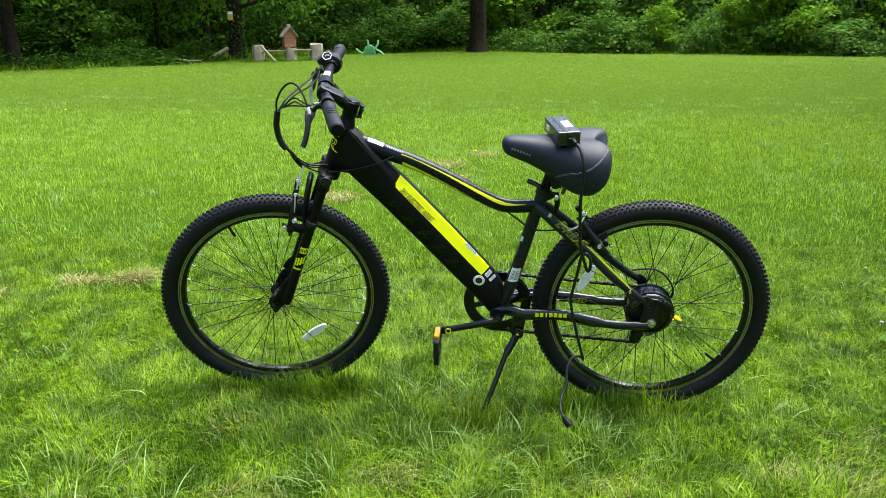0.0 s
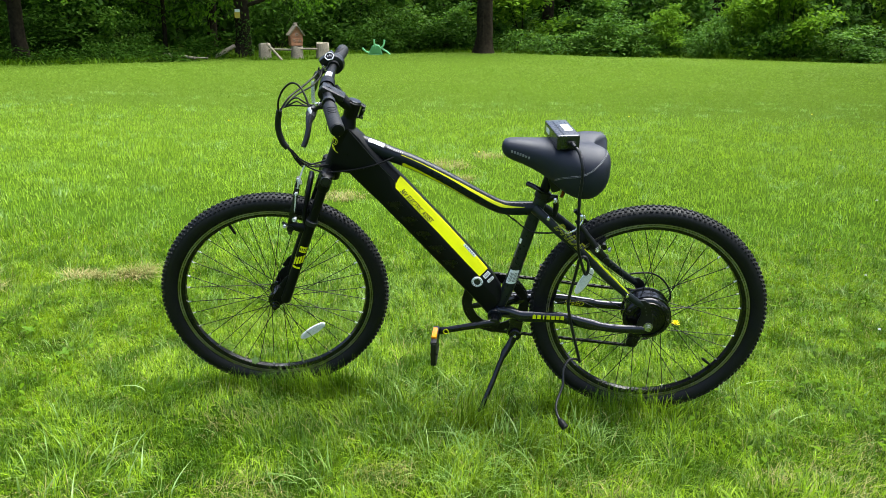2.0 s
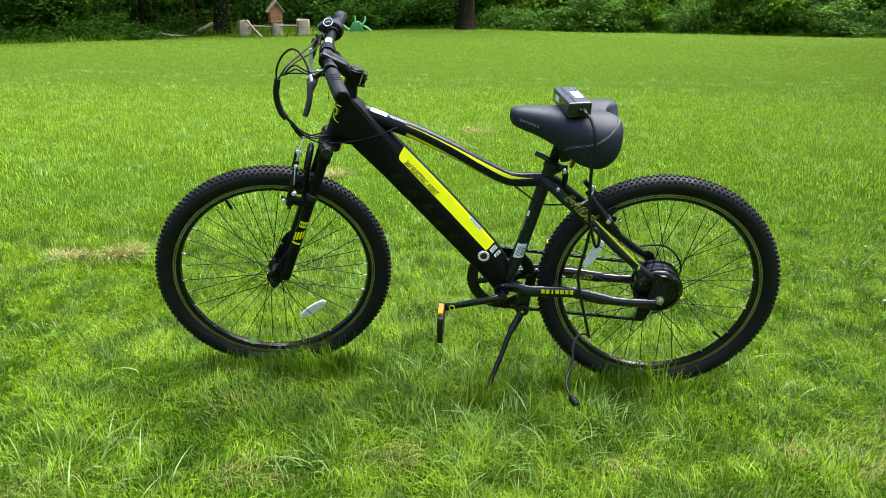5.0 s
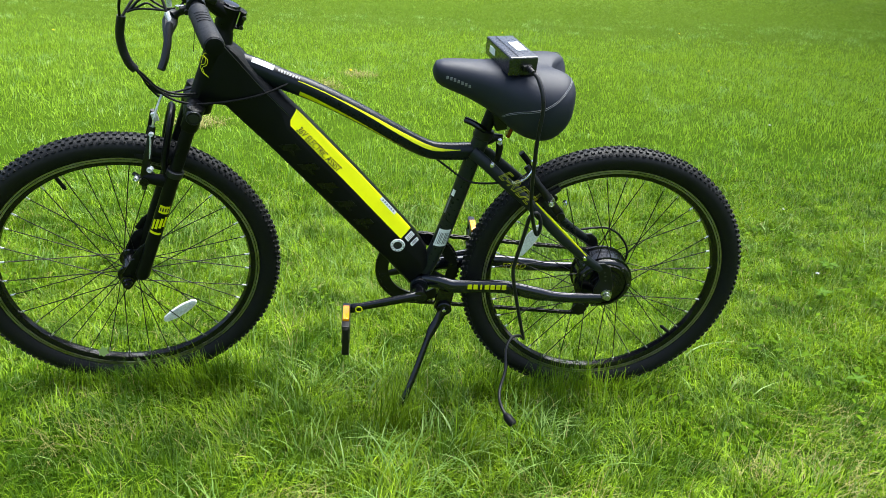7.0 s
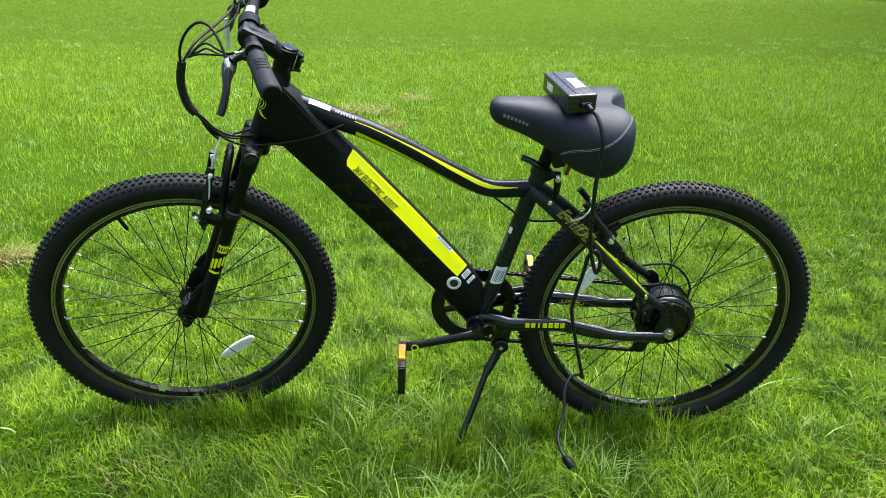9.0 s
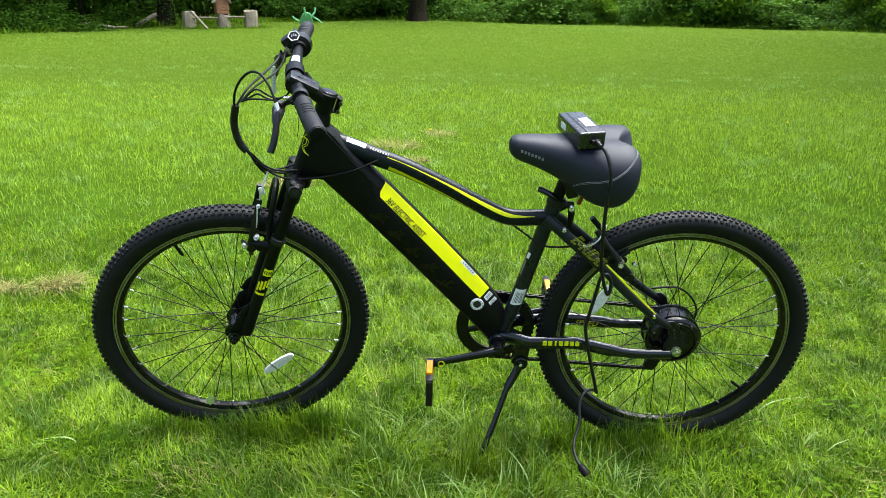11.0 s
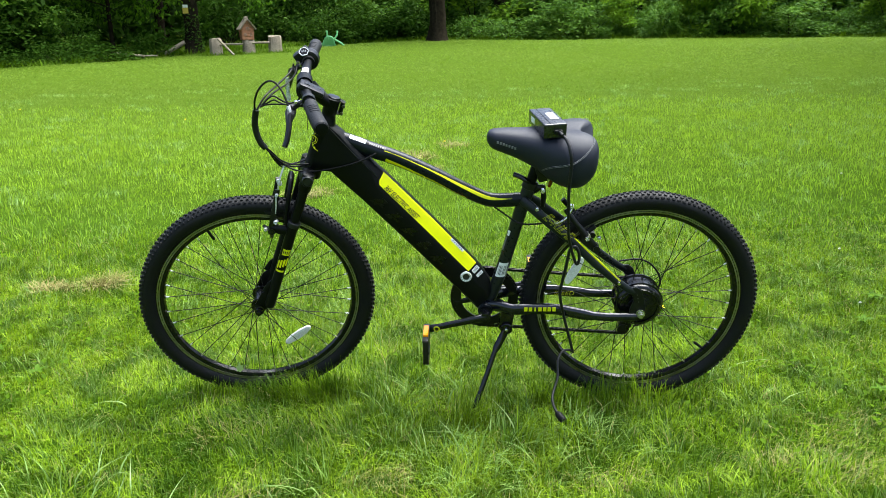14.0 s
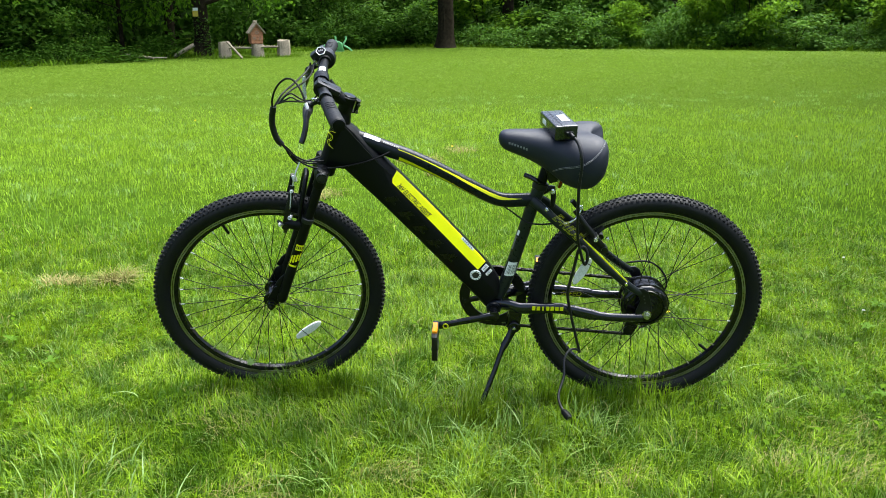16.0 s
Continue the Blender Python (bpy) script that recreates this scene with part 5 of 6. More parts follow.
rim_brake("front", lambda s: along(-0.178, (0, 0.046 * s, 0)) + FWD * 0.064, lambda s: along(-0.060, (0, 0.036 * s, 0)) + FWD * 0.077,
          lambda s: along(-0.140, (0, 0.0205 * s, 0)) + FWD * 0.066, True)
rim_brake("rear", lambda s: Vector((-0.136, 0.046 * s, 0.524)), lambda s: Vector((-0.224, 0.034 * s, 0.634)),
          lambda s: Vector((-0.160, 0.0205 * s, 0.560)), False)
arch = bmesh.new()
tube(arch, smooth_path([leg_at(-0.160, -0.052) + FWD * 0.008, along(-0.125, (0, -0.053, 0)) + FWD * 0.037, along(-0.080, (0, -0.048, 0)) + FWD * 0.043, along(-0.040, (0, -0.034, 0)) + FWD * 0.047, along(-0.028) + FWD * 0.047,
                        along(-0.040, (0, 0.034, 0)) + FWD * 0.047, along(-0.080, (0, 0.048, 0)) + FWD * 0.043, along(-0.125, (0, 0.053, 0)) + FWD * 0.037, leg_at(-0.160, 0.052) + FWD * 0.008], 4), [(0.007, 0.009)] * 33, 10, up=(1, 0, 0))
part("fork_brace", steered(arch), MATTE, bike, "black arched fork brace")
for side in (-1, 1):
    boss = tube(bmesh.new(), [leg_at(-0.165, 0.054 * side), along(-0.168, (0, 0.052 * side, 0)) + FWD * 0.045, along(-0.172, (0, 0.048 * side, 0)) + FWD * 0.066], [(0.010, 0.018), (0.008, 0.013), (0.007, 0.010)], 10)
    part("brake_boss", steered(boss), MATTE, bike, "black brake mount on the fork leg")


def cable(name, pts, r, mat=CABLE, label="", parent=None, seg=8):
    return part(name, tube(bmesh.new(), smooth_path(pts, 6), r, seg), mat, parent or bike, label)


def st(v):
    return STEER @ Vector(v)


# bright small parts of the near front brake
b = bmesh.new()
box(b, Matrix.Translation((-0.983, -0.051, 0.724)) @ Matrix.Rotation(radians(-12), 4, "Y"), (0.012, 0.008, 0.018), 0.002)
part("cable_clasp", b, BRIGHT, bike, "bright metal cable clasp")
cable("brake_spring", [(-0.994, -0.060, 0.690), (-0.996, -0.062, 0.665), (-1.001, -0.062, 0.636)], 0.0019, BRIGHT, "bright return spring", seg=8)
for x, y, z, r, L in ((-0.992, -0.056, 0.690, 0.0048, 0.008), (-1.002, -0.058, 0.614, 0.0062, 0.012), (-1.034, -0.046, 0.588, 0.0052, 0.014), (-1.014, -0.054, 0.584, 0.0080, 0.010)):
    part("bolt", lathe(bmesh.new(), [(r * 0.5, 0.0), (r, 0.0), (r, -L * 0.8), (r * 0.7, -L), (r * 0.4, -L * 0.8)], 14, "Y", (x, y, z)), BRIGHT if r < 0.007 else STEEL, bike, "bare metal brake bolt")
for x, y, z, r in ((-0.164, -0.060, 0.5586, 0.0062), (-0.131, -0.052, 0.557, 0.0055), (-0.212, -0.046, 0.648, 0.0060), (-0.285, -0.022, 0.683, 0.0065), (-0.3013, -0.050, 0.6423, 0.0052)):
    part("bolt", lathe(bmesh.new(), [(r * 0.6, 0.006), (r, 0.004), (r, -0.004), (r * 0.6, -0.005), (r * 0.3, -0.002)], 14, "Y", (x, y, z)), CHROME, bike, "bare metal bolt")
b = bmesh.new()
tube(b, [(-1.042, -0.040, 0.592), (-1.030, -0.050, 0.590), (-1.010, -0.054, 0.588), (-1.000, -0.050, 0.600)], [0.0045, 0.0045, 0.007, 0.006], 10)
tube(b, [(-1.016, -0.056, 0.586), (-1.020, -0.058, 0.566)], 0.0055, 10)
part("pad_holder", b, STEEL, bike, "dark metal brake pad holder")
# silver noodles and bare inner wires
cable("noodle", [st(along(0.012, (0, -0.030, 0)) + FWD * 0.076), st(along(-0.012, (0, -0.040, 0)) + FWD * 0.079), st(along(-0.036, (0, -0.048, 0)) + FWD * 0.079), st(along(-0.056, (0, -0.046, 0)) + FWD * 0.077)], 0.0022, BRIGHT, "bright metal brake noodle")
cable("noodle", [(-0.268, -0.050, 0.603), (-0.245, -0.050, 0.602), (-0.222, -0.046, 0.614), (-0.206, -0.038, 0.640), (-0.204, -0.030, 0.646)], 0.0030, CHROME, "bright metal brake noodle")
cable("rear_brake_cable", [(-0.415, -0.004, 0.630), (-0.392, -0.014, 0.617), (-0.350, -0.040, 0.598), (-0.310, -0.050, 0.598), (-0.266, -0.050, 0.603)], 0.0024, CABLE, "black brake cable")
cable("brake_cable", [(-1.008, -0.060, 0.826), (-0.988, -0.055, 0.799), (-0.955, -0.045, 0.764), (-0.915, -0.040, 0.750), (-0.850, -0.036, 0.754), (-0.781, -0.036, 0.771), (-0.735, -0.022, 0.787), (-0.722, -0.012, 0.792)], 0.0024, CABLE, "black cable entering the top tube")
# wrapped bundle in front of the bar
BUNDLE = [(-1.0185, -0.060, 0.925), (-1.0255, -0.060, 0.891), (-1.0242, -0.060, 0.863), (-1.0167, -0.060, 0.837), (-1.0060, -0.058, 0.822)]
bp = smooth_path(BUNDLE, 6)
cable("cable_wrap", BUNDLE, 0.0082, PLASTIC, "black spiral-wrapped cable bundle", seg=12)
for k in range(2, len(bp) - 2, 2):
    cable("wrap_turn", [bp[k] + Vector((0.0083 * math.cos(a), 0.0083 * math.sin(a), 0.002 * a - 0.003)) for a in np.linspace(0, math.tau, 7)], 0.0005, RUBBER, seg=5)
for k, (y, z) in enumerate(((-0.022, 0.768), (-0.010, 0.758), (0.006, 0.764))):
    cable("cable", [(-1.008, -0.058 + 0.002 * k, 0.826), (-0.993, -0.052 + 0.004 * k, 0.809 - 0.004 * k), (-0.975, -0.045, 0.785 - 0.006 * k), (-0.945, -0.035 + 0.01 * k, z), (-0.905, y, z - 0.004 + 0.005 * k)], 0.0024, CABLE, "black control cable")
cable("cable", [(-1.008, -0.056, 0.828), (-1.000, -0.052, 0.812), (-0.990, -0.045, 0.785), (-0.972, -0.04, 0.762), st(along(0.014, (0, -0.030, 0)) + FWD * 0.075)], 0.0024, CABLE, "black brake cable")
RC = bar_at(0.160)
cable("cable", [(-1.0215, -0.060, 0.915), (-1.0163, -0.0725, 0.949), (-1.0021, -0.085, 0.979), (-0.9832, -0.0975, 1.001), (-0.9651, -0.110, 1.012), (-0.9466, -0.1225, 1.011), (-0.9316, -0.135, 0.998), (-0.9201, -0.1475, 0.9795), (-0.911, -0.160, 0.957)], 0.0026, CABLE, "black brake cable loop")
cable("ferrule", [(-0.914, -0.157, 0.964), (-0.909, -0.161, 0.950)], 0.0052, BRIGHT, "bright cable ferrule")
cable("cable", [(-1.0162, -0.060, 0.925), (-0.998, -0.030, 0.952), (-0.979, 0.030, 0.963), (-0.960, 0.100, 0.975), (-0.955, 0.130, 0.984), st(RC + Vector((-0.040, -0.006, 0.0)))], 0.0026, CABLE, "black brake cable")
cable("cable", [(-1.0071, -0.060, 0.932), (-0.982, -0.030, 0.956), (-0.9576, 0.030, 0.963), (-0.950, 0.060, 0.967), (-0.946, 0.110, 0.972), st(bar_at(0.180) + Vector((-0.030, 0, 0.006)))], 0.0024, CABLE, "black shift cable")
cable("cable", [(-1.0003, -0.060, 0.937), (-0.9841, -0.0586, 0.954), (-0.9694, -0.057, 0.959), (-0.9562, -0.0557, 0.9506), (-0.9418, -0.054, 0.942), (-0.9267, -0.053, 0.940), (-0.9118, -0.0514, 0.946), (-0.902, -0.050, 0.960)], 0.0022, CABLE, "thin black display cable")
cable("cable", [(-1.0004, -0.060, 0.9357), (-0.9855, -0.058, 0.943), (-0.9708, -0.056, 0.949), (-0.9576, -0.054, 0.9415), (-0.942, -0.052, 0.936), (-0.9254, -0.050, 0.938)], 0.0020, CABLE, "thin black display cable")
cable("cable", [(-1.0049, -0.060, 0.9335), (-0.9855, -0.068, 0.941), (-0.9606, -0.076, 0.944), (-0.930, -0.084, 0.945), (-0.9163, -0.092, 0.944), (-0.909, -0.100, 0.937)], 0.0020, CABLE, "thin black sensor cable")
cable("cable_stub", [st(bar_at(-0.150) + Vector((-0.006, 0, -0.014))), st(bar_at(-0.156) + Vector((-0.010, 0, -0.050))), st(bar_at(-0.158) + Vector((-0.014, 0, -0.074)))], 0.0007, CABLE, "thin trimmed cable tie end", seg=5)
cable("brake_sensor", [st((-0.949, 0.178, 0.937)), st((-0.951, 0.172, 0.906)), st((-0.951, 0.168, 0.876))], 0.0056, BRIGHT, "bright metal lever seen from behind", seg=8)
cable("motor_cable", [(-0.050, 0.058, 0.428), (-0.012, 0.058, 0.4334), (0.0146, 0.058, 0.4325), (0.0443, 0.058, 0.416), (0.069, 0.058, 0.3835), (0.0755, 0.058, 0.3515), (0.060, 0.054, 0.325), (0.034, 0.050, 0.318)], 0.0028, CABLE, "black motor cable loop")


# ---- decals and labels ----
def skin_pose(s, f):
    rows = down_skin(s - 0.02, s + 0.02, f - 0.3, f + 0.3, 0.0016, 2)
    o = rows[1][4]
    d = (rows[2][4] - rows[0][4]).normalized()
    a = (rows[1][8] - rows[1][0]).normalized()
    n = d.cross(a).normalized()
    a = n.cross(d)
    m = Matrix((d, a, n)).transposed().to_4x4()
    m.translation = o
    return m


letters("lettering", "36V ELECTRIC ASSIST", 0.0195, skin_pose(4.47, 5.72), INK, cover, 0.0006, "black slanted lettering on yellow", 0.68, 0.25, 0.012)
b = bmesh.new()
box(b, skin_pose(5.74, 6.9), (0.05, 0.008, 0.0008))
lb_ob = part("label", b, WHITE, cover, "small white label", smooth=False)
for k in range(6):
    b = bmesh.new()
    box(b, skin_pose(5.74, 6.9) @ Matrix.Translation((-0.018 + 0.007 * k, 0, 0.0008)), (0.0036, 0.0045, 0.0004))
    part("print", b, BARS, lb_ob, smooth=False)
for f, sz, s in ((6.3, 0.020, 6.84), (6.3, 0.014, 7.18)):
    b = bmesh.new()
    box(b, skin_pose(s, f), (sz * 0.62, 0.022, 0.0009))
    l2 = part("label", b, WHITE, bike, "white warning label on the down tube", smooth=False)
    for k in range(3):
        b = bmesh.new()
        box(b, skin_pose(s, f) @ Matrix.Translation((-sz * 0.16 + sz * 0.16 * k, 0, 0.0008)), (sz * 0.07, 0.016, 0.0004))
        part("print", b, BARS, l2, smooth=False)
lock = bmesh.new()
LOCK = Vector((-0.491, -0.0318, 0.4275))
lathe(lock, [(0.0098, 0.0), (0.0102, -0.0025), (0.0155, -0.0025), (0.0162, 0.0)], 36, "Y", LOCK, closed=True)
lk = part("battery_lock", lock, WHITE, bike, "round white-ringed battery lock")
for k in range(10):
    b = bmesh.new()
    box(b, Matrix.Translation(LOCK) @ Matrix.Rotation(k * 0.55 + 0.2, 4, "Y") @ Matrix.Translation((0, -0.0027, 0.0130)), (0.0028, 0.0006, 0.0028))
    part("print", b, BARS, lk, smooth=False)
part("keyhole", lathe(bmesh.new(), [(0.0105, 0.0), (0.0100, -0.0015), (0.004, -0.0015), (0.0035, -0.0004)], 24, "Y", LOCK), INK, lk, "black key barrel")
# dark maker's mark on the side as plain slanted shapes
m0 = on_side((-0.79, 0.735), (-0.51, 0.425), -0.0323)
for k in range(5):
    b = bmesh.new()
    x0, w = -0.128 + k * 0.058, 0.040
    pts = [(x0, -0.017), (x0 + w * 0.45, -0.017), (x0 + w * 1.0, 0.013), (x0 + w * 0.55, 0.013)]
    loft(b, [[m0 @ Vector((x, y, z)) for x, y in pts] for z in (0.0, 0.0007)])
    box(b, m0 @ Matrix.Translation((x0 + w * 0.75, -0.006, 0.0004)), (w * 0.5, 0.007, 0.0008))
    part("mark", b, GREYMARK, bike, "dark glossy slanted mark", smooth=False)
# barcode label on the seat tube
def seat_label(z0, z1, a0, a1, mat, name, label, parent=None, lift=0.0006):
    rows = []
    for z in np.linspace(z0, z1, 4):
        x = np.interp(z, [q[2] for q in ST], [q[0] for q in ST])
        rows.append([Vector((x + math.sin(radians(a)) * (0.0178 + lift), -math.cos(radians(a)) * (0.0178 + lift), z)) for a in np.linspace(a0, a1, 7)])
    return part(name, sheet(bmesh.new(), rows), mat, parent or bike, label)


code = seat_label(0.418, 0.462, -52, 56, WHITE, "label", "white barcode label on the seat tube")
for k in range(9):
    a = -38 + k * 10.5
    seat_label(0.424, 0.454, a, a + (6 if k % 3 else 3), BARS, "print", "", code, 0.0011)
seat_label(0.545, 0.560, -70, -40, WHITE, "label", "small white seat tube mark")
seat_label(0.50, 0.54, -72, -56, BARS, "label", "grey outlined seat tube mark")
# plain coloured blocks where makers' names stand
for k in range(7):
    b = bmesh.new()
    w = 0.0098 if k != 2 else 0.004
    x = -0.3235 + k * 0.0132
    zc = 0.3405
    loft(b, [[Vector((x + dx * w * 0.5, y, zc + dz)) for dx, dz in ((-1, -0.0062), (1, -0.0062), (1, 0.0062), (-1, 0.0062))] for y in (-0.0660, -0.0668)])
    part("mark", b, YELDECAL, bike, "yellow-green block mark on the chainstay", smooth=False)
letters("lettering", "E-RIDE", 0.036, on_side((-0.2860, 0.6345), (-0.2040, 0.5560), -0.0590), DIM, bike, 0.0004, "yellow outlined lettering on the seatstay", 0.92, 0.35, 0.0, 0.0007)
b = bmesh.new()
strip = [Vector((-0.198 + 0.130 * k, -0.0608 - 0.0145 * k, 0.5600 - 0.1245 * k)) for k in np.linspace(0, 1, 8)]
tube(b, strip, [(0.0012, 0.0010 + 0.0016 * math.sin(math.pi * k) ** 0.7) for k in np.linspace(0.05, 0.95, 8)], 8)
part("stripe", b, YELDECAL, bike, "yellow stripe along the seatstay")
letters("lettering", "SPEED", 0.019, on_side((-0.25, 0.331), (-0.16, 0.327), 0.043), DIM, bike, 0.0, "dull yellow lettering on the far chainstay", 1.15, 0.2)
# fork leg marks: a block and a fan of blocks over a crescent
def fork_patch(s0, s1, a0, a1, lift=0.0006, r=0.0146):
    rows = []
    for s in np.linspace(s0, s1, 5):
        c = leg_at(s, -0.058)
        rows.append([c + (FWD * -math.sin(radians(a)) + Vector((0, -math.cos(radians(a)), 0))) * (r + lift) for a in np.linspace(a0, a1, 7)])
    return rows


for s0, s1, a0, a1, lift, mat in [(-0.232, -0.213, -38, 46, 0.0006, YELDECAL), (-0.287, -0.281, -60, 34, 0.0006, YELDECAL)] + [(-0.277 + 0.004 * k, -0.252 + 0.004 * k, -56 + 28 * k, -36 + 28 * k, 0.0007, YELDECAL) for k in range(4)] \
        + [(-0.227, -0.218, -30 + 19 * k, -20 + 19 * k, 0.0012, INK) for k in range(4)]:
    b = sheet(bmesh.new(), fork_patch(s0, s1, a0, a1, lift))
    part("mark", steered(b), mat, fork_part, "yellow block mark on the fork leg" if mat is YELDECAL else "black print on the yellow mark", smooth=False)
b = bmesh.new()
rr = [(-0.893, -0.0262, 0.822), (-0.884, -0.0272, 0.838), (-0.872, -0.0280, 0.832), (-0.876, -0.0280, 0.818), (-0.889, -0.0275, 0.812), (-0.884, -0.0284, 0.796), (-0.872, -0.0290, 0.788)]
rr = [(-0.886 + (x + 0.882) * 0.62, y, 0.826 + (z - 0.814) * 0.8) for x, y, z in rr]
tube(b, smooth_path(rr, 4), 0.0007, 6)
tube(b, smooth_path([(x + 0.0035, y - 0.0003, z - 0.003) for x, y, z in rr], 4), 0.0006, 6)
tube(b, smooth_path([(-0.868, -0.0280, 0.846), (-0.880, -0.0270, 0.850), (-0.886, -0.0268, 0.843)], 4), 0.0007, 6)
part("mark", b, YELDECAL, bike, "yellow outline emblem on the head tube")
# pale plain bars where the saddle's name stands
for k in range(7):
    b = bmesh.new()
    x = -0.405 + 0.0076 * k
    q, q2 = saddle_at(x, 172 + 1.2 * k), saddle_at(x, 182 + 1.2 * k)
    up = (q - q2).normalized()
    n = Vector((-0.25, -1, 0.12)).normalized()
    r = up.cross(n).normalized()
    m = Matrix((r, up, r.cross(up))).transposed().to_4x4()
    m.translation = (q + q2) / 2 + n * 0.0006
    box(b, m, (0.0048, 0.0062, 0.0010))
    part("mark", b, STITCH, saddle, "pale grey block mark", smooth=False)


# ---- charger resting on the saddle, its cord hanging down to the grass ----
charger = empty("battery_charger", bike.matrix_basis @ pose(-0.2785, 0.0026, 0.8440, 0.0, 0, 13.0))
tagged(charger, "black plastic battery charger box resting on the bicycle saddle", "charger")
b = bmesh.new()
box(b, Matrix.Translation((0, 0, 0.0195)), (0.060, 0.137, 0.038), 0.004, 3)
part("case", b, CASE, charger, "black plastic case")
b = bmesh.new()
box(b, Matrix.Translation((0.010, -0.004, 0.0392)), (0.021, 0.052, 0.0010))
part("label", b, WHITE, charger, "white printed label", smooth=False)
b = bmesh.new()
box(b, Matrix.Translation((-0.0302, 0.028, 0.021)), (0.0012, 0.030, 0.014))
part("label", b, WHITE, charger, "small white side label", smooth=False)
b = bmesh.new()
box(b, Matrix.Translation((-0.012, 0.0, 0.0392)), (0.0012, 0.124, 0.0008))
part("seam", b, GLOSS, charger, smooth=False)
to_charger = charger.matrix_basis.inverted() @ bike.matrix_basis
def cord(name, pts, r, mat=CORD, label="", seg=10):
    bm = tube(bmesh.new(), smooth_path(pts, 6), r, seg)
    bm.transform(to_charger)
    return part(name, bm, mat, charger, label)


plug0 = to_charger.inverted() @ Vector((0.006, -0.067, 0.018))
cord("strain_relief", [plug0, plug0 + Vector((0.004, -0.014, 0.002)), plug0 + Vector((0.010, -0.028, -0.002))], 0.0050, PLASTIC, "ribbed strain relief")
for k in range(4):
    q = plug0 + Vector((0.0035, -0.011, 0.001)).lerp(Vector((0.010, -0.028, -0.002)), k / 3)
    cord("rib", [q - Vector((0.0006, -0.0018, 0)), q + Vector((0.0006, -0.0018, 0))], 0.0072 - 0.0006 * k, PLASTIC)
b = bmesh.new()
box(b, Matrix.Translation((0.006, -0.073, 0.018)), (0.020, 0.012, 0.012), 0.003)
part("inlet", b, PLASTIC, charger, "black moulded cord inlet")
cord("cord", [plug0 + Vector((0.008, -0.022, 0.0)), (-0.238, -0.098, 0.851), (-0.229, -0.117, 0.826), (-0.226, -0.124, 0.790), (-0.229, -0.124, 0.735), (-0.227, -0.120, 0.672), (-0.222, -0.112, 0.600), (-0.213, -0.098, 0.556),
              (-0.200, -0.090, 0.512), (-0.1917, -0.086, 0.495), (-0.186, -0.084, 0.508), (-0.188, -0.083, 0.530), (-0.1985, -0.083, 0.547), (-0.2117, -0.084, 0.538), (-0.2161, -0.085, 0.5156), (-0.2207, -0.085, 0.484), (-0.2293, -0.085, 0.433), (-0.232, -0.085, 0.393), (-0.215, -0.086, 0.316), (-0.186, -0.086, 0.208)], 0.0042, CORD, "black charger cord")
cord("cord", [(-0.186, -0.086, 0.210), (-0.200, -0.092, 0.222), (-0.220, -0.105, 0.224), (-0.234, -0.128, 0.208), (-0.236, -0.160, 0.176), (-0.250, -0.195, 0.152), (-0.255, -0.222, 0.145), (-0.252, -0.248, 0.140), (-0.246, -0.264, 0.135)], 0.0036, CORD, "black cord end")
b = bmesh.new()
d = (Vector((-0.228, -0.284, 0.120)) - Vector((-0.247, -0.262, 0.134))).normalized()
o = Vector((-0.247, -0.262, 0.135))
tube(b, [o, o + d * 0.005, o + d * 0.010, o + d * 0.024, o + d * 0.030, o + d * 0.031], [0.0050, 0.0080, 0.0100, 0.0105, 0.0095, 0.0060], 14)
b.transform(to_charger)
part("plug", b, CABLE, charger, "black round charging plug")


# a pale leaf caught on the front rim
b = bmesh.new()
outline = [(0, -0.018), (0.008, -0.012), (0.018, -0.010), (0.012, 0.0), (0.016, 0.010), (0.005, 0.010), (0.002, 0.024), (-0.005, 0.010), (-0.015, 0.008), (-0.011, -0.002), (-0.014, -0.012), (-0.006, -0.012)]
loft(b, [[Vector((x, y + 0.12 * x * x * 10, z)) for x, z in outline] for y in (0.0, 0.0006)])
leaf_ob = part("fallen_leaf", b, BROAD, None, smooth=False)
leaf_ob.matrix_basis = bike.matrix_basis @ pose(-1.178, -0.020, 0.106, -20, 0, 20) @ Matrix.Scale(0.75, 4)
tagged(leaf_ob, "pale green lobed leaf caught on the front tyre", "leaf")


# ---- the wood's edge behind the lawn ----
EDGE = [(-30, 12.0), (-20, 14.5), (-14, 16.8), (-9.2, 18.6), (-7.3, 20.4), (-5.6, 23.2), (-3.0, 25.0), (-1.3, 26.3), (1.2, 27.0), (4.0, 26.6), (8.8, 25.6), (12.4, 24.7), (17, 23.4), (24, 21.0), (34, 17.5)]


def edge_y(x):
    return float(np.interp(x, [p[0] for p in EDGE], [p[1] for p in EDGE]))


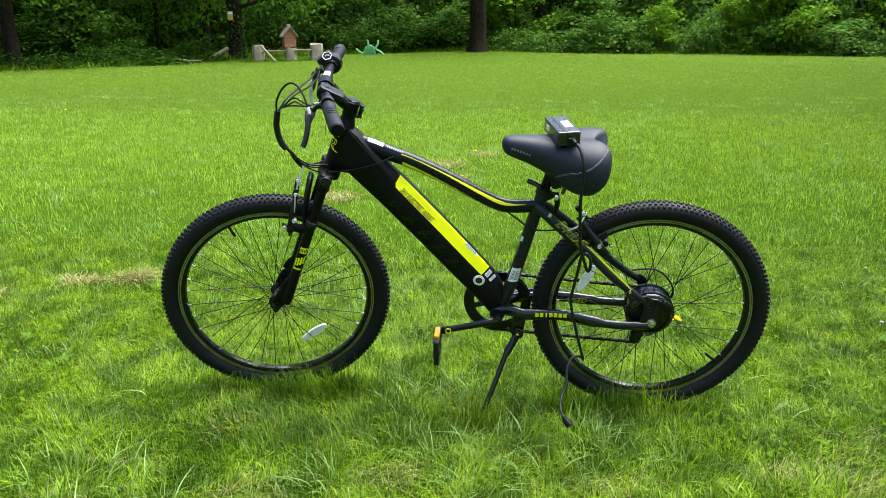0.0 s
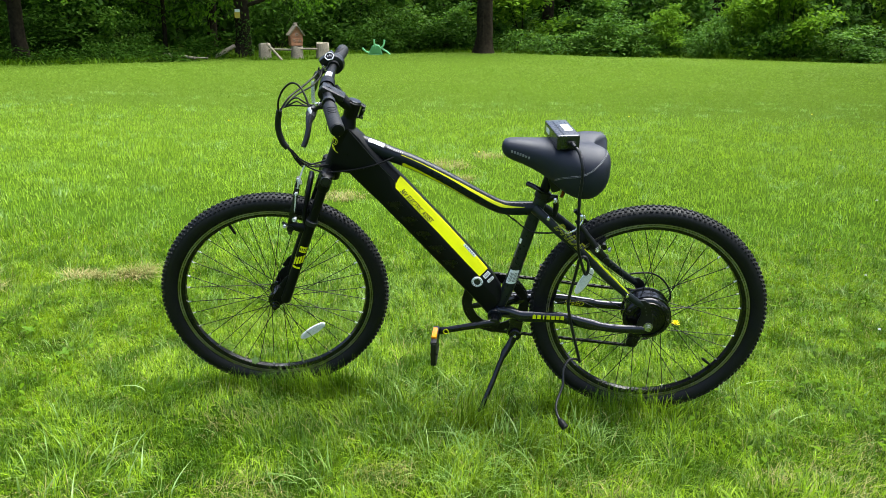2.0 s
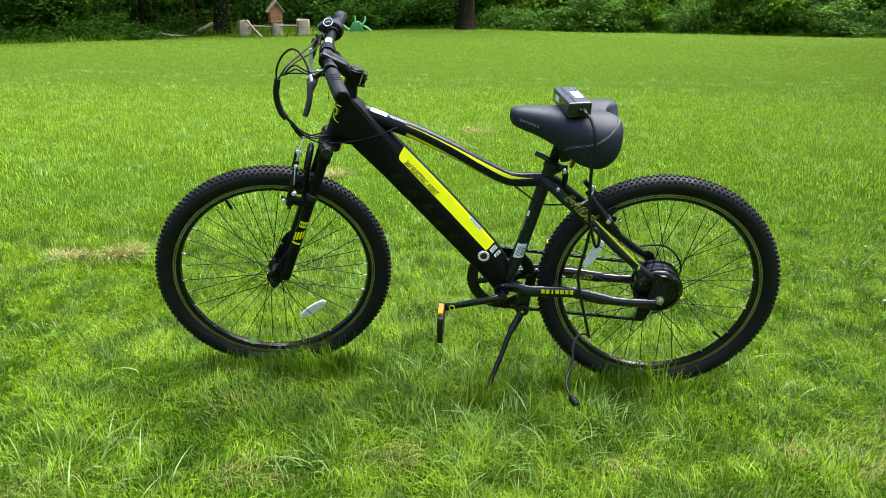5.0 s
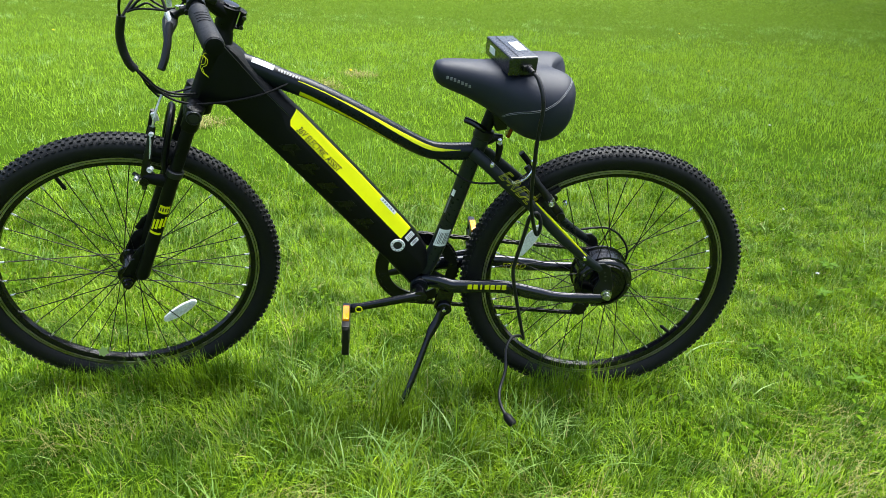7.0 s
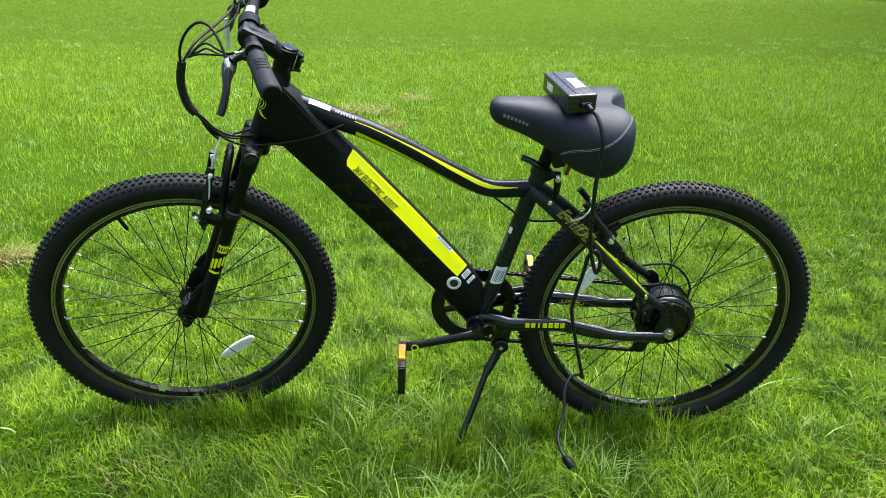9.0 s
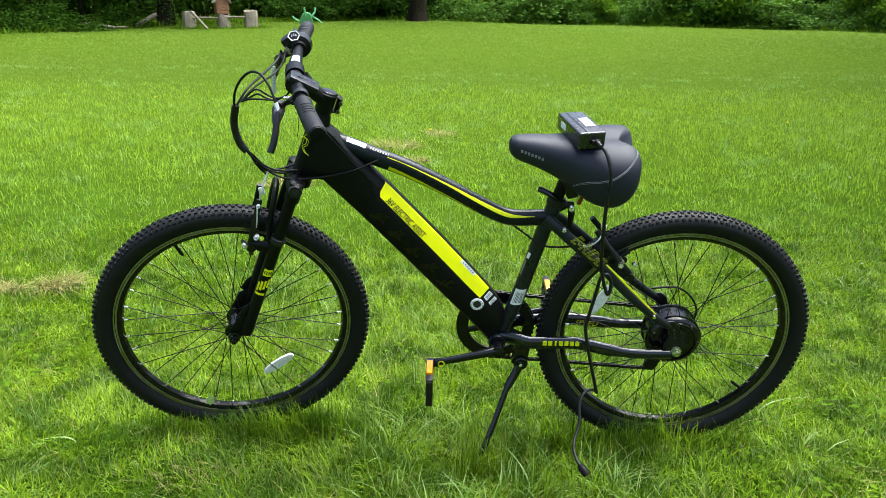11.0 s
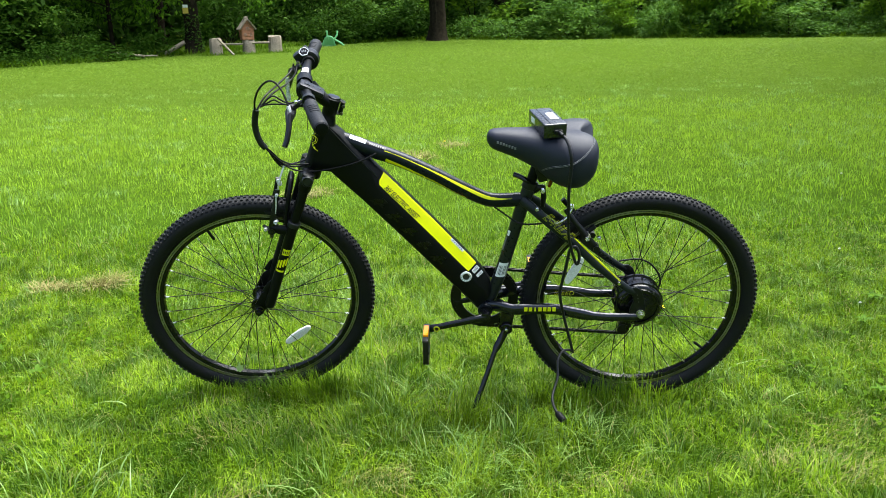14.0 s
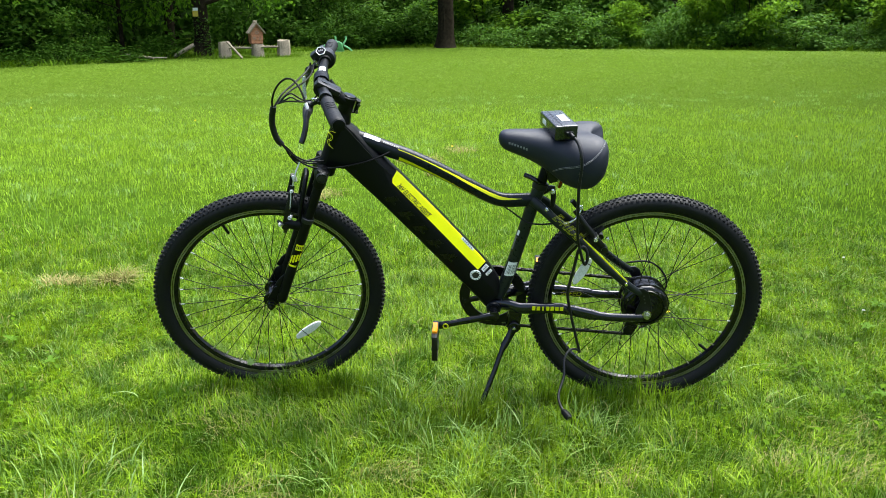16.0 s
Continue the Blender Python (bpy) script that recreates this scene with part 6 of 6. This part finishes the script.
def leaf_mesh(name, centres, normals_out, size, mat, seed, droop=0.3):
    """Many small folded leaves at the centres, turned outwards at random."""
    r = np.random.default_rng(seed)
    n = len(centres)
    a, tilt = r.uniform(0, math.tau, n), r.normal(-droop, 0.45, n)
    d = np.stack((np.cos(a) * np.cos(tilt), np.sin(a) * np.cos(tilt), np.sin(tilt)), 1)
    d = d * 0.75 + normals_out * 0.45
    d /= np.linalg.norm(d, axis=1)[:, None]
    w = np.cross(d, np.array([0, 0, 1.0]) + r.normal(0, 0.35, (n, 3)))
    w /= np.linalg.norm(w, axis=1)[:, None] + 1e-9
    u = np.cross(w, d)
    L = (size[0] + (size[1] - size[0]) * r.random(n))[:, None]
    v = np.stack((centres, centres + d * L * 0.5 + w * L * 0.27 + u * L * 0.09, centres + d * L, centres + d * L * 0.5 - w * L * 0.27 + u * L * 0.09), 1)
    base = (np.arange(n) * 4)[:, None]
    flat = (base + np.array([0, 1, 2, 0, 2, 3])[None]).ravel()
    return raw_mesh(name, v.reshape(-1, 3), flat, np.full(n * 2, 3), mat)


def clustered(seed, count, clusters, rx, ry, rz, base, spread, hollow=0.55):
    """Leaf places gathered in clumps over a lumpy, open crown."""
    r = np.random.default_rng(seed)
    q = r.normal(0, 1, (clusters, 3))
    q /= np.linalg.norm(q, axis=1)[:, None]
    q *= (hollow + (1 - hollow) * r.random(clusters) ** 0.6)[:, None]
    q *= r.uniform(0.7, 1.15, clusters)[:, None]
    c = q * np.array([rx, ry, rz])
    c[:, 2] = np.abs(c[:, 2]) if base == 0 else c[:, 2] + base
    pick = r.integers(0, clusters, count)
    off = r.normal(0, 1, (count, 3)) * spread * np.array([1, 1, 0.6])
    p = c[pick] + off
    p[:, 2] = np.maximum(p[:, 2], 0.03)
    out = off / (np.linalg.norm(off, axis=1)[:, None] + 1e-6) * 0.5 + q[pick] * 0.6
    return p, out, c


def shrub_variant(seed, w, h, count, clusters, mat, leaf):
    p, out, c = clustered(seed, count, clusters, w, w * 0.8, h, 0, 0.16)
    e = empty("shrub", Matrix.Identity(4))
    crown = new("leaves", leaf_mesh("leaves", p, out, leaf, mat, seed + 50))
    crown.parent = e
    b = bmesh.new()
    for k in range(0, clusters, max(1, clusters // 9)):
        tip = Vector(c[k])
        tube(b, [(0.04 * math.cos(k), 0.04 * math.sin(k), -0.05), (tip.x * 0.4, tip.y * 0.4, tip.z * 0.55), tip], [0.016, 0.011, 0.004], 5)
    part("woody_frame", b, BARK, e)
    return e


VARIANTS = [shrub_variant(11, 1.0, 1.7, 3400, 44, SHRUB, (0.07, 0.15)), shrub_variant(12, 1.25, 1.3, 3600, 46, SHRUB, (0.065, 0.13)), shrub_variant(13, 0.8, 2.4, 2400, 34, SHRUB, (0.11, 0.22)),
            shrub_variant(14, 0.9, 0.8, 1600, 30, SHRUB, (0.06, 0.12)), shrub_variant(15, 1.1, 2.6, 2800, 40, SHRUBLIGHT, (0.09, 0.20))]
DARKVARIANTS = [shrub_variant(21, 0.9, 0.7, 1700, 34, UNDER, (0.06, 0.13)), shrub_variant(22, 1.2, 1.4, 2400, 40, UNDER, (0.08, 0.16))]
rnd = random.Random(5)
spots_taken = []
for e, lab in zip(VARIANTS, ("bright green leafy shrub at the wood's edge", "spreading green shrub at the wood's edge", "tall leafy shrub at the wood's edge", "low green shrub at the foot of the wood", "tall shrub with fresh yellow-green leaves")):
    tagged(e, lab, "shrub", "shrubs at the wood's edge")
for e, lab in zip(DARKVARIANTS, ("low undergrowth under the trees, leaf colour darkened for their shade", "leafy undergrowth, the wood's shade painted into its dark leaves")):
    tagged(e, lab, "undergrowth", "undergrowth in the wood")


def put(first, e, x, y, turn, s):
    m = pose(x, y, float(rise(np.float64(x), np.float64(y))) - 0.02, 0, 0, turn) @ Matrix.Diagonal((s[0], s[0], s[1], 1))
    if first:
        e.matrix_basis = m
    else:
        c = copy_thing(e, m)
        c.matrix_basis = m
    spots_taken.append((x, y))


used = set()
# right-hand edge: a closed, bright bank of shrubs; behind it taller ones
x = 2.2
while x < 24:
    k = rnd.choice((0, 1, 1, 3, 3, 0))
    put(k not in used, VARIANTS[k], x, edge_y(x) + rnd.uniform(0.2, 0.9), rnd.uniform(0, 360), (rnd.uniform(0.75, 1.15), rnd.uniform(0.6, 1.05)))
    used.add(k)
    x += rnd.uniform(0.7, 1.25)
x = 2.5
while x < 26:
    k = rnd.choice((0, 2, 2, 4, 1))
    put(k not in used, VARIANTS[k], x, edge_y(x) + rnd.uniform(1.6, 3.2), rnd.uniform(0, 360), (rnd.uniform(0.9, 1.5), rnd.uniform(1.0, 1.5)))
    used.add(k)
    x += rnd.uniform(1.0, 1.7)
# left part: low plants in shade-darkened leaf colour, a few brighter shrubs further in
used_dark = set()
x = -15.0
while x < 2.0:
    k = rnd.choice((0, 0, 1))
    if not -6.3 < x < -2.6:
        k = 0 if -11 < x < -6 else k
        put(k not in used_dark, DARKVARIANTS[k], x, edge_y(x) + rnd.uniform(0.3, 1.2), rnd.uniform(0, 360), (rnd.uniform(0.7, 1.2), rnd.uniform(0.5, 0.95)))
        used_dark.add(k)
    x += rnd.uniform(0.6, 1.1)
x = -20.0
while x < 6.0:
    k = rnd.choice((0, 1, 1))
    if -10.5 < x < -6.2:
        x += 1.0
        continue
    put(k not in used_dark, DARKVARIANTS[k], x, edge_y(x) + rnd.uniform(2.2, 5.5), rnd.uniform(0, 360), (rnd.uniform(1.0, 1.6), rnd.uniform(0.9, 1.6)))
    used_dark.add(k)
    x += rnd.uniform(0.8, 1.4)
for x, dy, s, h in ((-2.4, 2.6, 1.0, 1.0), (-0.9, 2.0, 1.1, 0.75), (-1.9, 4.5, 1.3, 1.2), (0.3, 1.2, 0.7, 0.8), (-3.9, 4.2, 1.0, 1.1), (-8.6, 3.0, 0.9, 0.9), (-11.5, 1.8, 1.0, 0.8), (1.8, 2.6, 1.2, 1.3), (-10.2, 4.2, 1.2, 1.2)):
    put(False, VARIANTS[rnd.choice((0, 2, 1))], x, edge_y(x) + dy, rnd.uniform(0, 360), (s, h))


def tree(x, y, r, h, lean, seed, label, crown_base=3.2, crown=(2.4, 2.4, 2.6), leaves=2200):
    rr = random.Random(seed)
    e = empty("tree", pose(x, y, float(rise(np.float64(x), np.float64(y))) - 0.03, 0, 0, 0))
    tagged(e, label, "tree", "trees of the wood")
    b = bmesh.new()
    lx, ly = lean
    pts = [Vector((lx * k * h + rr.uniform(-0.02, 0.02) * h * 0.08, ly * k * h, k * h)) for k in (0, 0.02, 0.045, 0.07, 0.10, 0.13, 0.16, 0.19, 0.23, 0.3, 0.5, 0.75, 1.0)]
    tube(b, pts, [r * 1.5, r * 1.25, r * 1.1, r * 1.05, r * 1.02, r, r * 0.99, r * 0.97, r * 0.95, r * 0.93, r * 0.8, r * 0.5, r * 0.15], 30, up=(1, 0, 0))
    for v in b.verts:
        a = math.atan2(v.co.y - ly * v.co.z, v.co.x - lx * v.co.z)
        k = 1 + 0.05 * math.sin(5 * a + seed) + 0.06 * math.sin(14 * a + 3 * math.sin(v.co.z * 4 + seed)) + (0.10 * math.sin(3 * a + seed) if v.co.z < 0.4 else 0)
        v.co.x, v.co.y = lx * v.co.z + (v.co.x - lx * v.co.z) * k, ly * v.co.z + (v.co.y - ly * v.co.z) * k
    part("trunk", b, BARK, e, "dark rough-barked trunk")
    lb = bmesh.new()
    for k in range(9):
        z = crown_base * 0.8 + (h - crown_base) * k / 10
        a = rr.uniform(0, math.tau)
        o = Vector((lx * z, ly * z, z))
        L = crown[0] * rr.uniform(0.5, 0.95)
        tube(lb, smooth_path([o, o + Vector((math.cos(a) * L * 0.5, math.sin(a) * L * 0.5, 0.35)), o + Vector((math.cos(a) * L, math.sin(a) * L, 0.5 + rr.uniform(-0.3, 0.4)))], 3), [r * 0.32 * (1 - 0.12 * q) for q in range(7)], 6, up=(0, 0, 1))
    part("branchwork", lb, BARK, e)
    p, out, _ = clustered(seed, int(leaves * 1.6), 60, crown[0], crown[1], crown[2], crown_base + crown[2] * 0.75, 0.38, 0.35)
    p[:, 2] = np.maximum(p[:, 2], crown_base * 0.55)
    p[:, 0] += lx * p[:, 2]
    c = new("crown", leaf_mesh("crown", p, out, (0.08, 0.17), CANOPY, seed + 9, 0.5))
    c.parent = e
    return e


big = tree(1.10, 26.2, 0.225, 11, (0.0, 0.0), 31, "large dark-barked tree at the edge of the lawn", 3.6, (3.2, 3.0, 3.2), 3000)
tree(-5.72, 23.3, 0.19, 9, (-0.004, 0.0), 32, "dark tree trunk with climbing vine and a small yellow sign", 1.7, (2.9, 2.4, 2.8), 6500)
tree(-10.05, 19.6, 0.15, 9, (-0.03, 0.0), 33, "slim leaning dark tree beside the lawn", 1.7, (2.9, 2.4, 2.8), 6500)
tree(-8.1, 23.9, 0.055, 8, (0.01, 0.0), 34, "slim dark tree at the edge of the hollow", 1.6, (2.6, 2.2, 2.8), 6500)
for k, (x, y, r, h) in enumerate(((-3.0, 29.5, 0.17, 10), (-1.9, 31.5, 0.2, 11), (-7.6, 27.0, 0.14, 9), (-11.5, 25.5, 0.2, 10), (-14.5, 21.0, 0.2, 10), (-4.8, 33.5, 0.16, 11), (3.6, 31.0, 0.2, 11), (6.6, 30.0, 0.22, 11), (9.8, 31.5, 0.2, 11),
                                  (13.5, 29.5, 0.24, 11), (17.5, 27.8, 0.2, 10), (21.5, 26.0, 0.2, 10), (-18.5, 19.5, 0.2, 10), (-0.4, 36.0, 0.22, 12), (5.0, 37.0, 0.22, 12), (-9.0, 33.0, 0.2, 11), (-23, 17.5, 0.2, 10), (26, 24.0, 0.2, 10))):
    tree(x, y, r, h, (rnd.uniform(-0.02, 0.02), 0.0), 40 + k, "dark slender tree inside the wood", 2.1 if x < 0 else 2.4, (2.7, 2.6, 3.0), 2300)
# fresh yellow-green bushes standing out of the bank
for x, dy, s, h in ((10.0, 0.5, 0.95, 1.15), (10.6, 1.0, 1.1, 1.35), (9.2, 0.9, 0.8, 0.9), (14.6, 0.7, 0.9, 0.9), (6.9, 0.8, 0.7, 0.7)):
    put(False, VARIANTS[4], x, edge_y(x) + dy, rnd.uniform(0, 360), (s, h))


def edge_grass():
    """Uncut grass where the lawn meets the wood and round the stumps."""
    x = rng.uniform(-16, 24, 7000)
    y = np.interp(x, [p[0] for p in EDGE], [p[1] for p in EDGE]) + rng.normal(0, 0.35, 7000)
    sx, sy = spots(900, -4.1, 22.1, 1.3, 0.45)
    v, f, s = blades(0, 0, 0, (0.05, 0.16), (0.008, 0.018), 2, (0.4, 1.5), place=(np.concatenate((x, sx)), np.concatenate((y, sy))))
    tagged(new("edge_grass", raw_mesh("edge_grass", v, f, s, CLOVER)), "uncut grass along the foot of the wood", "grass", kind="stuff")


edge_grass()
# unseen tall trees added beside the lawn to shade its right-hand side
for k, (x, y) in enumerate(((9.0, 0.8), (9.8, 5.6), (12.0, 10.6), (14.6, 15.4), (18.5, 19.5))):
    tree(x, y, 0.24, 13, (0.0, 0.0), 70 + k, "unseen tall leafy tree added beside the lawn for shade", 3.6, (5.9, 5.2, 4.6), 8500)
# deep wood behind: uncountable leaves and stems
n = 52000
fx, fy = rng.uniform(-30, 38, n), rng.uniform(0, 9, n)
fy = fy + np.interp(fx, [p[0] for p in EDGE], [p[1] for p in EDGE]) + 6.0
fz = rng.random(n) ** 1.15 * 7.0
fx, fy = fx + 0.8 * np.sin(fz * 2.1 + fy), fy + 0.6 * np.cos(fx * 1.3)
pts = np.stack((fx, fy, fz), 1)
tagged(new("deep_wood", leaf_mesh("deep_wood", pts, rng.normal(0, 0.4, (n, 3)), (0.28, 0.6), UNDER, 77, 0.4)), "dense foliage filling the wood's depth, shade painted into its colour", "wood", kind="stuff")
# added backdrop wall beyond the last leaves, its dark colour painting the wood's shade
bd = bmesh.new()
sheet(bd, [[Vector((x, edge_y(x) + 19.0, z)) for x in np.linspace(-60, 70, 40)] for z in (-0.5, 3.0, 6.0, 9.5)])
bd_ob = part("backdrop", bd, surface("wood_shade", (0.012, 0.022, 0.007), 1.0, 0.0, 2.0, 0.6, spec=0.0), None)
tagged(bd_ob, "added dark wall painted as the wood's shaded depth", "backdrop", kind="structure")
# leaf litter and low herbs along the edge
m = 9000
hx = rng.uniform(-16, 24, m)
hy = np.interp(hx, [p[0] for p in EDGE], [p[1] for p in EDGE]) + rng.uniform(-0.35, 1.4, m)
v, f, s = blades(0, 0, 0, (0.06, 0.26), (0.02, 0.05), 2, (0.3, 1.2), place=(hx, hy))
tagged(new("edge_herbs", raw_mesh("edge_herbs", v, f, s, CLOVER)), "tall herbs and rough grass along the wood's edge", "weeds", kind="stuff")


# ---- old garden things at the wood's edge ----
def stump(x, y, r, h, seed, label):
    rr = random.Random(seed)
    b = bmesh.new()
    ring = [(r * 1.12, -0.03), (r * 1.04, 0.05), (r, h * 0.5), (r * 0.98, h * 0.96), (r * 0.93, h), (r * 0.5, h + 0.005), (0.01, h + 0.006)]
    lathe(b, ring, 18, "Z")
    for q in b.verts:
        a = math.atan2(q.co.y, q.co.x)
        k = 1 + 0.05 * math.sin(4 * a + seed) + 0.04 * math.sin(9 * a + 2 * seed)
        q.co.x *= k
        q.co.y *= k
        q.co.z += 0.02 * math.sin(2 * a + seed) if q.co.z > h * 0.9 else 0
    ob = part("log_stump", b, OLDWOOD, None, "")
    ob.matrix_basis = pose(x, y, float(rise(np.float64(x), np.float64(y))), 0, 0, rr.uniform(0, 360))
    return tagged(ob, label, "log stump", "log stumps by the wood")


stump(-4.86, 22.1, 0.165, 0.40, 1, "weathered grey log stump holding a rail")
stump(-3.38, 22.4, 0.175, 0.40, 2, "grey log stump at the end of the rail")
stump(-4.03, 22.2, 0.165, 0.34, 3, "grey log stump under the wooden birdhouse")


def birdhouse():
    e = empty("birdhouse", pose(-4.06, 22.2, 0.335, 0, 0, 24) @ Matrix.Diagonal((1.0, 0.95, 0.92, 1)))
    tagged(e, "tall reddish wooden birdhouse with steep roof on a stump", "birdhouse")
    b = bmesh.new()
    prof = [(-0.15, 0.0), (0.15, 0.0), (0.17, 0.30), (0.0, 0.54), (-0.17, 0.30)]
    loft(b, [[Vector((x, y, z)) for x, z in prof] for y in (-0.14, 0.14)])
    body = part("body", b, REDWOOD, e, "reddish board walls")
    for k in range(4):
        q = bmesh.new()
        z = 0.05 + 0.075 * k
        box(q, Matrix.Translation((0, -0.144, z)), (0.29 + 0.02 * k / 4, 0.012, 0.062), 0.003, 1)
        part("board", q, REDWOOD, body)
    for s in (-1, 1):
        q = bmesh.new()
        a = math.atan2(0.24, 0.17)
        box(q, Matrix.Translation((0.105 * s, -0.01, 0.42)) @ Matrix.Rotation(a * s, 4, "Y"), (0.36, 0.36, 0.024), 0.005, 1)
        part("roof", q, OLDWOOD, e, "grey weathered roof board")
        for k in range(4):
            sq = bmesh.new()
            d = 0.33 * (k / 4 - 0.36)
            box(sq, Matrix.Translation((0.105 * s, -0.01, 0.42)) @ Matrix.Rotation(a * s, 4, "Y") @ Matrix.Translation((d * s, 0, 0.018)), (0.095, 0.37, 0.012), 0.003, 1)
            part("shingle", sq, OLDWOOD, e)
    for x, z, r in ((0.0, 0.31, 0.028), (-0.07, 0.15, 0.022), (0.075, 0.14, 0.022)):
        q = lathe(bmesh.new(), [(r * 1.5, -0.150), (r * 1.5, -0.158), (r, -0.160), (r, -0.146)], 18, "Y", (x, 0, z), closed=True)
        part("entrance", q, OLDWOOD, e, "pale round entrance ring")
    q = bmesh.new()
    box(q, Matrix.Translation((0, 0, 0.585)), (0.10, 0.10, 0.10), 0.01)
    part("chimney", q, OLDWOOD, e, "small grey chimney block")


birdhouse()


def pole(name, a, b, r, label, cat):
    d = Vector(b) - Vector(a)
    bm = tube(bmesh.new(), [Vector((0, 0, 0)), d * 0.3 + Vector((0, 0, 0.006)), d * 0.7, d], [r, r * 0.95, r * 1.02, r * 0.9], 8)
    ob = part(name, bm, OLDWOOD, None)
    ob.matrix_basis = Matrix.Translation(a)
    return tagged(ob, label, cat)


pole("rail", (-4.74, 22.0, 0.235), (-4.14, 22.06, 0.235), 0.028, "round grey rail between stump and birdhouse", "rail")
pole("rail", (-3.92, 22.1, 0.255), (-3.50, 22.25, 0.255), 0.028, "round grey rail between birdhouse and stump", "rail")
pole("board", (-4.72, 21.72, 0.40), (-4.32, 21.60, -0.01), 0.03, "pale board leaning down from the stump", "board")
pole("fallen_branch", (-7.35, 21.6, 0.10), (-6.45, 21.2, 0.03), 0.035, "bleached fallen branch lying in the grass", "branch")
pole("fallen_branch", (-7.1, 21.2, 0.05), (-6.2, 21.5, 0.02), 0.018, "thin bleached branch lying in the grass", "branch")
pole("wood_stake", (-6.25, 22.3, 0.0), (-5.75, 22.5, 0.30), 0.055, "grey wooden post leaning against the tree", "stake")


def tipped_chair():
    e = empty("garden_chair", pose(-2.12, 24.2, 0.0, 0, 0, 15))
    tagged(e, "pale green plastic garden chair lying tipped over", "chair")
    b = bmesh.new()
    rows = []
    for i in np.linspace(0, 1, 7):
        w = 0.12 + 0.10 * i
        rows.append([Vector((x * w, 0.10 * i - 0.05, 0.04 + 0.26 * (1 - i) + 0.03 * math.cos(x * 2))) for x in np.linspace(-1, 1, 7)])
    sheet(b, rows)
    ob = part("seat", b, TOYGREEN, e)
    th = ob.modifiers.new("thick", "SOLIDIFY")
    th.thickness = 0.018
    for pts in ([(-0.03, -0.03, 0.22), (-0.05, -0.06, 0.36), (-0.06, -0.07, 0.47)], [(0.14, 0.0, 0.20), (0.24, -0.02, 0.34), (0.25, -0.02, 0.46)], [(-0.16, 0.05, 0.08), (-0.28, 0.05, 0.13), (-0.38, 0.05, 0.22)], [(0.2, 0.05, 0.2), (0.34, 0.04, 0.12), (0.45, 0.04, 0.02)]):
        part("leg", tube(bmesh.new(), smooth_path(pts, 4), [(0.022, 0.026)] * 9, 8), TOYGREEN, e)
    b = bmesh.new()
    box(b, Matrix.Translation((0.0, 0.06, 0.03)), (0.40, 0.06, 0.06), 0.015)
    part("backrest", b, TOYGREEN, e)


tipped_chair()
q = bmesh.new()
box(q, Matrix.Identity(4), (0.15, 0.006, 0.15), 0.002, 1)
plate = part("sign_plate", q, SIGN, None)
plate.matrix_basis = pose(-5.79, 23.09, 1.09)
tagged(plate, "small yellow sign plate nailed to a tree trunk", "sign")
q = bmesh.new()
box(q, Matrix.Translation((0, -0.001, 0.115)), (0.14, 0.005, 0.075), 0.002, 1)
part("label", q, WHITE, plate, "white upper panel")
vine_p = []
vr = np.random.default_rng(4)
for k in range(420):
    a, z = vr.uniform(math.pi * 1.05, math.pi * 2.1), vr.random() ** 1.4 * 0.95
    vine_p.append((-5.70 + 0.21 * math.cos(a) + 0.03 * math.sin(z * 9), 23.3 + 0.21 * math.sin(a), 0.05 + z))
vine_p = np.array(vine_p)
vine = new("vine", leaf_mesh("vine", vine_p, np.tile(np.array([[0, -0.6, 0.1]]), (len(vine_p), 1)), (0.05, 0.10), SHRUB, 15))
tagged(vine, "yellow-green vine climbing the lower tree trunk", "vine")
